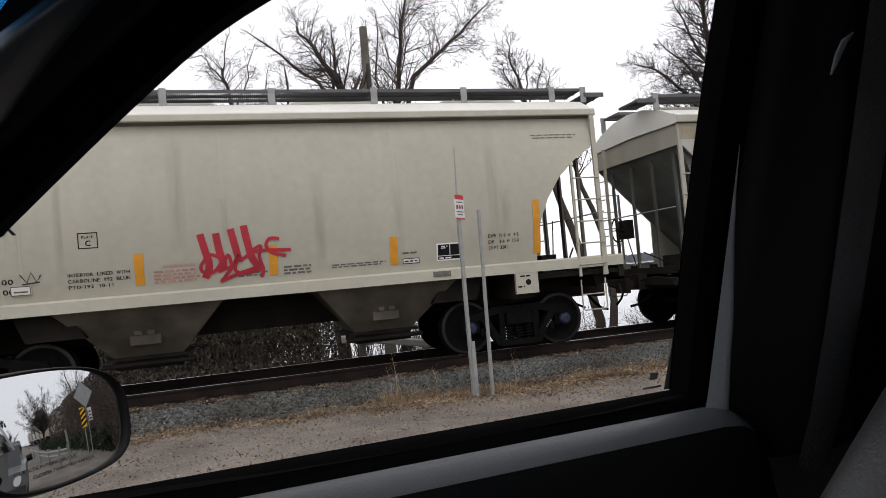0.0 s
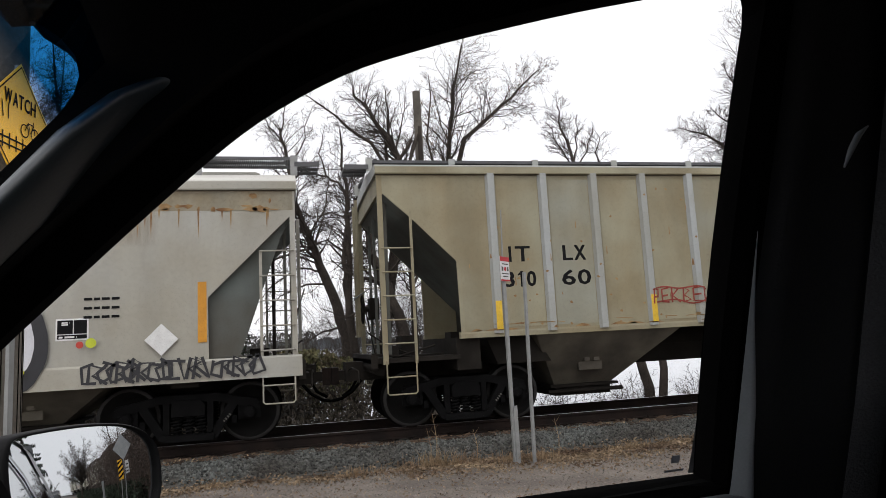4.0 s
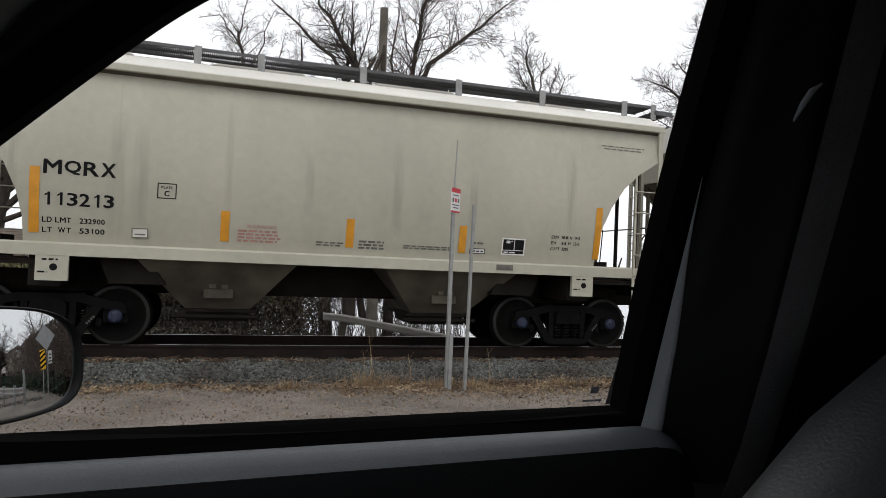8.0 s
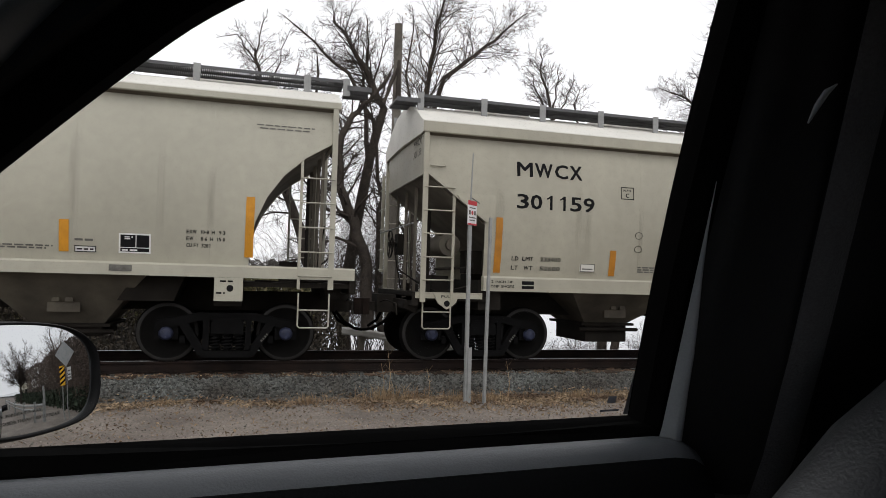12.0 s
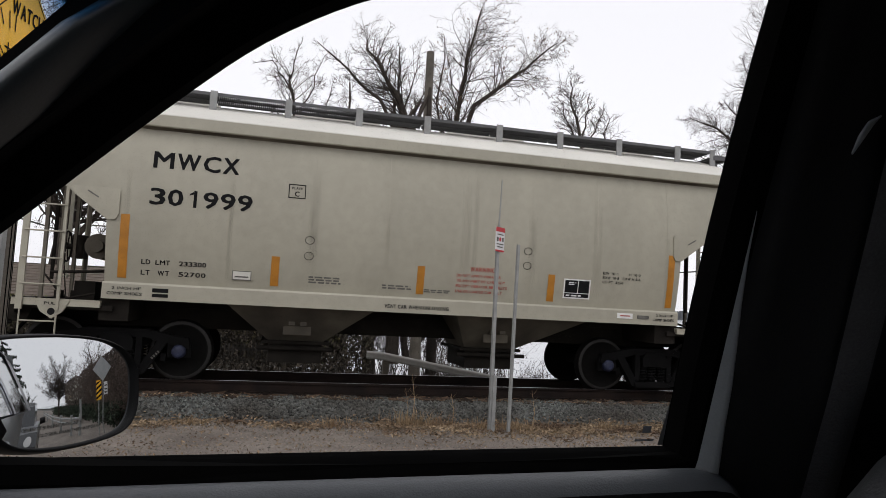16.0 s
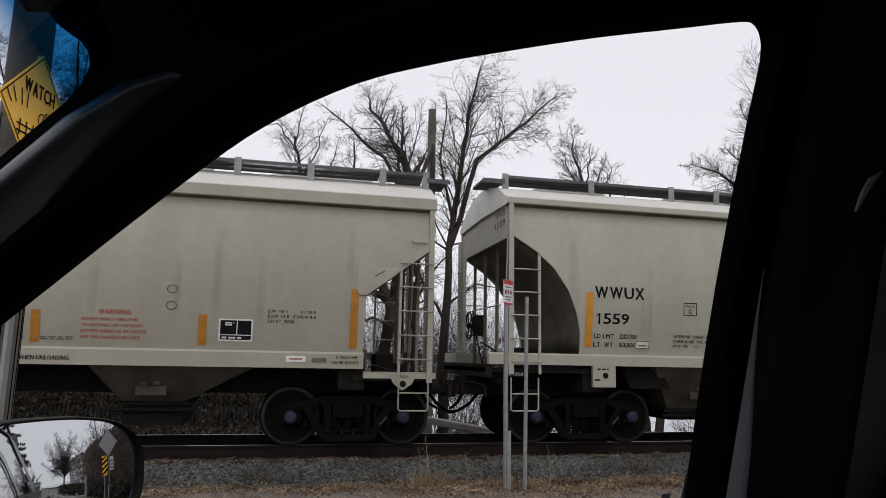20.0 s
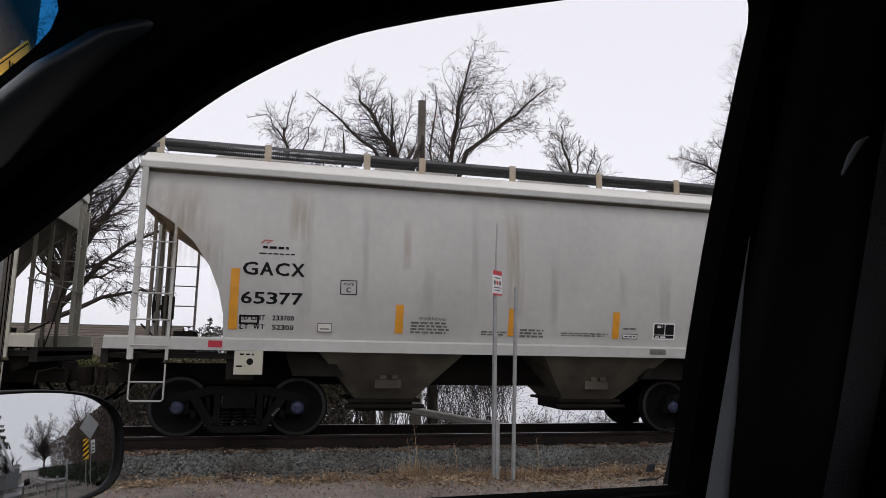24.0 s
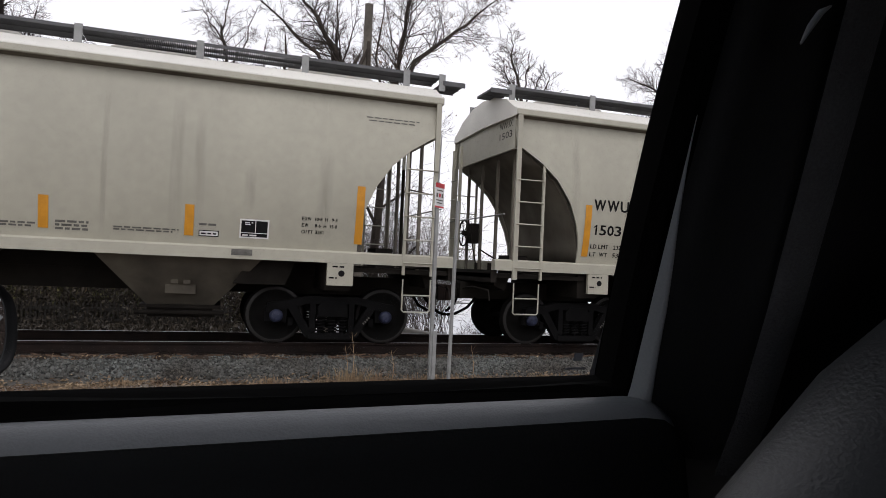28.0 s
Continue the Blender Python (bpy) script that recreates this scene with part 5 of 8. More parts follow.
    spray_tag(car, SPRAY_BLACK, "thin black sprayed loops", [bowed(q) for q in [[(-4.06, 1.81), (-3.85, 1.82), (-3.67, 1.66), (-3.73, 1.57), (-3.88, 1.64), (-3.87, 1.85), (-3.74, 1.89), (-3.62, 1.6), (-3.69, 1.45)], [(-3.62, 1.65), (-3.61, 1.87), (-3.54, 1.99), (-3.41, 2.0), (-3.35, 1.82), (-3.42, 1.57), (-3.55, 1.56), (-3.6, 1.76)], [(-3.91, 1.99), (-3.8, 1.84), (-4.06, 1.83)], [(-3.91, 1.57), (-3.66, 1.49), (-3.74, 1.33), (-3.84, 1.53)]]], 0.03)
    m = Mesh()
    d = 0.23
    m.prism([(3.45, 1.62 - d), (3.45 + d, 1.62), (3.45, 1.62 + d), (3.45 - d, 1.62)], -SIDE - 0.05, -SIDE - 0.03)
    part("placard_holder", m, WHITE_INK, car, "white diamond placard holder")


def ribbed_car():
    car = add_car(hopper_car("hopper_car", "weathered ribbed covered hopper wagon with faded paint and scribbled tags", 34.2, SPEC_RIB), 34.2)
    ribs = [-3.95 + 0.932 * k for k in range(10)]
    for x in ribs:
        m = Mesh()
        m.prism([(x - 0.085, -SIDE), (x - 0.055, -SIDE - 0.07), (x + 0.055, -SIDE - 0.07), (x + 0.085, -SIDE)], 1.46, 4.12, "z")
        part("side_rib", recalc(m, "side_rib"), CAR_BLUEGREY, car)
    for k, x in enumerate(ribs[:-1]):
        m = Mesh()
        m.box(x + 0.10, x + 0.832, -SIDE - 0.0045, -SIDE + 0.002, 1.55, 4.02)
        part("side_panel", m, CAR_OLD if k in (0, 2, 3, 6) else CAR_COOL, car)
    reflectors(car, [1.59, 4.36], [-4.0, -1.20], 1.52, 1.98, 1.98, YELLOW_ST, 0.105)
    reflectors(car, [2.52], [], 1.52, 1.98, 1.98, ORANGE, 0.105)
    consolidated_panel(car, 2.84, 3.27, 1.69, 1.98)
    m = Mesh()
    for i in range(3):
        bars_of_text(m, 2.80, 3.36, 2.50 - 0.12 * i, 2.56 - 0.12 * i, 1)
    write(m, "AAR", 3.92, 4.10, 2.07, 2.14, FACE)
    write(m, "TEST  WHEELS", 3.72, 4.30, 1.94, 2.01, FACE)
    tagged(part("stencilling", m, BLACK_INK, car), kind="stuff")
    m = Mesh()
    for a, b, x in (("IT", "310", -3.75), ("LX", "60", -2.75)):
        write(m, a, x, x + 0.45, 2.62, 2.88, FACE, 0.012)
        write(m, b, x - 0.05, x + 0.52, 2.2, 2.46, FACE, 0.012)
    tagged(part("stencilling", m, BLACK_INK, car, "black stencilled lettering"), kind="stuff")
    rnd = random.Random(5)
    tag = [[(-1.15, 1.82), (-1.13, 2.08), (-1.02, 2.06), (-1.03, 1.95), (-1.13, 1.93)], [(-0.82, 2.09), (-0.95, 2.06), (-0.95, 1.85), (-0.82, 1.84)], [(-0.95, 1.95), (-0.84, 1.96)],
           [(-0.76, 2.08), (-0.76, 1.83)], [(-0.62, 2.08), (-0.75, 1.95), (-0.60, 1.83)], [(-0.54, 1.83), (-0.53, 2.08), (-0.42, 2.03), (-0.52, 1.95), (-0.40, 1.87), (-0.54, 1.83)],
           [(-0.22, 2.09), (-0.34, 2.06), (-0.34, 1.85), (-0.2, 1.83)], [(-0.34, 1.95), (-0.23, 1.96)], [(-0.12, 2.09), (-0.12, 1.82)]]
    spray_tag(car, SPRAY_RUSTY, "thin red scribbled tag", tag, 0.03)
    spray_tag(car, SPRAY_RUSTY, "red scribble over the tag", [bowed([(-1.16, 2.06), (-0.9, 2.11), (-0.6, 2.07), (-0.3, 2.1), (-0.08, 2.04)]), bowed([(-1.1, 1.84), (-0.7, 1.88), (-0.35, 1.80), (-0.05, 1.9), (0.0, 1.98)])], 0.025)
    spray_tag(car, SPRAY_RUSTY, "red smear", [[(-0.09, 1.64), (0.2, 1.61), (0.46, 1.65), (0.15, 1.69), (0.4, 1.72), (0.0, 1.74)]], 0.055)
    spray_tag(car, SPRAY_BLACK, "small black arrow", [[(0.02, 1.78), (0.1, 1.9), (0.2, 2.0)], [(0.1, 1.99), (0.2, 2.0), (0.19, 1.9)]], 0.025)
    sus = [bowed(q) for q in ([(1.085, 1.66), (1.09, 1.50), (1.27, 1.46), (1.36, 1.54), (1.32, 1.66), (1.22, 1.76), (1.25, 1.87), (1.35, 1.91), (1.42, 1.83)],
                              [(1.515, 1.90), (1.48, 1.605), (1.55, 1.486), (1.67, 1.486), (1.74, 1.62), (1.755, 1.895)],
                              [(2.185, 1.74), (2.14, 1.86), (2.03, 1.90), (1.94, 1.81), (2.03, 1.674), (2.08, 1.554), (2.01, 1.455), (1.85, 1.48), (1.815, 1.60)])]
    spray_tag(car, SPRAY_PALE, "pale blue glow of a tag", sus, 0.22, FACE - 0.002)
    spray_tag(car, SPRAY_WHITE, "whitish outline of a tag", sus, 0.15, FACE - 0.006)
    spray_tag(car, SPRAY_GREY, "grey sprayed letters of a tag", sus, 0.105, FACE - 0.011)
    m = Mesh()
    rect(m, 3.80, 4.05, 1.60, 1.72, FACE)
    p = part("decal", m, WHITE_INK, car)
    m = Mesh()
    bars_of_text(m, 3.88, 4.03, 1.62, 1.70, 2, FACE - 0.003)
    flat(m, oval(3.845, 1.665, 0.025, n=12), FACE - 0.003)
    part("decal_marks", m, BLACK_INK, p)
    m = Mesh()
    for k in range(26):
        x, h = -4.45 + 8.9 * rnd.random(), rnd.uniform(0.015, 0.05)
        w = rnd.uniform(0.08, 0.4)
        flat(m, [(x, 1.505), (x + w * 0.5, 1.503), (x + w, 1.506), (x + w * 0.8, 1.506 + h * 0.6), (x + w * 0.45, 1.506 + h), (x + w * 0.2, 1.506 + h * 0.5)], FACE - 0.0015)
    for k in range(14):
        x, w = -4.3 + 8.3 * rnd.random(), rnd.uniform(0.15, 0.5)
        stroke(m, [(x, 1.60 + rnd.uniform(-0.01, 0.01)), (x + w / 2, 1.60 + rnd.uniform(-0.01, 0.01)), (x + w, 1.595)], 0.012, FACE - 0.0012)
    tagged(part("rust_patch", m, RUST, car, "rust along the bottom edge of the side"), kind="stuff")
    m = Mesh()
    m.box(4.75, 5.2, -SIDE - 0.02, -SIDE + 0.1, 1.10, 1.20)
    part("sill_step", m, YELLOW_ST, car, "yellow painted sill step")
    m = Mesh()
    for k in range(30):
        x, z = -4.4 + 8.8 * rnd.random(), 1.6 + 2.3 * rnd.random()
        h = rnd.uniform(0.04, 0.16)
        flat(m, [(x, z), (x + 0.02, z), (x + 0.014, z + h), (x + 0.004, z + h)], FACE)
    for k in range(60):
        x, z = -4.4 + 8.8 * rnd.random(), 1.55 + 2.4 * rnd.random() ** 1.5
        flat(m, [(x + rnd.uniform(0.01, 0.035) * math.cos(a), z + rnd.uniform(0.01, 0.03) * math.sin(a)) for a in (0.9 * j for j in range(7))], FACE - 0.001)
    tagged(part("rust_patch", m, RUST, car, "rust specks on the side"), kind="stuff")
    m = Mesh()
    m.box(3.95, 4.36, -SIDE - 0.04, -SIDE + 0.03, 1.08, 1.40)
    part("jacking_pad", m, CAR_OLD, car)
    for x, z0, z1, w in ((2.1, 1.5, 3.9, 0.5), (3.9, 1.5, 4.0, 0.6), (3.1, 2.6, 4.0, 0.5), (-0.7, 1.5, 3.6, 0.5), (0.3, 2.4, 4.0, 0.6), (-1.8, 1.6, 3.4, 0.5), (1.2, 2.9, 4.05, 0.5), (-3.4, 1.6, 3.8, 0.6)):
        stain(car, x - w / 2, x + w / 2, z0, z1, RUST_RUN, "rusty run-off stain")
    edges = [x + d for x in ribs for d in (-0.085, -0.055, 0.055, 0.085)]
    hug(car, lambda x, z: max(0, min(0.07, max((0.085 - abs(x - r)) / 0.03 * 0.07 for r in ribs))), (), edges)


red_tag_car()
iso_car()
ribbed_car()
add_car(round_car("hopper_car", "light grey covered hopper wagon with blue bearing caps", 47.27, "MQRX", "113213", "232900", "53100"), 47.27)
add_car(round_car("hopper_car", "light grey covered hopper wagon with curved end cut-outs", 60.13, "MQRX", "113245", "232900", "53100"), 60.13)
add_car(angle_car("hopper_car", "warm grey covered hopper wagon with straight sloped ends", 73.0, "MWCX", "301159", "233400", "52600"), 73.0)
add_car(angle_car("hopper_car", "warm grey covered hopper wagon with red warning stencil", 85.88, "MWCX", "301999", "233300", "52700"), 85.88)
add_car(angle_car("hopper_car", "warm grey covered hopper wagon with welded side seams", 98.75, "MWCX", "301187", "233500", "52500"), 98.75)
add_car(round_car("hopper_car", "light grey covered hopper wagon with lined interior stencil", 111.49, "WWUX", "1559", "232700", "53300", lined="PTD-192    11-11", plate=-2.56, number_w=0.66), 111.49)
seed_car = add_car(round_car("hopper_car", "pale grey covered hopper wagon with rusty stains", 124.50, "GACX", "65377", "233700", "52300", SPEC_PALE, lay=False, warn_ink=GREY_INK), 124.50)
add_car(round_car("hopper_car", "light grey covered hopper wagon with a pale band", 137.38, "WWUX", "1514", "232600", "53400", lined="PTD-192  10-11", plate=-2.67, number_w=0.62), 137.38)
add_car(round_car("hopper_car", "light grey covered hopper wagon with grimy trucks", 150.25, "WWUX", "1503", "232800", "53400", lined="PTD-192  10-11", plate=-2.67, number_w=0.62), 150.25)

# the pale car's stains, company mark and red tag
_m = Mesh()
write(_m, '2" TREAD COND SHOE', 4.66, 5.24, 1.385, 1.43, -SIDE - 0.062)
part("shoe_lettering", _m, BLACK_INK, seed_car)
_m = Mesh()
_m.box(4.47, 4.61, -SIDE - 0.062, -SIDE - 0.056, 1.36, 1.45)
part("shoe_tag", _m, SPRAY_SCARLET, seed_car, "small red tag on the side sill")
for x, z0, z1, w in ((-1.72, 2.6, 3.5, 0.16), (0.1, 1.9, 3.8, 0.34), (-3.4, 3.0, 3.85, 0.4), (-5.2, 2.9, 3.88, 0.5), (3.9, 2.9, 3.85, 0.3)):
    stain(seed_car, x - w / 2, x + w / 2, z0, z1, OCHRE_RUN, "ochre run-off stain")
_m = Mesh()
stroke(_m, [(-3.98, 2.95), (-3.92, 3.0), (-3.8, 3.0), (-3.9, 2.95)], 0.02, FACE)
part("company_mark", _m, RED_INK, seed_car)
stain(seed_car, -5.7, -4.7, 2.9, 3.9, RUST_RUN, "rusty corner stain")
stain(seed_car, -5.4, -4.5, 2.5, 3.3, RUST_RUN, "rusty corner stain")
_m = Mesh()
bars_of_text(_m, -3.95, -3.5, 2.86, 2.92, 1)
bars_of_text(_m, -4.0, -3.45, 2.78, 2.81, 1)
tagged(part("company_mark", _m, BLACK_INK, seed_car), kind="stuff")
_m = Mesh()
rect(_m, -4.65, -4.45, 1.37, 1.47, -SIDE - 0.055)
part("tag", _m, SPRAY_RED, seed_car)
_m = Mesh()
frame_lines(_m, -4.24, -3.95, 1.72, 1.86, 0.03, FACE - 0.004)
part("patch_mark", _m, BLACK_INK, seed_car)
hug(seed_car, bulge_of(SPEC_PALE), [k * STEP for k in range(9, 26)])


# ---- the vehicle that the camera sits in ----
LEAN = 0.401         # how far the side glass leans in, per metre of height
vehicle = tagged(new("vehicle"), "parked vehicle seen from inside, dark trim, side window and door mirror", "vehicle")
vehicle.matrix_basis = pose(0.531, -11.317, 1.198, 0, 0, 4.856)


def on_side(x, w, off=0.0):
    """A point of the leaning side: x back from the window's rear lower corner, w above the sill, off outward."""
    return (x, -LEAN * w + off, w)


REAR_EDGE = [(-0.0025 - 0.138 * w + 0.129 * w * w, w) for w in (0.0, 0.1, 0.2, 0.3, 0.4, 0.5, 0.55)]
TOP_EDGE = bowed([(-0.043, 0.566), (-0.050, 0.577), (-0.064, 0.583), (-0.09, 0.579), (-0.15, 0.5647), (-0.25, 0.5411), (-0.34, 0.5169), (-0.42, 0.4935), (-0.50, 0.4645), (-0.58, 0.4187), (-0.65, 0.3619), (-0.75, 0.2712), (-0.85, 0.177), (-0.985, 0.036), (-1.01, 0.017)])
SILL_EDGE = [(x, 0.0004 + 0.0284 * x + 0.0443 * x * x) for x in (-0.85, -0.7, -0.55, -0.4, -0.25, -0.12, -0.05)]
OPENING = REAR_EDGE + TOP_EDGE + SILL_EDGE


def ring_out(points, d):
    out = []
    n = len(points)
    for i, (x, z) in enumerate(points):
        (ax, az), (bx, bz) = points[i - 1], points[(i + 1) % n]
        k = math.hypot(bx - ax, bz - az)
        out.append((x + d * (bz - az) / k, z - d * (bx - ax) / k))
    return out


m = Mesh()
n_o = len(OPENING)
loops = [[on_side(x, z, off) for x, z in ring_out(OPENING, d)] for d, off in ((0.0, 0.012), (0.0, -0.022), (0.018, -0.034), (0.06, -0.03), (0.07, 0.03), (0.005, 0.02))]
m.add([p for l in loops for p in l], [(j * n_o + i, j * n_o + (i + 1) % n_o, (j + 1) * n_o + (i + 1) % n_o, (j + 1) * n_o + i) for j in range(5) for i in range(n_o)])
part("window_seal", m, RUBBER, vehicle, "black rubber window surround")

m = Mesh()
m.add([on_side(x, z) for x, z in OPENING], [tuple(range(n_o))])
pane = part("window_pane", m, WINDOW_PANE, vehicle, "clear side window")
pane.visible_shadow = False
m = Mesh()
m.add([on_side(-0.056 + a, 0.018 + b, -0.003) for a, b in ((0, 0.009), (0.013, 0.009), (0.013, 0.019), (0, 0.019))], [(0, 1, 2, 3)])
m.add([on_side(-0.064 + a, 0.018 + b, -0.003) for a, b in ((0, -0.003), (0.03, -0.003), (0.03, 0.0), (0, 0.0))], [(0, 1, 2, 3)])
part("window_decal", m, SPRAY_GREY, vehicle, "small dark etched mark on the pane")

# door: rubber strip, padded ledge and inner face
prof = [(0.012, 0.004), (-0.02, -0.004), (-0.03, -0.02)]
m = Mesh()
m.sheet([[(x, v, w) for v, w in prof] for x in (-1.4, -0.7, 0.02)])
part("window_strip", m, RUBBER, vehicle)
prof = [(-0.028, -0.03), (-0.033, -0.019), (-0.043, -0.013), (-0.055, -0.0125), (-0.066, -0.016), (-0.076, -0.022), (-0.084, -0.031), (-0.090, -0.042), (-0.094, -0.056), (-0.097, -0.075), (-0.104, -0.11), (-0.109, -0.15), (-0.115, -0.30), (-0.15, -0.62)]
ends = ((-1.4, 0.0), (-1.0, 0.0), (-0.5, 0.0), (-0.1, 0.0), (0.0, 0.0), (0.03, -0.004), (0.047, -0.014), (0.056, -0.03), (0.058, -0.06))
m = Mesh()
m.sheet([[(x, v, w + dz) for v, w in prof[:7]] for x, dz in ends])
door = part("door_trim", m, TRIM_GREY, vehicle, "padded door top, its lit part painted grey")
# black from here down: the fading light below the ledge, put into colour
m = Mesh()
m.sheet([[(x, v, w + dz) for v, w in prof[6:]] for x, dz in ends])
part("door_lining", m, TRIM_BLACK, vehicle, "lower door lining, its shade painted black")
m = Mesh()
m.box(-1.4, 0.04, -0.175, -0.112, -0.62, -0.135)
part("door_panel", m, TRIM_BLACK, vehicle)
for k in range(2):
    m = Mesh()
    m.tube([(-1.3, -0.178, -0.135 - 0.012 * k), (-0.02, -0.178, -0.132 - 0.012 * k)], 0.003, 5)
    part("panel_seam", m, TRIM_GREY, door)

# front pillar, roof rail and the plate between them
EDGE = [(-1.22, -0.09), (-0.79, 0.341), (-0.735, 0.396), (-0.724, 0.410), (-0.719, 0.424), (-0.721, 0.438), (-0.731, 0.450), (-0.748, 0.460), (-0.80, 0.52), (-0.80, 0.66), (0.75, 0.66), (0.75, 0.56)]
inner = ring_out(OPENING, 0.03)
plate = EDGE + [(0.2, 0.62), (0.02, 0.61)] + inner[len(REAR_EDGE) + 12:len(REAR_EDGE) + len(TOP_EDGE)] + [(-1.16, -0.09)]
# plate blackened for the part of the pillar that the light misses
m = Mesh()
k = len(plate)
m.add([on_side(x, z, off) for off in (-0.036, -0.066) for x, z in plate], [tuple(range(k)), tuple(range(2 * k - 1, k - 1, -1))] + [(i, (i + 1) % k, k + (i + 1) % k, k + i) for i in range(k)])
part("pillar_trim", recalc(m, "pillar_trim"), TRIM_BLACK, vehicle, "front pillar and roof rail trim, its shade painted black")
# bulging strip in lighter grey: the pillar's windshield highlight as colour and shape
m = Mesh()
stations = np.array(((-1.22, -0.09, -1.10, -0.09, 1), (-1.05, 0.08, -0.93, 0.07, 1), (-0.92, 0.21, -0.81, 0.19, 1), (-0.79, 0.335, -0.70, 0.285, 0.85),
                     (-0.74, 0.385, -0.645, 0.338, 0.6), (-0.70, 0.415, -0.60, 0.375, 0.3), (-0.66, 0.432, -0.565, 0.402, 0.0)))
rows = []
for i in range(37):
    ex, ez, ox, oz, fade = (np.interp(i / 6, range(7), stations[:, j]) for j in range(5))
    rows.append([on_side(ex + (ox - ex) * u, ez + (oz - ez) * u, -0.064 - 0.05 * fade * math.sin(math.pi * k / 23)) for k, u in enumerate(0.02 + 0.46 * (0.35 + 0.65 * fade) * j / 23 for j in range(24))])
m.sheet(rows)
part("pillar_cover", m, PILLAR_HIGHLIGHT, vehicle, "front pillar face, windshield highlight painted as lighter grey")

# roof, header and the closed sides of the cabin
m = Mesh()
m.sheet([[(x, v, 0.64 + 0.05 * math.sin((v + 1.6) / 1.5 * math.pi)) for v in (-0.28, -0.6, -1.0, -1.4, -1.72)] for x in (-0.74, 0.0, 0.8, 2.4)])
part("headliner", m, TRIM_BLACK, vehicle)
m = Mesh()
m.prism([(-0.82, 0.52), (-0.765, 0.458), (-0.74, 0.462), (-0.66, 0.56), (-0.66, 0.66), (-0.80, 0.66)], -1.75, -0.24)
part("windshield_header", recalc(m, "windshield_header"), TRIM_BLACK, vehicle)
m = Mesh()
m.box(-1.6, 2.4, -1.75, -0.14, -0.72, -0.66)
part("cabin_floor", m, TRIM_BLACK, vehicle)
m = Mesh()
m.box(1.3, 1.36, -1.75, -0.14, -0.66, 0.70)
part("cabin_rear", m, TRIM_BLACK, vehicle)
m = Mesh()
m.box(-1.4, 1.3, -1.79, -1.75, -0.66, 0.0)
m.box(0.2, 1.3, -1.79, -1.75, 0.001, 0.70)
part("far_door", m, TRIM_BLACK, vehicle)
m = Mesh()
m.box(-1.62, -1.1, -1.7, -0.1, -0.66, -0.02)
part("dashboard", m, TRIM_BLACK, vehicle)
m = Mesh()
ws = [[on_side(x, w, -0.05) for x, w in ((-1.30, -0.17), (-1.0, 0.128), (-0.85, 0.278), (-0.70, 0.435))]]
ws.append([(x, -1.6, w) for x, _, w in ws[0]])
m.sheet(ws)
shield = part("windshield", m, WINDSHIELD_PANE, vehicle, "windshield with a blue shade band")
shield.visible_shadow = False

# rear pillar with its trim, belt and guide
m = Mesh()
rows = []
for w in (-0.10, -0.05, 0.0, 0.10, 0.2, 0.3, 0.42, 0.54, 0.66):
    x = -0.03 * max(w, 0) / 0.5
    rows.append([(x + 0.018, -LEAN * w - 0.02, w), (x + 0.03, -LEAN * w - 0.055, w), (x + 0.05, -LEAN * w - 0.062, w), (x + 0.10, -LEAN * w - 0.06, w), (x + 0.12, -LEAN * w - 0.085, w), (x + 0.19, -LEAN * w - 0.10, w), (0.36 - 0.23 * w - 0.02, -LEAN * w - 0.09, w), (0.36 - 0.23 * w, -LEAN * w - 0.03, w)])
m.sheet(rows)
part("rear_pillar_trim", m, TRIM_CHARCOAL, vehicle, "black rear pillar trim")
m = Mesh()
m.sheet([[on_side(x, 0.29, 0.01), on_side(x, 0.285, -0.085), on_side(x, 0.1, -0.088), (x, -0.10, -0.05), (x, -0.12, -0.3), (x, -0.14, -0.62)] for x in (0.2, 0.7, 1.3)])
part("rear_door_trim", m, TRIM_BLACK, vehicle, "black rear door lining")
m = Mesh()
m.sheet([[on_side(x, 0.555, 0.0), on_side(x, 0.55, -0.07), on_side(x, 0.66, -0.03)] for x in (0.1, 0.7, 1.3)])
part("rear_rail_trim", m, TRIM_BLACK, vehicle)
# tapering grey strip: the soft highlight along the rear pillar's edge, painted
m = Mesh()
rows = []
for w, a in ((-0.060, 0.046), (-0.03, 0.042), (0.0, 0.036), (0.05, 0.030), (0.10, 0.026), (0.15, 0.019), (0.20, 0.011), (0.26, 0.004), (0.31, 0.001)):
    x = 0.006 - 0.045 * max(w, 0) / 0.5
    rows.append([(x + a * k / 6, -LEAN * w - 0.050 - 0.45 * a * math.sin(math.pi * k / 6) ** 1.3, w) for k in range(7)])
m.sheet(rows)
part("pillar_edge", m, HIGHLIGHT_GREY, vehicle, "curved edge of the rear pillar, its soft highlight painted grey")
m = Mesh()
rows = []
for i, w in enumerate((-0.12, -0.04, 0.1, 0.25, 0.4, 0.55)):
    x = 0.145 - 0.16 * max(w, 0)
    rows.append([(x, -LEAN * w - 0.10, w), (x + 0.022, -LEAN * w - 0.112, w), (x + 0.05, -LEAN * w - 0.108, w)])
m.sheet(rows)
part("seat_belt", m, BELT_WEB, vehicle, "dark seat belt webbing")
# belt guide shaped and coloured as a thin light streak
m = Mesh()
m.tube([(-0.004, -0.283, 0.358), (0.012, -0.28, 0.378), (0.030, -0.276, 0.396), (0.05, -0.272, 0.408)], [0.001, 0.0032, 0.0034, 0.001], 10)
part("belt_guide", m, HIGHLIGHT_GREY, vehicle, "belt guide on the rear pillar")

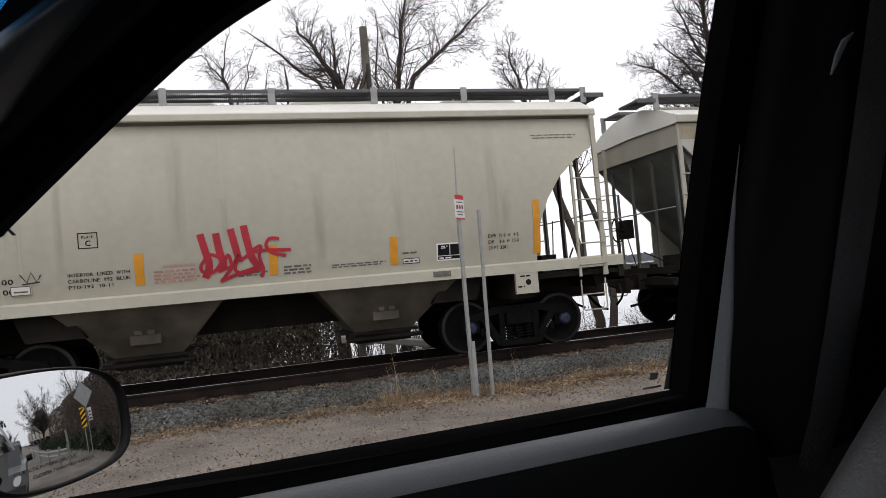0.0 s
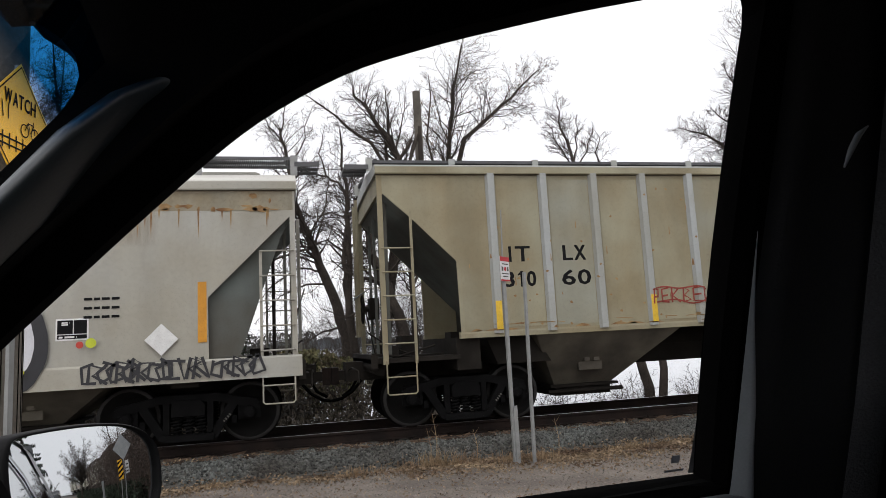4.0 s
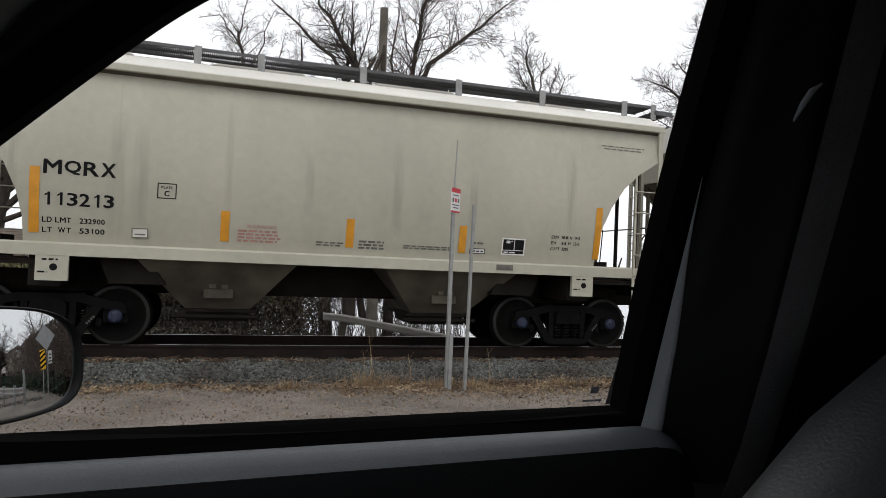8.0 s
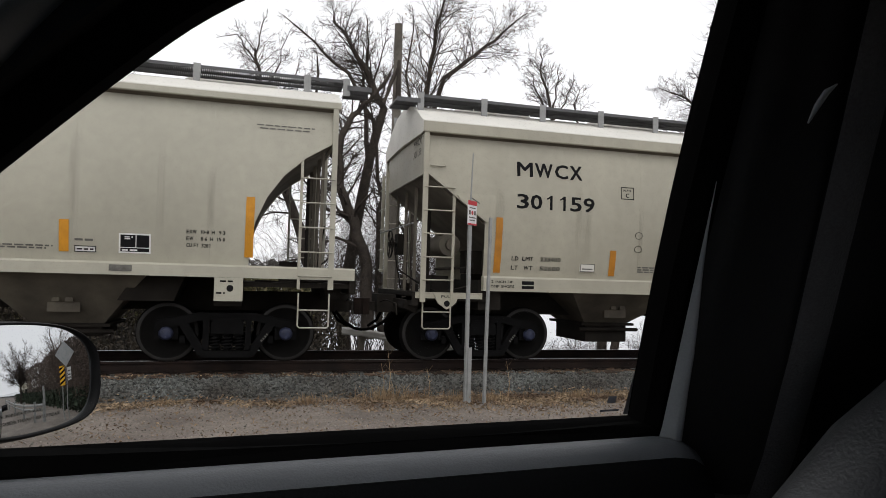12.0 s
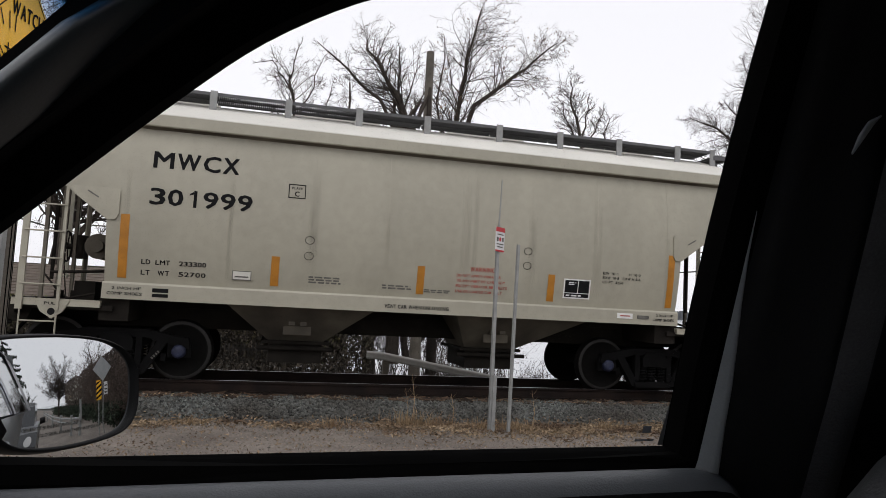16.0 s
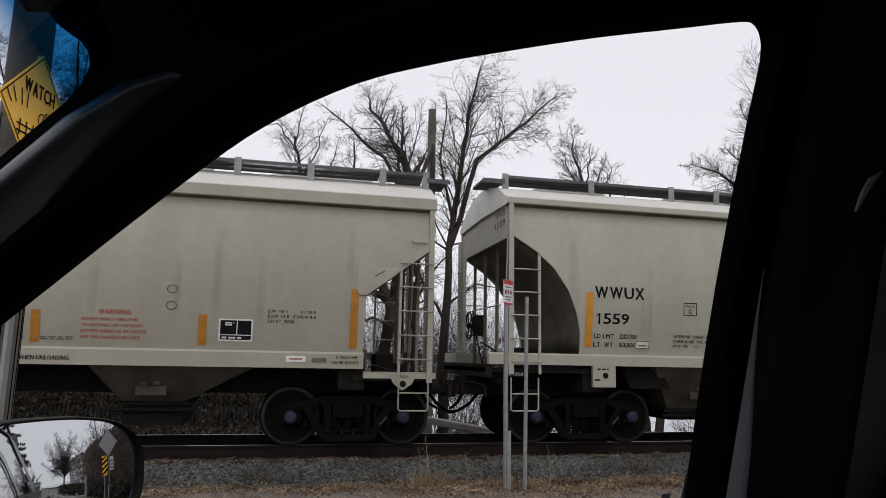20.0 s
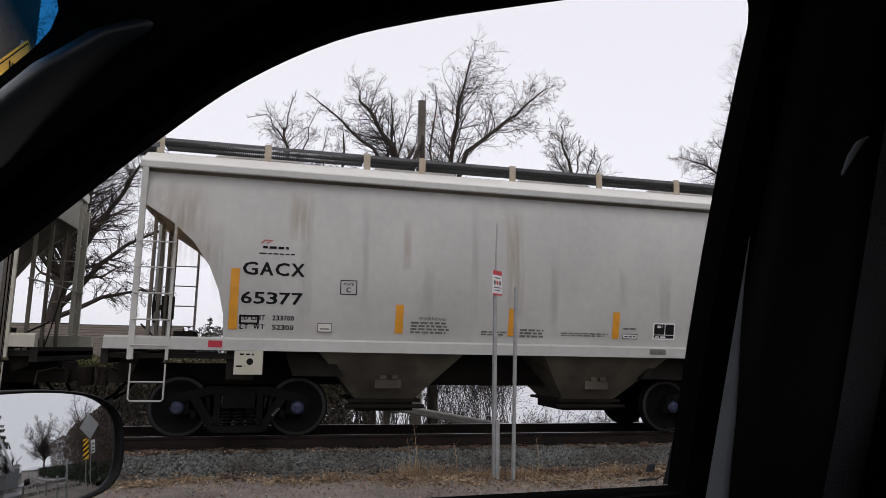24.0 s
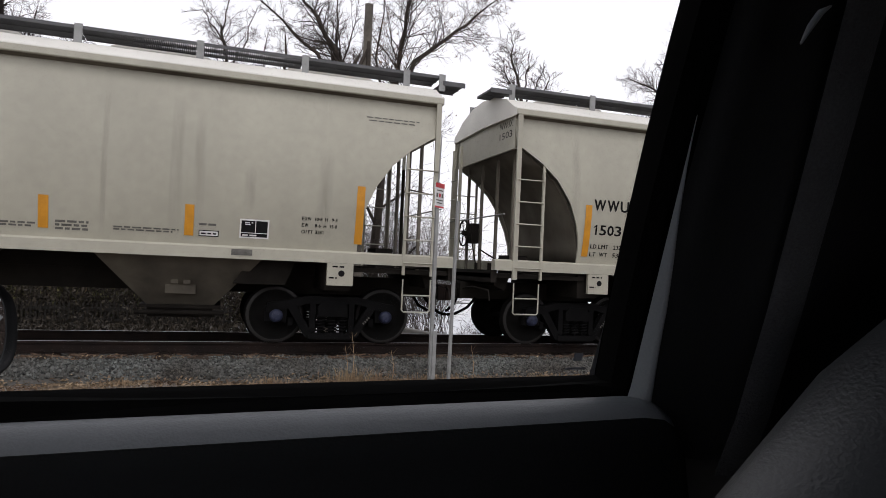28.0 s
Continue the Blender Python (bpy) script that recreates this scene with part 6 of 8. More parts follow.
# seat back with side bolster
m = Mesh()
path = [(-0.30, -0.42, -0.31), (-0.19, -0.41, -0.18), (-0.09, -0.40, -0.09), (0.03, -0.39, -0.012), (0.17, -0.38, 0.057), (0.33, -0.37, 0.125)]
m.tube(path, [0.09, 0.10, 0.105, 0.11, 0.11, 0.10], 24)
seat = part("seat_back", m, SEAT_HIDE, vehicle, "grey leather seat back")
m = Mesh()
m.tube([(p[0] + 0.05, p[1] - 0.16, p[2] - 0.07) for p in path], [0.10, 0.11, 0.12, 0.13, 0.13, 0.12], 24)
part("bolster", m, SEAT_HIDE, seat)
m = Mesh()
m.tube([(p[0] - 0.048, p[1] - 0.055, p[2] + 0.078) for p in path[1:]], 0.0022, 5)
part("seam", m, TRIM_BLACK, seat)
m = Mesh()
m.tube([(-0.015, -0.43, 0.058), (0.02, -0.47, 0.05), (0.065, -0.5, -0.015), (0.10, -0.51, -0.095)], 0.0022, 5)
part("seam", m, TRIM_BLACK, seat)

# outside of the vehicle, as the door mirror shows it
def out_side(x, w, off=0.0):
    return on_side(x, w, off - 0.01 * max(x - 0.3, 0))


m = Mesh()
m.sheet([[(x, 0.10 - 0.08 * max(x, 0), -0.75), (x, 0.12 - 0.08 * max(x, 0), -0.4), (x, 0.075 - 0.055 * max(x, 0), -0.05), (x, 0.03 - 0.03 * max(x, 0), -0.012)] for x in (-1.6, -0.8, 0, 0.8, 1.6, 2.4, 3.1)])
part("body_side", m, BODY_SILVER, vehicle, "silver painted body side")
m = Mesh()
for x0, x1 in ((0.005, 0.10), (1.05, 1.15), (2.55, 3.1)):
    m.add([out_side(x0, 0, 0.035), out_side(x1, 0, 0.035), out_side(x1, 0.6, 0.035), out_side(x0, 0.6, 0.035)], [(0, 1, 2, 3)])
m.sheet([[out_side(x, 0.615, 0.04), out_side(x, 0.65, 0.03), (x, -0.45, 0.72), (x, -0.95, 0.75), (x, -1.75, 0.68)] for x in (-0.78, 0.5, 1.8, 3.1)])
part("body_pillars", m, BODY_SILVER, vehicle, "silver roof and pillars")
m = Mesh()
m.add([out_side(0.10, 0.0, 0.02), out_side(1.05, 0, 0.02), out_side(1.05, 0.58, 0.02), out_side(0.10, 0.58, 0.02)], [(0, 1, 2, 3)])
rear = part("rear_window", m, REAR_PANE, vehicle, "dark tinted rear side window")
rear.visible_shadow = False
m = Mesh()
m.add([out_side(1.15, 0.0, 0.02), out_side(2.55, 0, 0.02), out_side(2.55, 0.58, 0.02), out_side(1.15, 0.58, 0.02)], [(0, 1, 2, 3)])
rear = part("quarter_window", m, REAR_PANE, vehicle, "dark tinted quarter window")
rear.visible_shadow = False
m = Mesh()
m.tube([(0.3, 0.06, -0.13), (0.36, 0.085, -0.125), (0.46, 0.07, -0.12), (0.52, 0.03, -0.115)], 0.01, 8)
part("door_handle", m, BODY_SILVER, vehicle)

# door mirror: housing, convex glass, bracket
GLASS_EDGE = [(-0.108, 0.056), (-0.09, 0.063), (0.004, 0.063), (0.07, 0.055), (0.106, 0.04), (0.126, 0.02), (0.132, -0.003), (0.131, -0.048), (0.118, -0.073), (0.086, -0.085), (0.008, -0.089), (-0.05, -0.083), (-0.08, -0.072), (-0.098, -0.053), (-0.108, -0.025), (-0.112, 0.02)]
def rounded(points, times=2):
    """Corner cutting."""
    for _ in range(times):
        n = len(points)
        points = [(points[i][0] * (0.75 if k == 0 else 0.25) + points[(i + 1) % n][0] * (0.25 if k == 0 else 0.75),
                   points[i][1] * (0.75 if k == 0 else 0.25) + points[(i + 1) % n][1] * (0.25 if k == 0 else 0.75)) for i in range(n) for k in (0, 1)]
    return points


GLASS_EDGE = rounded(GLASS_EDGE)
door_mirror = new("door_mirror")
door_mirror.parent = vehicle
door_mirror["label"] = "black door mirror with a convex glass"
nx, ny, nz = 0.7763, -0.6217, 0.118
nv = Vector((nx, ny, nz)).normalized()
hv = Vector((0, 0, 1)).cross(nv).normalized()
vv = nv.cross(hv)
door_mirror.matrix_basis = Matrix(((hv.x, vv.x, nv.x, -0.80), (hv.y, vv.y, nv.y, 0.286), (hv.z, vv.z, nv.z, 0.047), (0, 0, 0, 1)))
m = Mesh()
CURVE = 1.5
k = len(GLASS_EDGE)
rows = []
for s in (1.0, 0.8, 0.6, 0.4, 0.2, 0.02):
    rows.append([(a * s, b * s, -((a * s) ** 2 + (b * s) ** 2) / (2 * CURVE)) for a, b in GLASS_EDGE])
m.add([p for r in rows for p in r], [(j * k + i, j * k + (i + 1) % k, (j + 1) * k + (i + 1) % k, (j + 1) * k + i) for j in range(5) for i in range(k)] + [tuple(range(5 * k, 6 * k))], True)
part("mirror_glass", m, MIRROR, door_mirror, "convex silvered mirror glass")
m = Mesh()
loops = [[(a * s, b * s, z) for a, b in GLASS_EDGE] for s, z in ((0.99, -0.012), (1.005, -0.002), (1.03, 0.004), (1.07, -0.002), (1.10, -0.02), (1.09, -0.06), (0.9, -0.10), (0.5, -0.125), (0.05, -0.13))]
m.add([p for r in loops for p in r], [(j * k + (i + 1) % k, j * k + i, (j + 1) * k + i, (j + 1) * k + (i + 1) % k) for j in range(8) for i in range(k)], True)
part("mirror_housing", m, HOUSING, door_mirror)
m = Mesh()
write(m, "OBJECTS IN MIRROR ARE", -0.06, 0.035, -0.061, -0.0565, 0)
write(m, "CLOSER THAN THEY APPEAR", -0.035, 0.065, -0.071, -0.0665, 0)
m.v = [(a, z, 0.0015 - ((a) ** 2 + z ** 2) / (2 * CURVE)) for a, _, z in m.v]
part("mirror_lettering", m, GREY_INK, door_mirror)
m = Mesh()
m.tube([(-0.86, 0.03, -0.01), (-0.90, 0.10, -0.01), (-0.90, 0.20, 0.0), (-0.87, 0.30, 0.01)], [0.055, 0.045, 0.04, 0.04], 12)
part("mirror_bracket", m, HOUSING, vehicle)
m = Mesh()
m.add([on_side(x, w, off) for off in (-0.02, 0.03) for x, w in ((-1.06, -0.01), (-0.82, -0.01), (-0.80, 0.03), (-0.86, 0.175), (-0.9, 0.14))], [(0, 1, 2, 3, 4), (9, 8, 7, 6, 5)] + [(i, (i + 1) % 5, 5 + (i + 1) % 5, 5 + i) for i in range(5)])
part("mirror_sail", recalc(m, "mirror_sail"), RUBBER, vehicle)
# the rest of the body: bonnet, front, far side, tail and wheels
m = Mesh()
m.sheet([[(x, v * k, z + 0.03 * math.cos(v / 1.9 * math.pi + 1.57)) for v in (-1.82, -1.5, -0.95, -0.4, -0.02)] for x, z, k in ((-1.25, -0.02, 1.0), (-1.6, -0.05, 1.0), (-2.1, -0.09, 0.99), (-2.55, -0.15, 0.97), (-2.72, -0.24, 0.95))])
part("bonnet", m, BODY_SILVER, vehicle, "silver bonnet")
m = Mesh()
m.sheet([[(x, v, w) for v in (-1.74, -0.9, -0.06)] for x, w in ((-2.72, -0.24), (-2.78, -0.36), (-2.78, -0.7), (-2.68, -0.85))])
part("front_fascia", m, TRIM_BLACK, vehicle, "dark front fascia")
for v in (-1.55, -0.22):
    m = Mesh()
    m.tube([(-2.79, v, -0.40), (-2.74, v, -0.40)], 0.09, 14)
    part("headlight", m, SIGN_WHITE, vehicle)
for v, k in ((0.06, 1), (-1.86, -1)):
    m = Mesh()
    m.sheet([[(x, v, -0.05), (x, v + 0.04 * k, -0.4), (x, v + 0.02 * k, -0.8)] for x in (-2.7, -2.4)] if k > 0 else [[(x, v, -0.02), (x, v + 0.04 * k, -0.4), (x, v + 0.02 * k, -0.8)] for x in (-2.7, -1.6, 0.5, 2.0, 3.1)])
    part("wing", m, BODY_SILVER, vehicle)
m = Mesh()
m.sheet([[(3.1, v, w) for v in (-1.84, -0.9, -0.2)] for w in (-0.8, -0.3, 0.0, 0.3, 0.68)])
part("tailgate", m, BODY_SILVER, vehicle, "silver tailgate")
m = Mesh()
m.sheet([[(x, -1.80, 0.0), (x, -1.77, 0.35), (x, -1.72, 0.67)] for x in (1.3, 2.2, 3.1)])
part("far_quarter", m, BODY_SILVER, vehicle)
for x in (-1.95, 1.75):
    for y, k in ((-0.06, 1), (-1.76, -1)):
        m = Mesh()
        m.lathe([(0.0, 0.0), (0.20, 0.0), (0.22, 0.02 * k), (0.30, 0.03 * k), (0.34, 0.0), (0.35, -0.06 * k), (0.35, -0.18 * k), (0.0, -0.2 * k)], 24, (x, y, -1.125))
        part("wheel", m, RUBBER, vehicle)


# ---- ground, track and what stands beside it ----
def ground_height(x, y):
    """Road level near the vehicle, the verge, the track bed and the drop to the water."""
    right = np.interp(y, [-400, -6, -4.2, -3.0, -2.2, 3.2, 4.5, 6.5, 9.0, 11.5, 14], [-0.28, -0.28, -0.31, -0.38, -0.41, -0.5, -0.6, -0.8, -1.3, -1.9, -2.4])
    left = np.interp(y, [-400, -6, -4.2, -3, -2.2, 3.2, 6, 60], [-0.28, -0.28, -0.31, -0.38, -0.41, -0.5, -0.5, -0.6])
    k = min(max((x + 1.0) / 3.0, 0), 1)
    return float(left + (right - left) * k)


def build_ground():
    m = Mesh()
    xs = [-2500, -600, -150, -60, -30] + [-20 + 0.5 * k for k in range(112)] + [45, 70, 150, 600, 2500]
    ys = [-2500, -600, -150, -60, -30, -20, -15] + [-13 + 0.25 * k for k in range(112)] + [16, 20, 30, 60, 150, 600, 2500]
    m.sheet([[(x, y, ground_height(x, y) + (0.035 * noise.noise((x * 0.7, y * 0.9, 0)) + 0.015 * noise.noise((x * 3, y * 3, 4)) if -13 < y < 14 else 0)) for x in xs] for y in ys])
    me = m.data("ground")
    me.materials.append(GROUND)
    me.materials.append(FIELD)
    w = len(xs) - 1
    for i, p in enumerate(me.polygons):
        p.material_index = 1 if ys[i // w] > 1.9 else 0
    return tagged(part("ground", me, GROUND), "brown grey gravel road and verge", "ground", kind="structure")


build_ground()
m = Mesh()
m.add([(0.5, 9, -1.7), (2500, 9, -1.7), (2500, 2500, -1.7), (0.5, 2500, -1.7)], [(0, 1, 2, 3)])
m.add([(-2500, 60, -0.5), (0.4, 60, -0.5), (0.4, 2500, -0.5), (-2500, 2500, -0.5)], [(0, 1, 2, 3)])
WATER = material("lake_water", (0.22, 0.25, 0.28), 0.10, var=0.1, scale=0.3, fine=0.0, fine_scale=6, bump=0.03)
tagged(part("water", m, WATER), "pale calm lake beyond the embankment", "water", kind="structure")

m = Mesh()
bed = [(-2.2, -0.44), (-1.6, -0.255), (-1.42, -0.215), (1.5, -0.20), (2.0, -0.30), (3.2, -0.75)]
m.prism(bed + [(3.2, -1.2), (-2.2, -1.2)], -200, 300, "x")
BED = material("ballast_bed", (0.085, 0.082, 0.075), 0.9, tint=(0.05, 0.044, 0.036), scale=2.5, fine=0.3, fine_scale=28, bump=0.8)
bed_ob = tagged(part("ballast_bed", recalc(m, "ballast_bed"), BED), "grey crushed stone track bed", "track bed", kind="structure")

RAIL = [(-0.066, -0.178), (0.066, -0.178), (0.066, -0.166), (0.012, -0.150), (0.010, -0.045), (0.034, -0.036), (0.034, -0.006), (0.028, 0.0), (-0.028, 0.0), (-0.034, -0.006), (-0.034, -0.036), (-0.010, -0.045), (-0.012, -0.150), (-0.066, -0.166)]
for y in (-0.752, 0.752):
    m = Mesh()
    m.prism([(y + a, b) for a, b in RAIL], -200, 300, "x")
    rail = tagged(part("rail", recalc(m, "rail"), RAIL_SIDE), "rusty steel rail with a polished head", "rail", "rails of the track", "structure")
    m = Mesh()
    m.box(-200, 300, y - 0.024, y + 0.024, 0.0005, 0.002)
    part("rail_head", m, RAIL_TOP, rail)

# ties, slightly uneven
rnd = random.Random(21)
m = Mesh()
m.prism([(-0.115, -0.09), (0.115, -0.09), (0.118, 0.07), (0.105, 0.085), (-0.105, 0.085), (-0.118, 0.07)], -1.3, 1.3)
TIE_MESH = recalc(m, "tie")
m = Mesh()
m.box(-0.09, 0.09, -0.95, -0.58, 0.086, 0.10)
for sx in (-0.06, 0.06):
    m.box(sx - 0.012, sx + 0.012, -0.87, -0.84, 0.10, 0.125)
PLATE_MESH = m.data("tie_plate")
for k in range(46):
    x = -8.0 + 0.53 * k
    t = part("tie", TIE_MESH, TIE, bed_ob, at=pose(x + rnd.uniform(-0.02, 0.02), rnd.uniform(-0.06, 0.05), -0.272 + rnd.uniform(-0.012, 0.012), 0, 0, rnd.uniform(-1, 1)))
    part("tie_plate", PLATE_MESH, RAIL_SIDE, t)


def stones(name, count, area, sizes, mat, parent, height, seed):
    """Crushed stones as one heap of small angular solids."""
    r = random.Random(seed)
    m = Mesh()
    base = [(1, 0, 0), (-1, 0, 0), (0, 1, 0), (0, -1, 0), (0, 0, 1), (0, 0, -1)]
    faces = [(0, 2, 4), (2, 1, 4), (1, 3, 4), (3, 0, 4), (2, 0, 5), (1, 2, 5), (3, 1, 5), (0, 3, 5)]
    for _ in range(count):
        x, y = area(r)
        s = r.uniform(*sizes)
        turn = Euler((r.uniform(0, 3), r.uniform(0, 3), r.uniform(0, 3))).to_matrix()
        c = Vector((x, y, height(x, y) + s * 0.25))
        m.add([c + turn @ Vector((a * s * r.uniform(0.6, 1.15), b * s * r.uniform(0.5, 1.0), d * s * r.uniform(0.45, 0.8))) for a, b, d in base], faces)
    return tagged(part(name, m, mat, parent), kind="stuff")


def bed_height(x, y):
    return float(np.interp(y, [-2.5, -2.2, -1.6, -1.42, 1.5], [-0.42, -0.43, -0.255, -0.215, -0.20]))


def shoulder(r):
    x = r.uniform(-6.5, 15.5)
    edge = -2.02 + 0.12 * noise.noise((x * 0.8, 3.0, 0))
    return x, edge + (0.92 + 0.12 * r.random()) * r.random() ** 0.9


tagged(stones("ballast", 22000, shoulder, (0.016, 0.042), STONE, None, bed_height, 4), "loose blue-grey crushed stone on the shoulder", "ballast")
tagged(stones("track_ballast", 3500, lambda r: (r.uniform(-6, 15), r.choice((r.uniform(-1.3, -0.8), r.uniform(-0.7, 1.4)))), (0.018, 0.04), STONE, None, bed_height, 5), "dark dusty stone between the rails", "ballast")
PEBBLE = material("pebble", (0.25, 0.225, 0.195), 0.9, var=0.4, scale=3, fine=0.1, bump=0.1, island=0.55)
tagged(stones("gravel", 11000, lambda r: (r.uniform(-5, 12), -2.4 - 4.5 * r.random() ** 1.3), (0.005, 0.02), PEBBLE, None, lambda x, y: ground_height(x, y) + 0.035 * noise.noise((x * 0.7, y * 0.9, 0)) + 0.015 * noise.noise((x * 3, y * 3, 4)), 6), "small loose stones on the road", "gravel")


def litter(name, count, area, seed, mat, size=(0.025, 0.06), lift=0.02):
    """Curled dry leaves lying loose."""
    r = random.Random(seed)
    m = Mesh()
    for _ in range(count):
        x, y = area(r)
        z = max(ground_height(x, y), bed_height(x, y) if y > -2.2 else -9) + 0.035 * noise.noise((x * 0.7, y * 0.9, 0)) + lift * r.random() + 0.006
        s, w = r.uniform(*size), r.uniform(0.3, 0.6)
        turn = Euler((r.gauss(0, 0.5), r.gauss(0, 0.5), r.uniform(0, 6.3))).to_matrix()
        p = [(-s, 0, 0), (0, -s * w, s * 0.35), (s, 0, 0.1 * s), (0, s * w, s * 0.3)]
        c = Vector((x, y, z))
        m.add([c + turn @ Vector(q) for q in p], [(0, 1, 2), (0, 2, 3)])
    return tagged(part(name, m, mat), "brown curled dry leaves along the verge", "leaf litter", kind="stuff")


def verge(r):
    x = r.uniform(-5, 13)
    while r.random() > (1.0 if 1.5 < x < 9 else 0.3) * (0.7 + 0.6 * noise.noise((x * 1.1, 5, 0))):
        x = r.uniform(-5, 13)
    thick = 0.32 + 0.3 * noise.noise((x * 0.6, 9, 0)) + (0.2 if 1.5 < x < 9 else 0)
    return x, -2.12 + r.gauss(0, 0.12) - abs(r.gauss(0, 1)) * max(thick, 0.12)


litter("leaf_litter", 13000, verge, 31, LEAF_LITTER, (0.014, 0.045))
litter("fallen_leaves", 1500, lambda r: (r.uniform(-5, 13), -1.15 + r.gauss(0, 0.1)), 33, LEAF_LITTER, (0.012, 0.035), 0.04)
litter("scattered_leaves", 7000, lambda r: (r.uniform(-5, 12), -2.3 - 4.6 * r.random() ** 1.4), 32, LEAF_LITTER, (0.008, 0.03))


def tuft(name, x, y, count, height, seed, label):
    r = random.Random(seed)
    m = Mesh()
    for _ in range(count):
        a, d = r.uniform(0, 6.3), abs(r.gauss(0, 0.16))
        h = height * r.uniform(0.35, 1.0)
        lean = r.uniform(0.05, 0.6)
        b = Vector((x + d * math.cos(a) * 1.6, y + d * math.sin(a) * 0.6, ground_height(x, y) - 0.01))
        way = Vector((math.cos(a + r.gauss(0, 1)), math.sin(a), 0)) * lean * h
        w = Vector((math.sin(a), -math.cos(a), 0)) * 0.004
        m.add([b - w, b + w, b + way * 0.4 + Vector((0, 0, h * 0.6)) + w * 0.8, b + way * 0.4 + Vector((0, 0, h * 0.6)) - w * 0.8, b + way + Vector((0, 0, h * 0.9))], [(0, 1, 2, 3), (3, 2, 4)])
    return tagged(part(name, m, GRASS_DRY), label, "grass", "dry grass tufts", "stuff")


for i, (x, y, c, h) in enumerate(((2.0, -2.35, 180, 0.34), (2.35, -2.45, 120, 0.28), (3.0, -2.65, 110, 0.25), (3.5, -2.7, 120, 0.22), (5.0, -2.5, 120, 0.2), (6.3, -2.4, 120, 0.2), (-1.0, -2.4, 80, 0.16), (0.9, -2.4, 90, 0.18), (7.8, -2.3, 100, 0.2), (4.3, -1.2, 80, 0.15), (6.0, -1.15, 90, 0.16))):
    tuft("grass_tuft", x, y, c, h, 50 + i, "dry tan grass tuft beside the track")
for i, (x, y, h) in enumerate(((2.05, -2.3, 0.75), (3.75, -2.75, 0.6), (2.6, -2.5, 0.5), (1.95, -2.35, 0.55))):
    m = Mesh()
    z = ground_height(x, y)
    m.tube([(x, y, z), (x + 0.02, y, z + h * 0.5), (x - 0.03, y + 0.01, z + h)], [0.006, 0.005, 0.002], 5)
    for k in range(5):
        q = h * (0.5 + 0.1 * k)
        m.tube([(x, y, z + q), (x + 0.06 * (-1) ** k, y, z + q + 0.08)], [0.003, 0.001], 4)
    tagged(part("weed_stalk", m, GRASS_DRY), "thin dry weed stalk", "weed", "weed stalks")

DEBRIS = material("wood_debris", (0.15, 0.095, 0.058), 0.95, tint=(0.07, 0.043, 0.028), scale=6, fine=0.2, bump=0.3, rand=0.3)
for k in range(190):
    m = Mesh()
    w, l2 = rnd.uniform(0.012, 0.035), rnd.uniform(0.05, 0.18)
    m.prism([(-l2, -w), (l2 * 0.8, -w * 0.7), (l2, w * 0.2), (l2 * 0.3, w), (-l2 * 0.9, w * 0.8)], 0.0, rnd.uniform(0.012, 0.03), "z")
    dx, dy = rnd.uniform(-5, 13), rnd.choice((-0.92, -1.0, -1.15)) + rnd.gauss(0, 0.07)
    chip = part("wood_chip", m, DEBRIS, None, at=pose(dx, dy, bed_height(dx, dy) + 0.012, rnd.uniform(-12, 12), rnd.uniform(-12, 12), rnd.uniform(-40, 40)))
    tagged(chip, "splintered brown wood chip on the ballast", "wood chip", "wood chips by the rail")

# ---- posts and signs ----
post = tagged(new("sign_post"), "galvanised sign post with a small red and white notice", "sign post")
post.matrix_basis = pose(3.08, -2.80, -0.36)
m = Mesh()
m.prism([(-0.032, 0.02), (-0.022, -0.02), (0.022, -0.02), (0.032, 0.02), (0.024, 0.022), (0.016, -0.01), (-0.016, -0.01), (-0.024, 0.022)], -0.3, 2.92, "z")
part("post", recalc(m, "post"), GALV, post)
m = Mesh()
m.prism([(-0.036, 0.026), (-0.026, -0.026), (0.026, -0.026), (0.036, 0.026), (0.028, 0.03), (0.018, -0.014), (-0.018, -0.014), (-0.028, 0.03)], -0.3, 0.78, "z")
part("sleeve", recalc(m, "sleeve"), GALV, post, at=pose(0.035, -0.02, 0))
m = Mesh()
m.tube([(0, 0, 2.90), (0.02, 0, 3.61)], [0.012, 0.008], 6)
part("marker_rod", m, GALV, post)
m = Mesh()
m.box(-0.13, 0.13, -0.004, 0.0, 2.55, 2.905)
plate_ob = part("notice", m, SIGN_WHITE, post, "white notice with red bands", at=pose(0.012, -0.035, 0, 0, 0, 42))
m = Mesh()
rect(m, -0.13, 0.13, 2.84, 2.905, -0.007)
rect(m, -0.13, 0.13, 2.55, 2.575, -0.007)
flat(m, oval(0, 2.73, 0.032, n=16), -0.007)
part("notice_band", m, SIGN_RED, plate_ob)
m = Mesh()
for z, w in ((2.80, 0.09), (2.66, 0.10), (2.62, 0.08)):
    rect(m, -w, w, z - 0.008, z + 0.008, -0.007)
for s in (-1, 1):
    rect(m, s * 0.075 - 0.025, s * 0.075 + 0.025, 2.70, 2.76, -0.007)
part("notice_lines", m, GREY_INK, plate_ob)
m = Mesh()
for z in (2.60, 2.86):
    m.tube([(0, -0.03, z), (0, -0.012, z)], 0.008, 6)
part("bolt", m, GALV, post)
second = tagged(new("marker_post"), "bare thin galvanised post", "post")
second.matrix_basis = pose(3.335, -2.88, -0.40, 0, 0.8, 12)
m = Mesh()
m.prism([(-0.026, 0.016), (-0.018, -0.016), (0.018, -0.016), (0.026, 0.016), (0.018, 0.018), (0.012, -0.008), (-0.012, -0.008), (-0.018, 0.018)], -0.3, 2.71, "z")
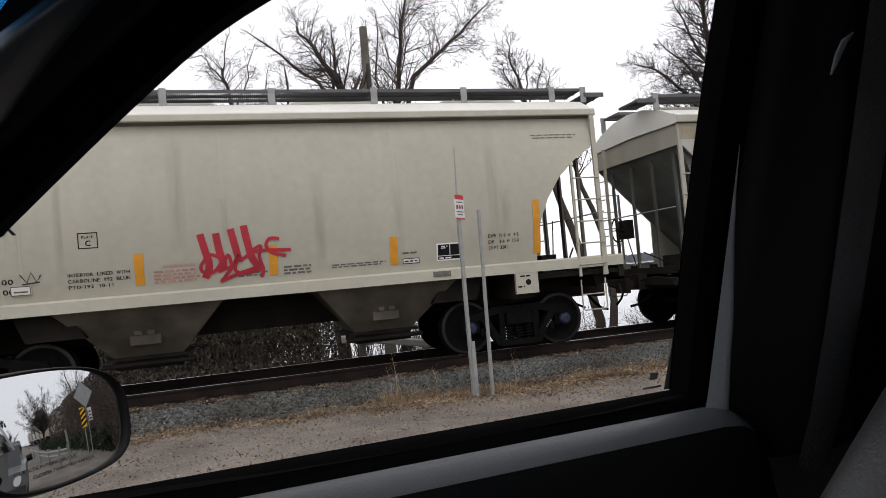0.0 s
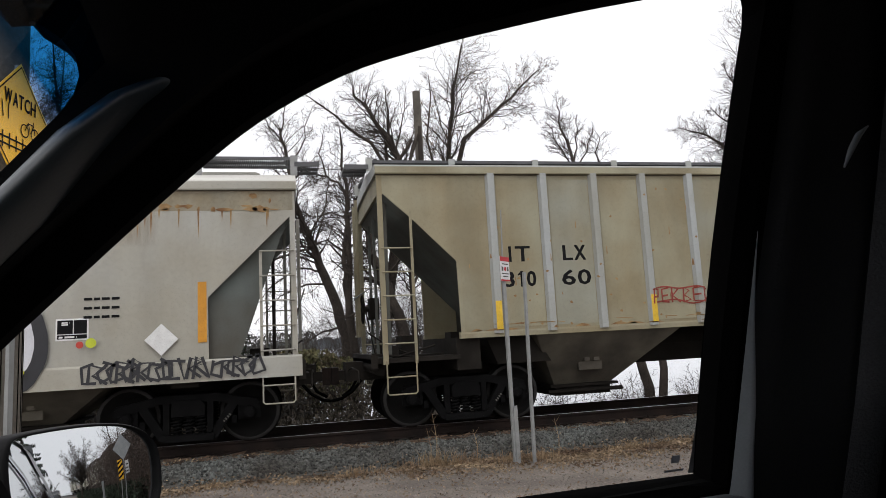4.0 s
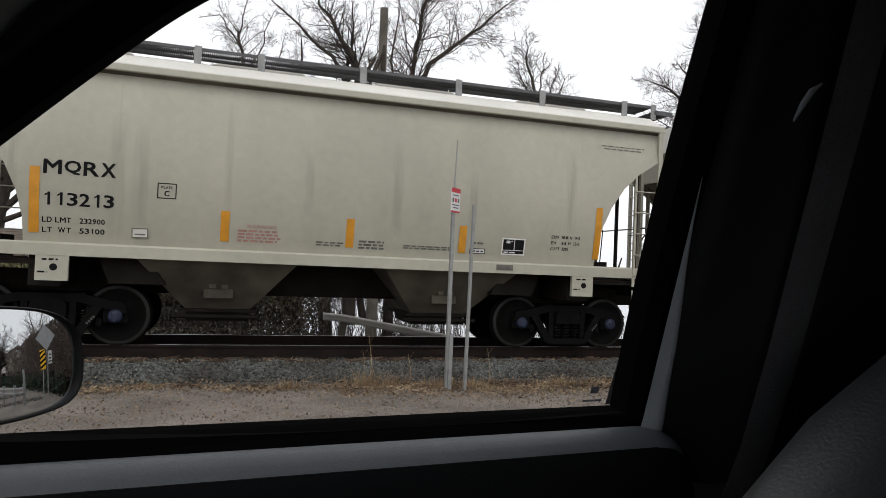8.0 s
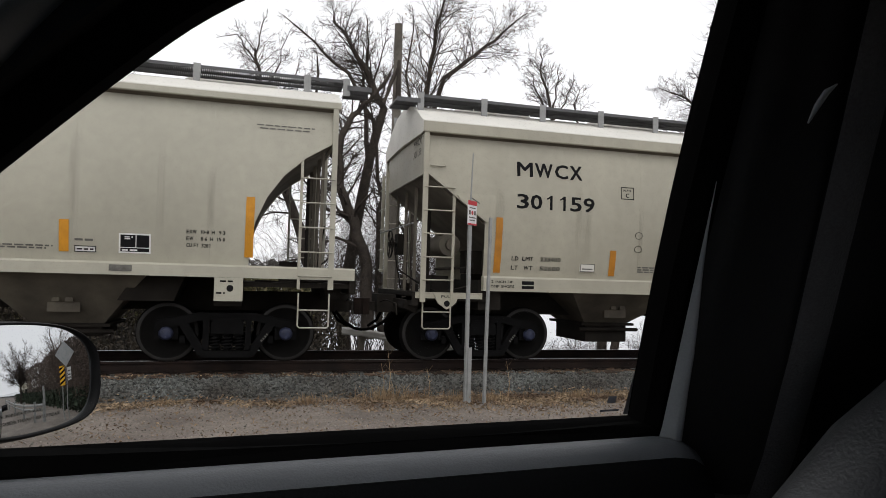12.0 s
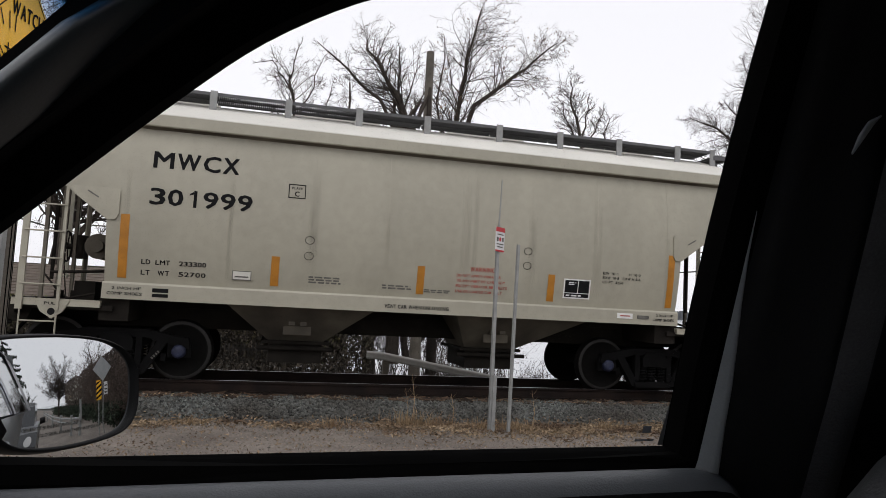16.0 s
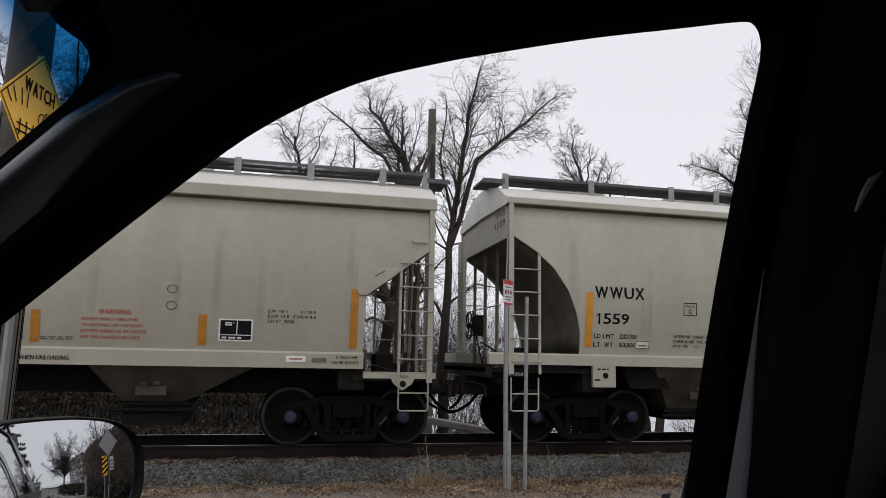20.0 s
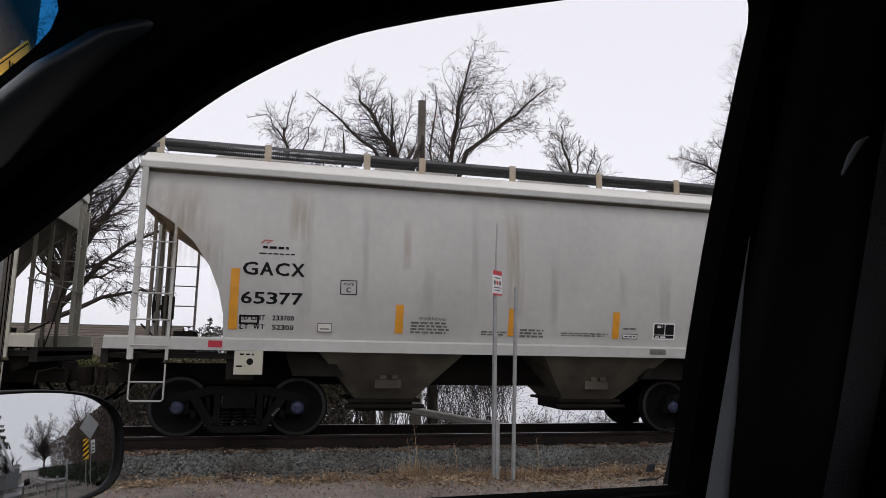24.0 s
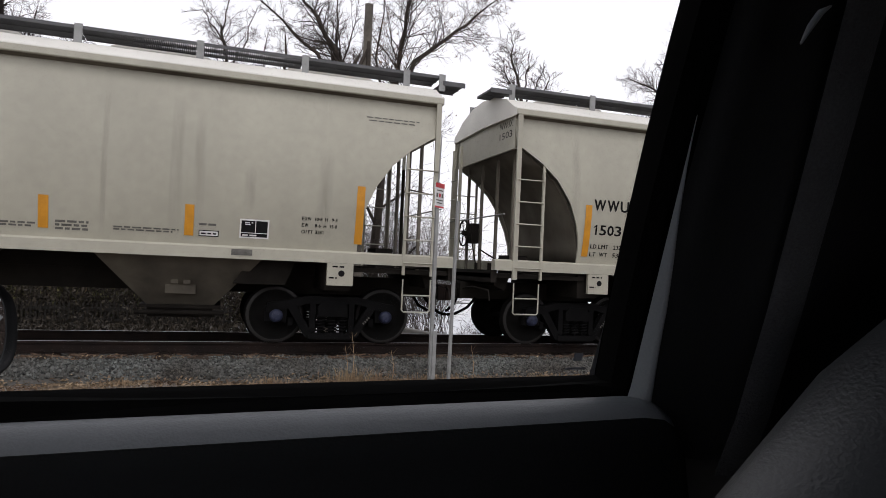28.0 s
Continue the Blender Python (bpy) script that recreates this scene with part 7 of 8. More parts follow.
part("post", recalc(m, "post"), GALV, second)

pole = tagged(new("utility_pole"), "weathered cut-off wooden utility pole with a brace", "utility pole")
pole.matrix_basis = pose(4.38, 9.0, -1.4)
m = Mesh()
m.tube([(0, 0, 0), (0, 0, 5), (-0.03, 0, 11.0)], [0.19, 0.16, 0.125], 14)
part("shaft", m, POLE_WOOD, pole)
m = Mesh()
m.tube([(-0.02, -0.2, 8.4), (-0.02, -0.19, 9.75)], [0.09, 0.05], 8)
m.tube([(-0.5, -0.3, 8.3), (-0.05, -0.15, 9.5)], [0.05, 0.04], 8)
part("brace", m, BARK, pole)

roadside_pole = tagged(new("roadside_pole"), "thick weathered grey wooden pole beside the road", "utility pole")
roadside_pole.matrix_basis = pose(-2.06, -6.6, -0.35)
m = Mesh()
m.tube([(0, 0, 0), (0, 0, 3), (0, 0, 9)], [0.165, 0.155, 0.13], 20)
part("shaft", m, POLE_WOOD, roadside_pole)
for k in range(16):
    a = k * 0.4
    m = Mesh()
    z0 = (k * 0.37) % 1.3
    m.tube([(0.161 * math.cos(a), 0.161 * math.sin(a), z0 + 0.3), (0.158 * math.cos(a + 0.02), 0.158 * math.sin(a + 0.02), z0 + 2.4)], 0.004, 4)
    part("split", m, RUBBER, roadside_pole)

warning = tagged(new("warning_sign"), "yellow diamond warning sign with black lettering and border", "warning sign")
warning.matrix_basis = pose(-1.90, -6.78, 3.14, 0, 0, 78.5)
hd = 0.47
m = Mesh()
m.prism([(0, -hd), (hd, 0), (0, hd), (-hd, 0)], -0.002, 0.002)
board = part("board", m, SIGN_YELLOW, warning)
m = Mesh()
for a, b in (((0, -1), (1, 0)), ((1, 0), (0, 1)), ((0, 1), (-1, 0)), ((-1, 0), (0, -1))):
    r0, r1 = hd * 0.955, hd * 0.925
    m.add([(a[0] * r0, -0.0045, a[1] * r0), (b[0] * r0, -0.0045, b[1] * r0), (b[0] * r1, -0.0045, b[1] * r1), (a[0] * r1, -0.0045, a[1] * r1)], [(0, 1, 2, 3)])
part("border", m, BLACK_INK, board)
m = Mesh()
write(m, "WATCH", -0.20, 0.20, 0.115, 0.225, -0.005, 0.01)
part("lettering", m, BLACK_INK, board, "black word")
m = Mesh()
for x, z0, z1, l in ((-0.27, 0.0, 0.10, -0.05), (-0.2, 0.0, 0.12, -0.02), (-0.14, 0.0, 0.12, 0.0), (-0.32, -0.02, 0.06, -0.07)):
    stroke(m, [(x, z0), (x + l, z1)], 0.012, -0.005)
for z in (-0.14, -0.19):
    stroke(m, [(-0.24, z), (0.1, z)], 0.014, -0.0052)
for x in (-0.2, -0.12, -0.04, 0.04):
    stroke(m, [(x, -0.22), (x, -0.10)], 0.014, -0.0058)
part("symbol", m, BLACK_INK, board, "black track symbol")
m = Mesh()
for x in (0.06, 0.19):
    stroke(m, oval(x, -0.03, 0.048, n=20) + [(x + 0.048, -0.03)], 0.010, -0.0065)
stroke(m, [(0.06, -0.03), (0.10, 0.04), (0.17, 0.04), (0.19, -0.03)], 0.010, -0.0068)
stroke(m, [(0.10, 0.04), (0.13, -0.03), (0.17, 0.04), (0.165, 0.07)], 0.010, -0.0071)
part("symbol", m, BLACK_INK, board, "black bicycle symbol")
m = Mesh()
m.box(-0.03, 0.03, 0.004, 0.03, -3.5, 0.45)
part("post", m, GALV, warning)

# guard rail behind the track
guard = tagged(new("guard_rail"), "pale weathered guard rail beyond the track", "guard rail")
m = Mesh()
for (x0, y0, z0), (x1, y1, z1) in (((2.4, 5.7, 0.08), (2.9, 5.4, 0.06)), ((2.9, 5.4, 0.06), (6.2, 4.2, -0.45))):
    n2 = 8
    for k in range(n2):
        a0, a1 = k / n2, (k + 1) / n2
        pa = [x0 + (x1 - x0) * a0, y0 + (y1 - y0) * a0, z0 + (z1 - z0) * a0]
        pb = [x0 + (x1 - x0) * a1, y0 + (y1 - y0) * a1, z0 + (z1 - z0) * a1]
        q = [(0, 0.0), (-0.05, -0.06), (0, -0.1), (-0.05, -0.15), (0, -0.2)]
        m.sheet([[(pa[0], pa[1] + o, pa[2] + h) for o, h in q], [(pb[0], pb[1] + o, pb[2] + h) for o, h in q]])
part("beam", m, CONCRETE, guard)
for x, y, z in ((2.9, 5.45, 0.0), (4.6, 4.85, -0.25)):
    m = Mesh()
    m.box(x - 0.08, x + 0.08, y, y + 0.15, -1.0, z + 0.02)
    part("rail_post", m, POLE_WOOD, guard)


# ---- trees ----
def branch(m, r, start, way, length, radius, level, droop, spread, tips, thin):
    """One limb and all that grows from it, as tapered tubes."""
    steps = 5 if level < 2 else 3
    pts, rad = [start], [radius]
    p, d = start.copy(), way.normalized()
    for i in range(steps):
        wob = 0.14 if level < 2 else 0.19
        d = (d + Vector((r.gauss(0, wob), r.gauss(0, wob), r.gauss(0, wob) + droop))).normalized()
        p = p + d * length / steps
        pts.append(p)
        rad.append(radius * (1 - 0.75 * (i + 1) / steps))
    m.tube(pts, rad, 7 if radius > 0.08 else 4 if radius > 0.02 else 3, False)
    if level >= thin or length < 0.25:
        tips.append(pts[-1])
        return
    kids = {0: 7, 1: 6, 2: 6, 3: 4}.get(level, 4)
    for k in range(kids):
        a = 0.22 + 0.78 * (k + r.random()) / kids
        j = min(int(a * steps), steps - 1)
        u = a * steps - j
        q = pts[j].lerp(pts[j + 1], min(u, 1))
        axis = (pts[j + 1] - pts[j]).normalized()
        side = axis.orthogonal()
        side.rotate(Matrix.Rotation(r.uniform(0, 6.3), 3, axis))
        w = axis * r.uniform(0.5, 0.95) + side.normalized() * spread * r.uniform(0.7, 1.2)
        branch(m, r, q, w, length * r.uniform(0.40, 0.70) * (1.05 - 0.4 * a), max(radius * 0.45 * (1.1 - 0.55 * a), 0.0072), level + 1, droop, spread, tips, thin)


def tree(label, limbs, seed, spread=0.75, droop=0.06, thin=4, leaves=0, mat=BARK, name="tree", twig=0.4, dense=5.9):
    """limbs: polylines with radii; side branches grow along each of them."""
    r = random.Random(seed)
    t = tagged(new(name), label, "tree", "bare trees")
    base = Vector(limbs[0][0][0])
    t.matrix_basis = Matrix.Translation(base)
    trunk, crown, tips = Mesh(), Mesh(), []
    for li, (pts, r0, r1, bare) in enumerate(limbs):
        pts = [Vector(p) - base for p in pts]
        fine = []
        for a, b in zip(pts[:-1], pts[1:]):
            for k in range(3):
                fine.append(a.lerp(b, k / 3) + (Vector((r.gauss(0, 0.05), r.gauss(0, 0.05), 0)) if fine else Vector()))
        fine.append(pts[-1])
        n = len(fine)
        trunk.tube(fine, [r0 + (r1 - r0) * i / (n - 1) for i in range(n)], 8 if r0 > 0.1 else 6, False)
        total = sum((b - a).length for a, b in zip(fine[:-1], fine[1:]))
        count = max(int(total * (1 - bare) * dense), 6)
        for k in range(count):
            a = bare + (1 - bare) * (k + r.random()) / count
            j = min(int(a * (n - 1)), n - 2)
            q = fine[j].lerp(fine[j + 1], a * (n - 1) - j)
            axis = (fine[j + 1] - fine[j]).normalized()
            side = axis.orthogonal()
            side.rotate(Matrix.Rotation(r.uniform(0, 6.3), 3, axis))
            w = axis * r.uniform(0.4, 0.9) + side.normalized() * spread
            branch(crown, r, q, w, twig * total * (1.1 - 0.75 * a) * r.uniform(0.5, 0.95), max((r0 + (r1 - r0) * a) * 0.36, 0.008), 1 if a < 0.6 and total > 5 and k % 3 == 0 else 2, droop, spread, tips, thin)
    part("trunk", trunk, mat, t)
    tagged(part("crown", crown, mat, t), kind="stuff")
    if leaves:
        lm = Mesh()
        for p in r.sample(tips, min(leaves, len(tips))):
            for _ in range(1):
                o = Vector((r.gauss(0, 0.05), r.gauss(0, 0.05), r.gauss(0, 0.05))) + p
                s = r.uniform(0.03, 0.06)
                turn = Euler((r.uniform(0, 6), r.uniform(0, 6), 0)).to_matrix()
                lm.add([o + turn @ Vector(q) for q in ((-s, 0, 0), (0, -s * 0.6, 0.3 * s), (s, 0, 0), (0, s * 0.6, 0.3 * s))], [(0, 1, 2, 3)])
        tagged(part("leaves", lm, LEAF_LITTER, t), kind="stuff")
    return t


Y = 16.0
tree("tall bare tree with a forked trunk and a few clinging leaves",
     [([(6.5, Y, -2.4), (6.5, Y, 1.3), (6.6, Y, 4.2), (6.8, Y, 7.1), (7.13, Y, 10.0), (7.5, Y, 12.3), (8.0, Y, 14.6)], 0.24, 0.03, 0.42),
      ([(6.7, Y, 6.2), (8.04, Y + 0.4, 10.3), (9.4, Y + 0.6, 11.6), (10.8, Y + 0.5, 12.8), (11.9, Y + 0.4, 13.8)], 0.13, 0.02, 0.35),
      ([(6.75, Y, 7.6), (6.1, Y - 0.5, 10.0), (6.2, Y - 0.8, 12.8)], 0.07, 0.015, 0.3),
      ([(6.5, Y, 3.0), (5.2, Y - 0.5, 5.0), (4.6, Y - 0.8, 6.0)], 0.07, 0.015, 0.2),
      ([(6.55, Y, 3.6), (7.8, Y - 0.3, 4.6), (9.2, Y - 0.4, 4.4)], 0.06, 0.012, 0.2)], 1, leaves=750, twig=0.30)
tree("bare tree with several leaning stems behind the track",
     [([(3.8, Y, -2.4), (3.8, Y, 0.5), (4.6, Y, 5.5), (5.2, Y, 8.6), (4.4, Y, 10.3), (3.6, Y, 11.5), (3.0, Y, 12.3)], 0.30, 0.03, 0.5),
      ([(4.7, Y, 6.0), (4.4, Y + 0.5, 9.4), (4.6, Y + 0.5, 11.0), (4.5, Y + 0.4, 12.5)], 0.11, 0.02, 0.4),
      ([(5.0, Y, 7.8), (3.6, Y - 0.4, 9.8), (2.2, Y - 0.5, 10.9), (0.9, Y - 0.5, 11.9)], 0.10, 0.015, 0.3),
      ([(5.1, Y, 8.2), (5.9, Y + 0.3, 10.6), (6.0, Y + 0.3, 12.8)], 0.06, 0.012, 0.35)], 2, twig=0.24)
tree("dense bare tree with a leaning trunk and drooping lower limbs",
     [([(2.7, 18, -0.9), (2.6, 18, 1.2), (2.13, 18, 3.1), (1.67, 18, 4.6), (1.24, 18, 5.7), (0.8, 18, 6.8), (0.37, 18, 8.4), (0.05, 18, 10.3), (-0.1, 18, 11.2)], 0.29, 0.035, 0.4),
      ([(2.95, 18.4, -0.9), (2.88, 18.4, 1.7), (2.65, 18.4, 3.6), (2.6, 18.4, 5.1), (2.8, 18.4, 6.9), (2.86, 18.4, 7.9), (2.57, 18.3, 8.6), (1.9, 18.2, 9.0), (1.2, 18, 9.1)], 0.17, 0.02, 0.45),
      ([(-0.1, 18, 10.6), (-0.35, 18, 11.0), (-0.93, 17.9, 11.7), (-1.7, 17.8, 11.4)], 0.04, 0.01, 0.25),
      ([(-0.07, 18, 11.0), (0.17, 18, 12.1), (0.35, 18, 13.0)], 0.035, 0.01, 0.25),
      ([(0.36, 18, 9.3), (0.94, 18.2, 10.8), (1.4, 18.3, 12.4)], 0.045, 0.01, 0.3),
      ([(1.24, 18, 5.7), (0.4, 17.7, 5.5), (-0.6, 17.5, 5.15), (-1.6, 17.3, 4.7), (-2.3, 17.2, 3.9)], 0.065, 0.01, 0.1),
      ([(1.9, 18, 4.1), (0.86, 17.8, 4.1), (-0.26, 17.6, 3.6), (-1.23, 17.5, 2.6)], 0.05, 0.01, 0.1),
      ([(1.67, 18, 4.6), (0.52, 18.3, 4.9), (-0.6, 18.5, 4.15), (-1.45, 18.6, 3.2)], 0.05, 0.01, 0.1),
      ([(2.41, 18, 2.2), (1.44, 17.6, 2.0), (0.43, 17.4, 1.4), (-0.3, 17.3, 1.3)], 0.055, 0.01, 0.1),
      ([(0.96, 18, 6.3), (0.1, 17.8, 6.9), (-0.9, 17.7, 6.6), (-1.8, 17.6, 5.8)], 0.05, 0.01, 0.1),
      ([(2.61, 18.3, 5.1), (2.0, 18, 5.85), (0.97, 17.6, 5.8)], 0.06, 0.01, 0.1),
      ([(2.81, 18.4, 7.1), (2.13, 18.2, 7.35), (1.3, 18, 7.1), (0.84, 17.9, 7.2)], 0.045, 0.01, 0.1),
      ([(0.61, 18, 7.5), (0.0, 18, 8.8), (-0.6, 18, 9.6), (-1.4, 18, 9.5)], 0.05, 0.012, 0.2),
      ([(1.24, 18, 5.7), (1.66, 18.2, 7.1), (1.9, 18.3, 8.3), (2.0, 18.3, 9.6)], 0.055, 0.01, 0.15),
      ([(1.9, 18.2, 9.0), (1.65, 18.2, 10.1), (1.9, 18.2, 11.4)], 0.04, 0.01, 0.2),
      ([(2.7, 18.4, 5.6), (3.5, 18.4, 6.6), (4.3, 18.3, 7.0), (5.0, 18.2, 6.6)], 0.045, 0.01, 0.15)], 3, twig=0.3, droop=0.0, dense=8.5)
tree("broad bare tree with drooping outer twigs",
     [([(-10.2, 23, -0.6), (-10.1, 23, 3.0), (-9.6, 23, 6.5), (-9.4, 23, 10.0), (-9.6, 23, 14.6)], 0.42, 0.03, 0.3),
      ([(-10, 23, 3.6), (-8.6, 23, 7.0), (-7.2, 23, 9.6), (-6.2, 23, 11.2)], 0.2, 0.015, 0.25),
      ([(-10, 23, 3.0), (-8.2, 22.7, 5.2), (-6.4, 22.5, 6.6), (-4.8, 22.4, 7.2)], 0.17, 0.015, 0.25),
      ([(-10, 23, 2.6), (-8.0, 22.6, 3.6), (-6.2, 22.4, 4.0), (-4.9, 22.3, 3.6)], 0.13, 0.012, 0.25),
      ([(-10, 23, 4.2), (-11.6, 23, 8.0), (-12.6, 23, 11.5)], 0.2, 0.02, 0.25),
      ([(-9.9, 23, 5.0), (-8.9, 23.4, 9.5), (-8.2, 23.5, 12.6)], 0.13, 0.012, 0.25),
      ([(-9.6, 23, 9.0), (-10.6, 23, 13.5), (-11.2, 23, 18.5)], 0.13, 0.012, 0.2),
      ([(-10.6, 23, 6.5), (-13.2, 23, 11.5), (-14.6, 23, 16.5)], 0.15, 0.012, 0.2),
      ([(-11, 23, 6), (-14.5, 23, 10), (-17, 23, 14)], 0.14, 0.012, 0.2),
      ([(-9.6, 23, 7), (-11, 22.6, 11), (-12.2, 22.4, 15), (-12.6, 22.3, 18)], 0.12, 0.012, 0.3),
      ([(-9.8, 23, 8), (-10.4, 22.5, 12.5), (-10.2, 22.2, 17)], 0.1, 0.012, 0.3),
      ([(-10.5, 23, 6), (-13.5, 22.6, 10), (-15.5, 22.4, 13)], 0.1, 0.012, 0.3)], 4, twig=0.29, droop=-0.02, dense=9)
tree("slender bare tree with two leaning stems on the bank",
     [([(12.0, 9, -1.7), (11.65, 9, 0.0), (11.1, 9, 2.6), (10.3, 9, 5.4)], 0.2, 0.10, 0.93),
      ([(12.1, 9, -1.7), (12.6, 9.1, 0.0), (12.5, 9.4, 2.4), (11.6, 9.3, 5.0)], 0.17, 0.07, 0.93),
      ([(10.3, 9, 5.4), (9.8, 9, 7.2), (9.45, 9, 8.4), (9.3, 9, 9.3)], 0.085, 0.012, 0.35),
      ([(11.6, 9.3, 5.0), (10.8, 9.1, 6.8), (10.75, 9.1, 7.6), (10.9, 9.1, 8.2)], 0.055, 0.01, 0.5),
      ([(9.8, 9, 7.2), (10.0, 9.1, 8.1), (10.1, 9.1, 9.0)], 0.035, 0.008, 0.15),
      ([(9.9, 9, 6.9), (9.2, 8.9, 7.8), (8.75, 8.8, 8.6)], 0.035, 0.008, 0.15),
      ([(9.9, 9, 7.0), (10.4, 9, 7.9), (10.6, 9, 8.5)], 0.03, 0.008, 0.15)], 5, twig=0.42, dense=9)
tree("large bare tree with dense spreading twigs",
     [([(26, 18, -2.4), (26, 18, 4), (25.6, 18, 9), (25.0, 18, 13.5), (24.6, 18, 17.5)], 0.4, 0.03, 0.35),
      ([(25.8, 18, 6.5), (23.5, 18, 9.8), (21.6, 18, 11.2), (19.9, 18, 11.6)], 0.15, 0.012, 0.3),
      ([(25.7, 18, 7.5), (23.6, 17.8, 11.2), (21.8, 17.8, 12.6)], 0.14, 0.012, 0.25),
      ([(25.7, 18, 5.6), (23.2, 18.3, 8.6), (20.6, 18.3, 9.8)], 0.12, 0.012, 0.3),
      ([(25.4, 18, 10.5), (23.8, 18, 13.4), (23.0, 18, 15.2)], 0.1, 0.012, 0.25),
      ([(25.9, 18, 6), (28, 18, 10), (29, 18, 14)], 0.2, 0.02, 0.3)], 6, twig=0.28, dense=9)


tree("thick-stemmed bent bare tree behind the gap",
     [([(4.5, 14, -1.0), (4.4, 14, 1.9), (3.8, 14, 3.6), (3.2, 14, 5.0), (3.1, 14, 6.4), (3.6, 14, 7.7), (4.3, 14, 8.3), (5.1, 14, 9.5)], 0.27, 0.05, 0.25),
      ([(2.7, 15, -0.2), (2.5, 15, 3.8), (2.5, 15, 5.9), (2.5, 15, 7.9), (2.3, 15, 10.2)], 0.17, 0.03, 0.3),
      ([(5.2, 14.5, -1.0), (4.9, 14.5, 2.8), (5.0, 14.5, 4.6), (4.7, 14.5, 6.6), (4.4, 14.5, 8.4)], 0.15, 0.03, 0.3),
      ([(4.2, 14, 2.5), (3.3, 13.7, 2.9), (2.2, 13.5, 2.4), (1.2, 13.4, 2.8)], 0.07, 0.012, 0.1),
      ([(2.5, 15, 5.0), (1.6, 15, 5.6), (0.7, 15, 5.3)], 0.06, 0.012, 0.1),
      ([(4.8, 14, 3.4), (5.5, 14, 4.8), (6.4, 14, 5.8)], 0.06, 0.012, 0.1)], 21, twig=0.24, droop=0.0)


tree("tall dense bare tree far along the track",
     [([(41.5, 19, -2), (41.4, 19, 4), (41.2, 19, 9), (41.0, 19, 15.5)], 0.4, 0.04, 0.2), ([(41.4, 19, 4), (43.5, 19, 8), (44.5, 19, 12.5)], 0.2, 0.02, 0.2),
      ([(41.4, 19, 5), (40.0, 18.6, 9), (39.4, 18.4, 13.0)], 0.18, 0.02, 0.2), ([(41.4, 19, 2.5), (43.0, 18.5, 5), (44.6, 18.3, 7.5)], 0.15, 0.02, 0.2), ([(41.4, 19, 3), (40.4, 19, 5.5), (39.7, 19, 8)], 0.12, 0.02, 0.2)], 27, twig=0.26, dense=8)
tree("far bare tree beside the track", [([(37, 16.5, -2), (37, 16.5, 3), (36.8, 16.5, 7.5), (36.5, 16.5, 12.5)], 0.22, 0.03, 0.3), ([(37, 16.5, 3), (35.2, 16, 6.5), (34.2, 16, 10.5)], 0.13, 0.02, 0.2),
     ([(37, 16.5, 2.4), (38.8, 16.8, 6.0), (39.8, 17, 10.5)], 0.13, 0.02, 0.2), ([(36.8, 16.5, 6), (38, 16.5, 9.5), (38.3, 16.5, 12)], 0.09, 0.02, 0.2)], 23, twig=0.3)


def bush(label, x, y, z, w, h, seed, mat=BARK, n=26):
    r = random.Random(seed)
    t = tagged(new("bush"), label, "bush", "bare bushes")
    t.matrix_basis = pose(x, y, z)
    m, tips = Mesh(), []
    for _ in range(n):
        branch(m, r, Vector((r.uniform(-w, w) * 0.4, r.uniform(-w, w) * 0.3, 0)), Vector((r.uniform(-w, w), r.uniform(-w, w) * 0.6, h)), h * r.uniform(0.6, 1.1), 0.014, 2, 0.02, 0.7, tips, 4)
    tagged(part("twigs", m, mat, t), kind="stuff")
    return t


bush("low bare bush on the bank", 8.0, 7.5, -1.6, 1.3, 1.25, 71)
bush("low bare bush on the bank", 10.6, 8.0, -1.7, 1.5, 1.5, 72)
bush("low bare bush by the water", 14.0, 9.0, -1.9, 1.8, 1.6, 73)
bush("bare brush below the tree", 5.4, 8.4, -1.6, 0.8, 1.5, 74)
for i, (bx, by, bw, bh) in enumerate(((3.0, 15.0, 1.4, 5.6), (4.2, 14.2, 1.2, 4.6), (5.0, 15.4, 1.5, 6.4), (6.2, 14.4, 1.2, 5.0), (7.4, 15.0, 1.5, 5.8), (8.4, 14.6, 1.2, 4.4), (9.4, 16.0, 1.5, 4.2), (1.6, 18.0, 1.6, 4.6))):
    bush("tall tangled bare brush among the trees", bx, by, -1.8, bw, bh, 170 + i, n=38)
bush("bare brush near the hedge", -0.2, 12.0, -0.6, 1.2, 2.2, 75)


def foliage(name, count, place, size, mat, seed, label, category, parent=None):
    r = random.Random(seed)
    m = Mesh()
    for _ in range(count):
        c = Vector(place(r))
        s = r.uniform(*size)
        turn = Euler((r.uniform(0, 6), r.uniform(0, 6), r.uniform(0, 6))).to_matrix()
        m.add([c + turn @ Vector(q) for q in ((-s, 0, 0), (0, -s * 0.55, 0.2 * s), (s, 0, 0), (0, s * 0.55, 0.2 * s))], [(0, 1, 2, 3)])
    return tagged(part(name, m, mat, parent), label, category, kind="stuff")


def hedge_place(r):
    x = r.uniform(-18, 2.1)
    top = 1.05 + 0.3 * max(0.0, min(1.0, x + 0.8)) + 0.14 * noise.noise((x * 0.9, 0, 2)) + 0.08 * noise.noise((x * 3, 0, 2)) - 0.35 * max(x - 0.8, 0)
    u = r.random()
    return (x, 8.2 + r.gauss(0, 0.35) * (1 - 0.3 * u), -0.5 + (top + 0.5) * u ** 0.65)


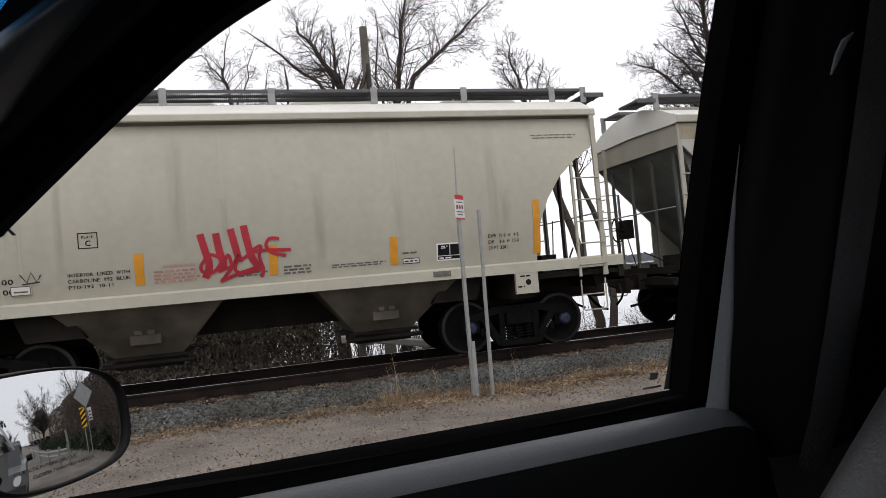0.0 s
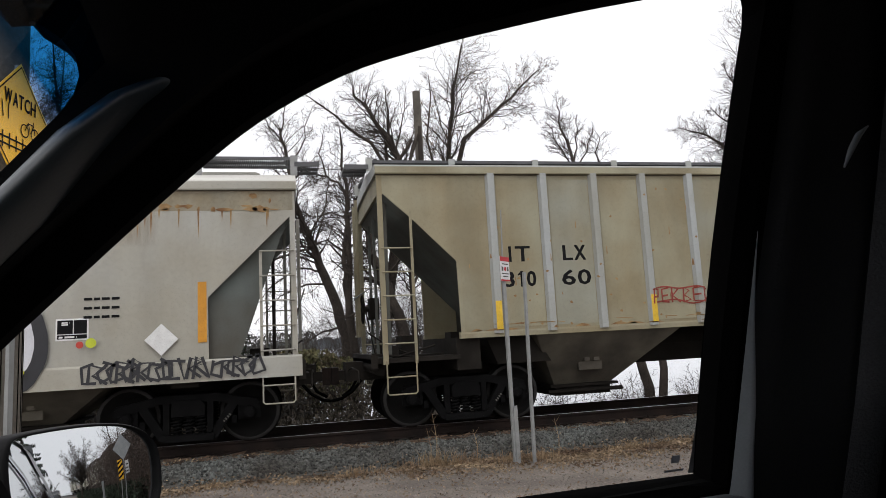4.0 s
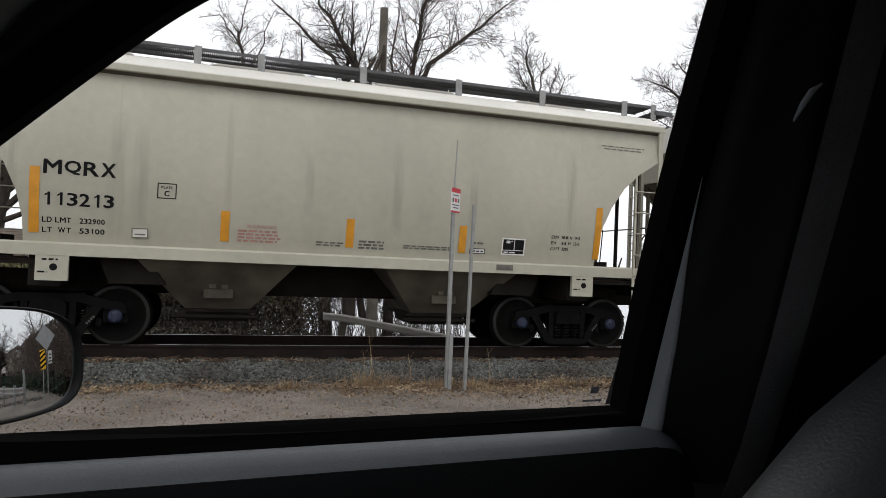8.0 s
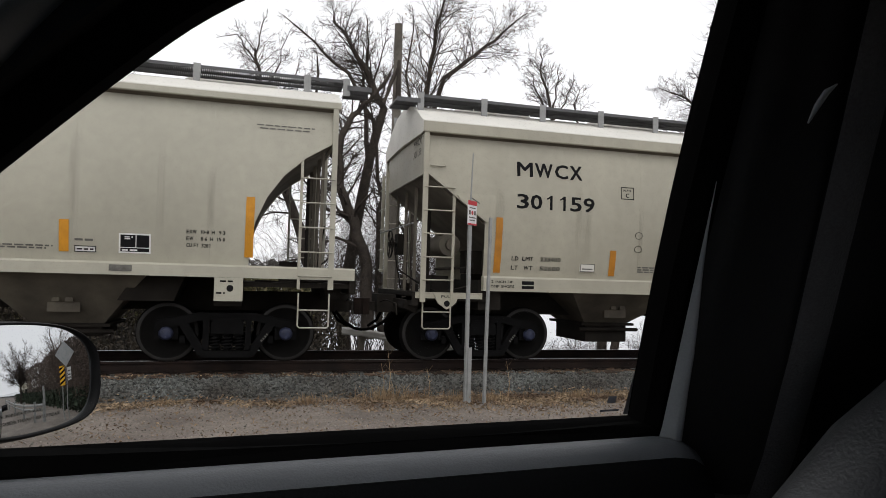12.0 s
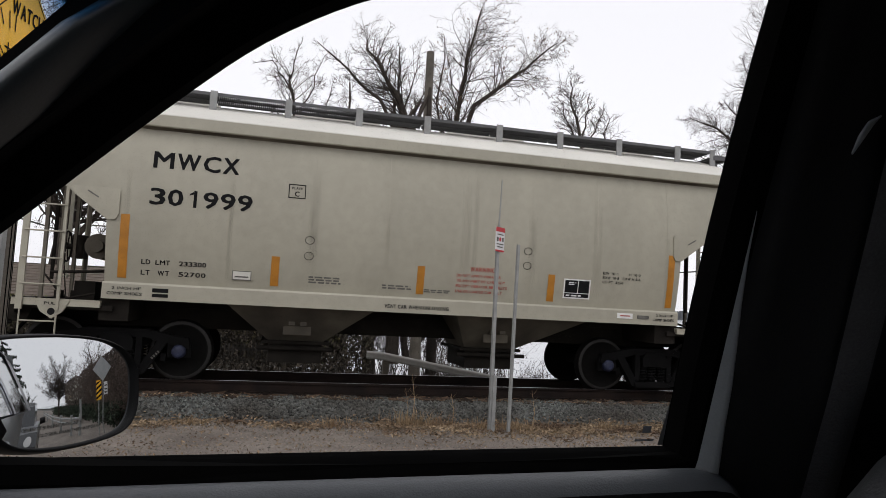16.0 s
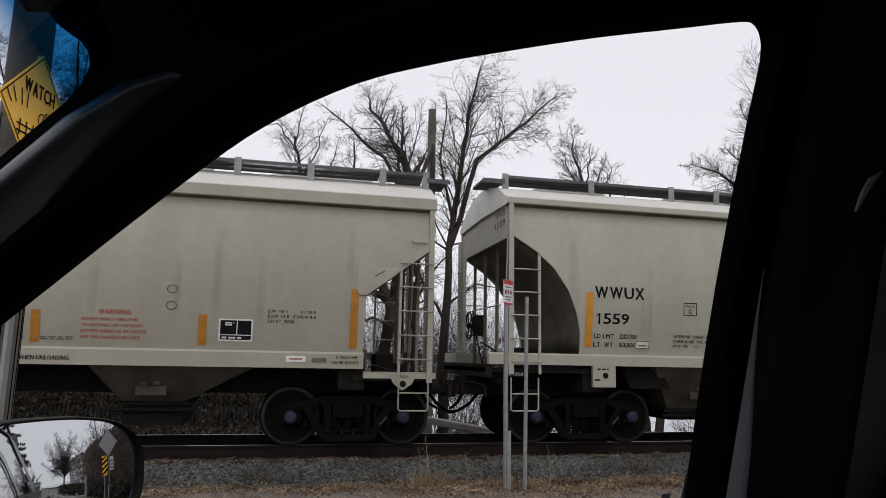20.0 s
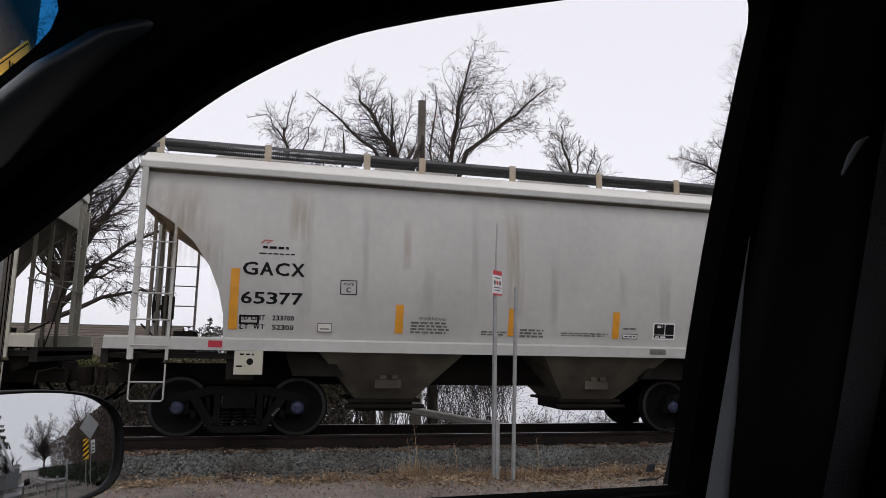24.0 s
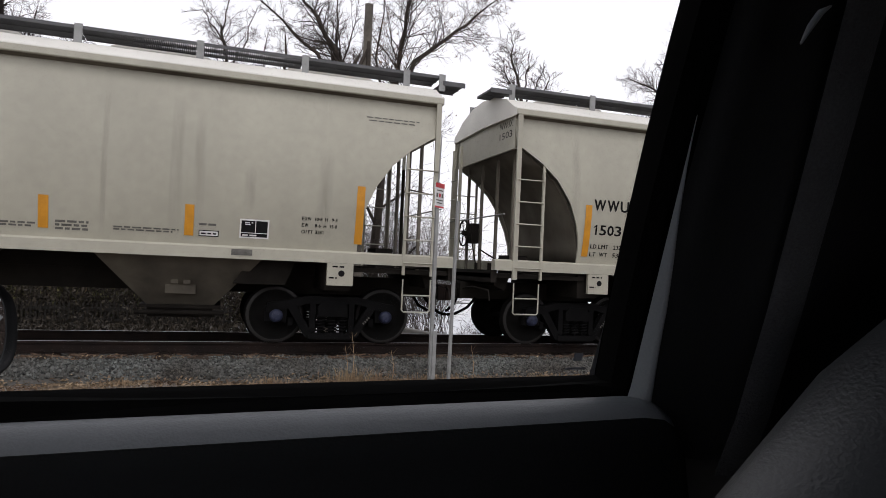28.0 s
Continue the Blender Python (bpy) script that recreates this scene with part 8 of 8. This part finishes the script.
foliage("hedge", 26000, hedge_place, (0.035, 0.09), HEDGE_LEAF, 41, "thin olive brown hedge behind the track", "hedge")
bush_m, tips0, rr = Mesh(), [], random.Random(44)
for k in range(470):
    branch(bush_m, rr, Vector((-17.5 + 19.6 * rr.random(), 7.7 + rr.gauss(0, 0.3), -0.55)), Vector((rr.gauss(0, 0.35), rr.gauss(0, 0.2), 1)), rr.uniform(0.9, 1.5), 0.016, 3, 0.0, 0.6, tips0, 4)
tagged(part("hedge_stems", bush_m, BARK), "dark tangled stems of the hedge", "hedge", kind="stuff")
foliage("undergrowth", 20000, lambda r: (lambda k: (-14 + 16.1 * r.random(), 7.5 + r.gauss(0, 0.25) - 4.8 * k, -0.55 + 1.1 * r.random() ** 1.2 * (1 - 0.75 * min(1, 3 * k))))(r.random() if r.random() < 0.5 else 0.0), (0.03, 0.08), material("brown_undergrowth", (0.05, 0.04, 0.028), 0.95, var=0.4, scale=2, bump=0, island=0.5), 46, "dark brown undergrowth below the hedge", "undergrowth")
fence = tagged(new("picket_fence"), "dark weathered picket fence below the hedge", "fence")
DARK_WOOD = material("dark_weathered_wood", (0.03, 0.026, 0.022), 0.9, var=0.4, scale=4, fine=0.15, bump=0.3, rand=0.3)
m = Mesh()
m.prism([(-0.022, -0.35), (0.022, -0.35), (0.022, 0.16), (0.0, 0.20), (-0.022, 0.16)], -0.01, 0.01)
PICKET = m.data("picket")
rnd = random.Random(9)
for k in range(170):
    part("picket", PICKET, DARK_WOOD, fence, at=pose(-17 + 0.103 * k + rnd.uniform(-0.01, 0.01), 7.0, -0.12 + rnd.uniform(-0.03, 0.03), 0, rnd.uniform(-2, 2), 0))
for z in (-0.38, -0.1):
    m = Mesh()
    m.box(-17.2, 0.6, 7.012, 7.05, z - 0.04, z + 0.04)
    part("fence_rail", m, DARK_WOOD, fence)

house = tagged(new("house"), "low brown shingled roof of a house behind the hedge", "house")
m = Mesh()
m.box(-17.5, -4.2, 15.2, 20.8, -0.7, 1.0)
part("wall", m, SHED_ROOF, house)
roof = new("roof")
roof.parent = house
for k in range(12):
    for s in (-1, 1):
        m = Mesh()
        y0, y1 = 18 + s * (3.3 - 0.275 * k), 18 + s * (3.3 - 0.275 * (k + 1.15))
        z0, z1 = 0.85 + 0.11 * k, 0.85 + 0.11 * (k + 1.15)
        m.add([(-18, y0, z0 + 0.02), (-3.7, y0, z0 + 0.02), (-3.7, y1, z1), (-18, y1, z1), (-18, y0, z0 - 0.02), (-3.7, y0, z0 - 0.02)], [(0, 1, 2, 3), (0, 4, 5, 1)])
        part("shingle_course", m, SHED_ROOF, roof)
m = Mesh()
for x in (-17.6, -4.1):
    m.prism([(15.3, 0.9), (20.7, 0.9), (18, 2.1)], x, x + 0.06, "x")
part("gable", m, SHED_ROOF, house)


def conifer(x, y, z, h, seed, label):
    r = random.Random(seed)
    t = tagged(new("conifer"), label, "conifer", "evergreens")
    t.matrix_basis = pose(x, y, z)
    m = Mesh()
    m.tube([(0, 0, 0), (0, 0, h)], [h * 0.018, 0.01], 6)
    part("trunk", m, BARK, t)
    m = Mesh()
    for k in range(int(26 + h * 6)):
        u = r.random() ** 0.8
        zc = h * (0.1 + 0.88 * u)
        L = h * 0.26 * (1 - u) + 0.12
        a = r.uniform(0, 6.3)
        w = Vector((math.cos(a), math.sin(a), -0.18))
        for j in range(7):
            c = Vector((0, 0, zc)) + w * L * (j + 0.7) / 7
            for _ in range(5):
                s = L * 0.12 + 0.04
                turn = Euler((r.uniform(0, 6), r.uniform(0, 6), r.uniform(0, 6))).to_matrix()
                m.add([c + turn @ Vector(q) for q in ((-s, 0, 0), (0, -s * 0.35, 0), (s, 0, 0.1 * s), (0, s * 0.35, 0))], [(0, 1, 2, 3)])
    tagged(part("crown", m, EVERGREEN, t), kind="stuff")


for i, (x, y, h) in enumerate(((-3.2, 44, 4.2), (-5.2, 46, 4.6), (-6.6, 45, 3.6), (-9.5, 48, 4.0), (1.8, 52, 3.4), (0.2, 50, 3.2), (-17, 26, 6.5))):
    conifer(x, y, -0.6, h, 90 + i, "dark evergreen behind the houses")

foliage("far_thicket", 20000, lambda r: (lambda x: (x, 46 + r.gauss(0, 1.5), -0.6 + (3.2 + 0.7 * noise.noise((x * 0.3, 3, 1)) + 0.3 * noise.noise((x * 1.3, 3, 1))) * r.random() ** 0.8))(-34 + 36.5 * r.random()), (0.05, 0.15),
        material("thicket_dark", (0.10, 0.098, 0.088), 0.95, var=0.4, scale=0.8, bump=0, island=0.4), 48, "dark thicket of far shrubs behind the houses", "thicket")
foliage("low_thicket", 7000, lambda r: (lambda x: (x, 9.0 + r.gauss(0, 0.4), -1.2 + (2.3 + 0.3 * noise.noise((x * 1.5, 7, 1)) - 0.35 * max(x - 1.2, 0)) * r.random() ** 0.7))(-1.6 + 4.6 * r.random()), (0.025, 0.07),
        material("low_thicket", (0.045, 0.043, 0.026), 0.95, tint=(0.05, 0.038, 0.026), scale=2, bump=0, island=0.5), 47, "dark leafy thicket at the hedge end", "thicket")
foliage("bank_brush", 350, lambda r: (0.4 + 10 * r.random(), 9.5 + r.gauss(0, 0.8), -1.9 + 1.9 * r.random() ** 1.3), (0.02, 0.05),
        material("bank_brush", (0.05, 0.042, 0.034), 0.95, var=0.4, scale=2, bump=0, island=0.5), 49, "thin dark brush on the bank", "brush")

# far shore: a low line of woods
r = random.Random(77)
m = Mesh()
for k in range(900):
    x = -500 + 1700 * r.random()
    y = 820 + 60 * r.random()
    h = 7 + 5 * noise.noise((x * 0.01, 0, 0)) + 3 * r.random()
    w = r.uniform(3, 8)
    m.add([(x - w, y, -2), (x + w, y, -2), (x + w * 0.7, y, h * 0.7), (x + w * 0.2, y, h), (x - w * 0.4, y, h * 0.9), (x - w * 0.8, y, h * 0.55)], [(0, 1, 2, 3, 4, 5)])
tagged(part("far_woods", m, material("far_woods", (0.14, 0.15, 0.16), 1.0, var=0.3, scale=0.02, bump=0)), "hazy line of woods on the far shore", "woods", kind="stuff")

# ---- behind the vehicle, seen in its mirror ----
def behind(azimuth, distance, z=None):
    """A place by its bearing from the door mirror, in degrees left of straight back along the track."""
    a = radians(azimuth)
    return (-0.29 + distance * math.cos(a), -11.1 + distance * math.sin(a))


x, y = behind(6.3, 44)
tree("round-crowned bare tree beside the road", [([(x, y, -0.3), (x, y, 1.6), (x, y + 0.1, 3.2), (x, y, 5.6)], 0.16, 0.02, 0.3)] +
     [([(x, y, 1.5 + 0.03 * i), (x + 0.9 * math.cos(2.4 * i) * math.cos(b), y + 1.1 * math.sin(2.4 * i) * math.cos(b), 2.6 + 0.9 * math.sin(b)),
        (x + 3.1 * math.cos(2.4 * i) * math.cos(b), y + 3.3 * math.sin(2.4 * i) * math.cos(b), 4.4 + 2.5 * math.sin(b))], 0.055, 0.015, 0.2) for i, b in enumerate(-0.45 + 0.115 * k for k in range(16))], 11, twig=0.36, dense=11)
x, y = behind(13.2, 30)
tree("tall pale-stemmed bare tree", [([(x, y, -0.3), (x, y, 3), (x + 0.3, y - 0.3, 6.2)], 0.14, 0.02, 0.35), ([(x, y, 1.5), (x, y + 0.7, 3.6), (x, y + 0.9, 5.4)], 0.09, 0.02, 0.3)], 12, twig=0.3)
x, y = behind(0.9, 60)
tree("bare tree farther down the road", [([(x, y, -0.3), (x, y, 1.6), (x, y, 4.0)], 0.16, 0.02, 0.25), ([(x, y, 1.4), (x, y - 1.5, 3.4)], 0.1, 0.02, 0.2), ([(x, y, 1.4), (x, y + 1.5, 3.2)], 0.1, 0.02, 0.2)], 13, twig=0.4)
x, y = behind(-2.6, 30)
conifer(x, y, -0.3, 9.0, 97, "tall dark spruce beside the road")
r = random.Random(15)
brush, tips1 = Mesh(), []
for k in range(210):
    az = r.uniform(12.2, 27)
    d = 6.2 / math.sin(radians(az)) * r.uniform(0.85, 1.1)
    x, y = behind(az, d)
    h = d * math.tan(radians(4.4 - 0.09 * (az - 9) + 1.6 * noise.noise((az * 0.5, 1, 0)) + r.gauss(0, 0.5) + (1.2 if 11 < az < 18 else 0))) + 1.4
    branch(brush, r, Vector((x, y, -0.35)), Vector((r.gauss(0, 0.15), r.gauss(0, 0.15), 1)), max(h, 1.8), 0.03, 2, 0.03, 0.45, tips1, 4)
def thick_brush(r):
    az = 7.5 + 20 * r.random()
    d = 5.6 / math.sin(radians(az)) * r.uniform(0.96, 1.04)
    x, y = behind(az, d)
    rise = 0.85 * math.degrees(math.atan(3.9 * math.sin(radians(az)) / 9.6)) + 0.4 + 0.7 * noise.noise((az * 0.9, 4, 0)) - (0.4 if az < 11 else 0)
    return x, y, -0.3 + (1.6 + d * math.tan(radians(max(rise, 0.3)))) * r.random() ** 0.9


foliage("roadside_thicket", 26000, thick_brush, (0.03, 0.10), material("thicket_brown", (0.115, 0.088, 0.075), 0.95, var=0.4, scale=2, bump=0, island=0.4), 61, "tangled brown thicket beside the road", "thicket")
tagged(part("roadside_brush", brush, material("brush_brown", (0.10, 0.07, 0.055), 0.95, var=0.4, scale=2, bump=0)), "dense brown brush beside the road", "brush", kind="stuff")
foliage("dark_hedge", 6000, lambda r: (15 + 40 * r.random() ** 1.3, -5.7 + r.gauss(0, 0.25), -0.3 + 1.1 * r.random() ** 0.8), (0.06, 0.16), EVERGREEN, 43, "dark clipped hedge beside the road", "hedge")

traffic = tagged(new("road_sign"), "diamond road sign seen from behind on a galvanised post", "road sign")
x, y = behind(15.3, 15.5)
traffic.matrix_basis = pose(x, y, -0.3, 0, 0, 100)
m = Mesh()
m.prism([(0, 2.10), (0.55, 2.65), (0, 3.20), (-0.55, 2.65)], -0.003, 0.003)
part("board", m, SIGN_BACK, traffic)
m = Mesh()
m.box(-0.025, 0.025, -0.05, -0.004, 0, 2.9)
part("post", m, GALV, traffic)
m = Mesh()
m.box(0.05, 0.26, 0.006, 0.012, 1.52, 2.06)
side_board = part("side_board", m, SIGN_WHITE, traffic)
m = Mesh()
for z in (1.62, 1.75, 1.90):
    m.box(0.08, 0.23, 0.0125, 0.014, z - 0.03, z + 0.03)
part("board_marks", m, GREY_INK, side_board)
marker = tagged(new("object_marker"), "yellow and black striped hazard marker on a post", "hazard marker")
x, y = behind(14.4, 15.2)
marker.matrix_basis = pose(x, y, -0.3, 0, 0, 100)
m = Mesh()
m.box(-0.14, 0.14, 0.0, 0.006, 1.35, 2.15)
mb = part("board", m, SIGN_YELLOW, marker)
m = Mesh()
for k in range(4):
    z = 1.36 + 0.2 * k
    m.add([(-0.14, 0.009, z), (0.14, 0.009, z + 0.16), (0.14, 0.009, z + 0.26 if k < 3 else 2.15), (-0.14, 0.009, z + 0.10)], [(0, 1, 2, 3)])
part("stripes", m, BLACK_INK, mb)
m = Mesh()
m.box(-0.025, 0.025, -0.05, -0.002, 0, 2.1)
part("post", m, GALV, marker)

road_guard = tagged(new("road_guard_rail"), "pale guard rail along the roadside", "guard rail")
m = Mesh()
pts = [behind(az, d) for az, d in ((3.6, 46), (4.2, 34), (5.2, 24), (6.8, 18.5), (8.8, 16.4), (10.5, 16))]
m.tube([(x, y, 0.42) for x, y in pts], 0.06, 6)
m.tube([(x, y, 0.22) for x, y in pts], 0.05, 6)
part("rails", m, GALV, road_guard)
for x, y in pts:
    m = Mesh()
    m.box(x - 0.06, x + 0.06, y - 0.06, y + 0.06, -0.35, 0.6)
    part("rail_post", m, GALV, road_guard)
m = Mesh()
x, y = behind(10.6, 16)
m.box(x - 0.05, x + 0.05, y - 0.05, y + 0.05, -0.35, 1.25)
part("end_post", m, GALV, road_guard)

parked = tagged(new("parked_car"), "dark parked car standing behind on the road edge", "car")
parked.matrix_basis = pose(11.0, -10.55, -0.28, 0, 0, 4)
m = Mesh()
m.prism([(-2.2, 0.35), (2.2, 0.35), (2.25, 0.8), (2.1, 1.0), (-1.3, 1.02), (-2.1, 0.88), (-2.25, 0.6)], -1.75, -0.02)
part("body", recalc(m, "body"), PARKED_PAINT, parked)
m = Mesh()
m.prism([(-1.35, 1.0), (2.0, 1.0), (1.7, 1.55), (-0.4, 1.6), (-0.6, 1.55)], -1.62, -0.15)
part("cabin", recalc(m, "cabin"), DARK_GLASS, parked)
m = Mesh()
m.prism([(-0.5, 1.57), (1.7, 1.55), (1.6, 1.64), (-0.35, 1.66)], -1.6, -0.17)
part("roof", recalc(m, "roof"), PARKED_PAINT, parked)
m = Mesh()
m.tube([(-0.95, 0.02, 1.1), (-0.95, 0.2, 1.12)], 0.09, 10)
part("side_mirror", m, HOUSING, parked)
for s in (-0.25, -1.5):
    m = Mesh()
    m.tube([(-2.26, s, 0.72), (-2.2, s, 0.72)], 0.1, 12)
    part("headlight", m, SIGN_WHITE, parked)
for x in (-1.4, 1.4):
    for y in (-0.12, -1.65):
        m = Mesh()
        m.lathe([(0.0, -0.1), (0.2, -0.1), (0.33, -0.09), (0.33, 0.09), (0.2, 0.1), (0.0, 0.1)], 20, (x, y, 0.33))
        part("wheel", m, RUBBER, parked)


# ---- what moves: the train rolls by at an even pace, its wheels turning ----
ROLLED = [8.36, 12.98, 17.65, 22.26, 26.89, 31.51, 36.16, 40.83, 45.55, 50.28, 55.04, 59.82, 64.60, 69.39, 74.19, 78.97, 83.67, 88.35, 93.02, 97.65, 102.22, 106.72,
          111.35, 116.08, 120.79, 125.49, 130.25, 135.00, 139.64]


def rolled(t):
    """Metres that the train has gone at t seconds."""
    i = min(max(int(t), 0), 27)
    p = [ROLLED[min(max(k, 0), 28)] for k in (i - 1, i, i + 1, i + 2)]
    if i == 0:
        p[0] = 2 * p[1] - p[2]
    if i == 27:
        p[3] = 2 * p[2] - p[1]
    u = t - i
    return p[1] + 0.5 * u * (p[2] - p[0] + u * (2 * p[0] - 5 * p[1] + 4 * p[2] - p[3] + u * (3 * (p[1] - p[2]) + p[3] - p[0])))


def motions():
    for car, cx in CARS:
        walk(car, [(t, pose(cx - rolled(t), 0, 0)) for t in range(0, 29)])
    steps = [k * 4 / 30 for k in range(0, 210)] + [28.0]
    turns = [(t, math.degrees(rolled(t) / WHEEL)) for t in steps]
    for w, x in TURNING:
        walk(w, [(t, pose(x, 0, WHEEL, 0, -a, 0)) for t, a in turns])


motions()
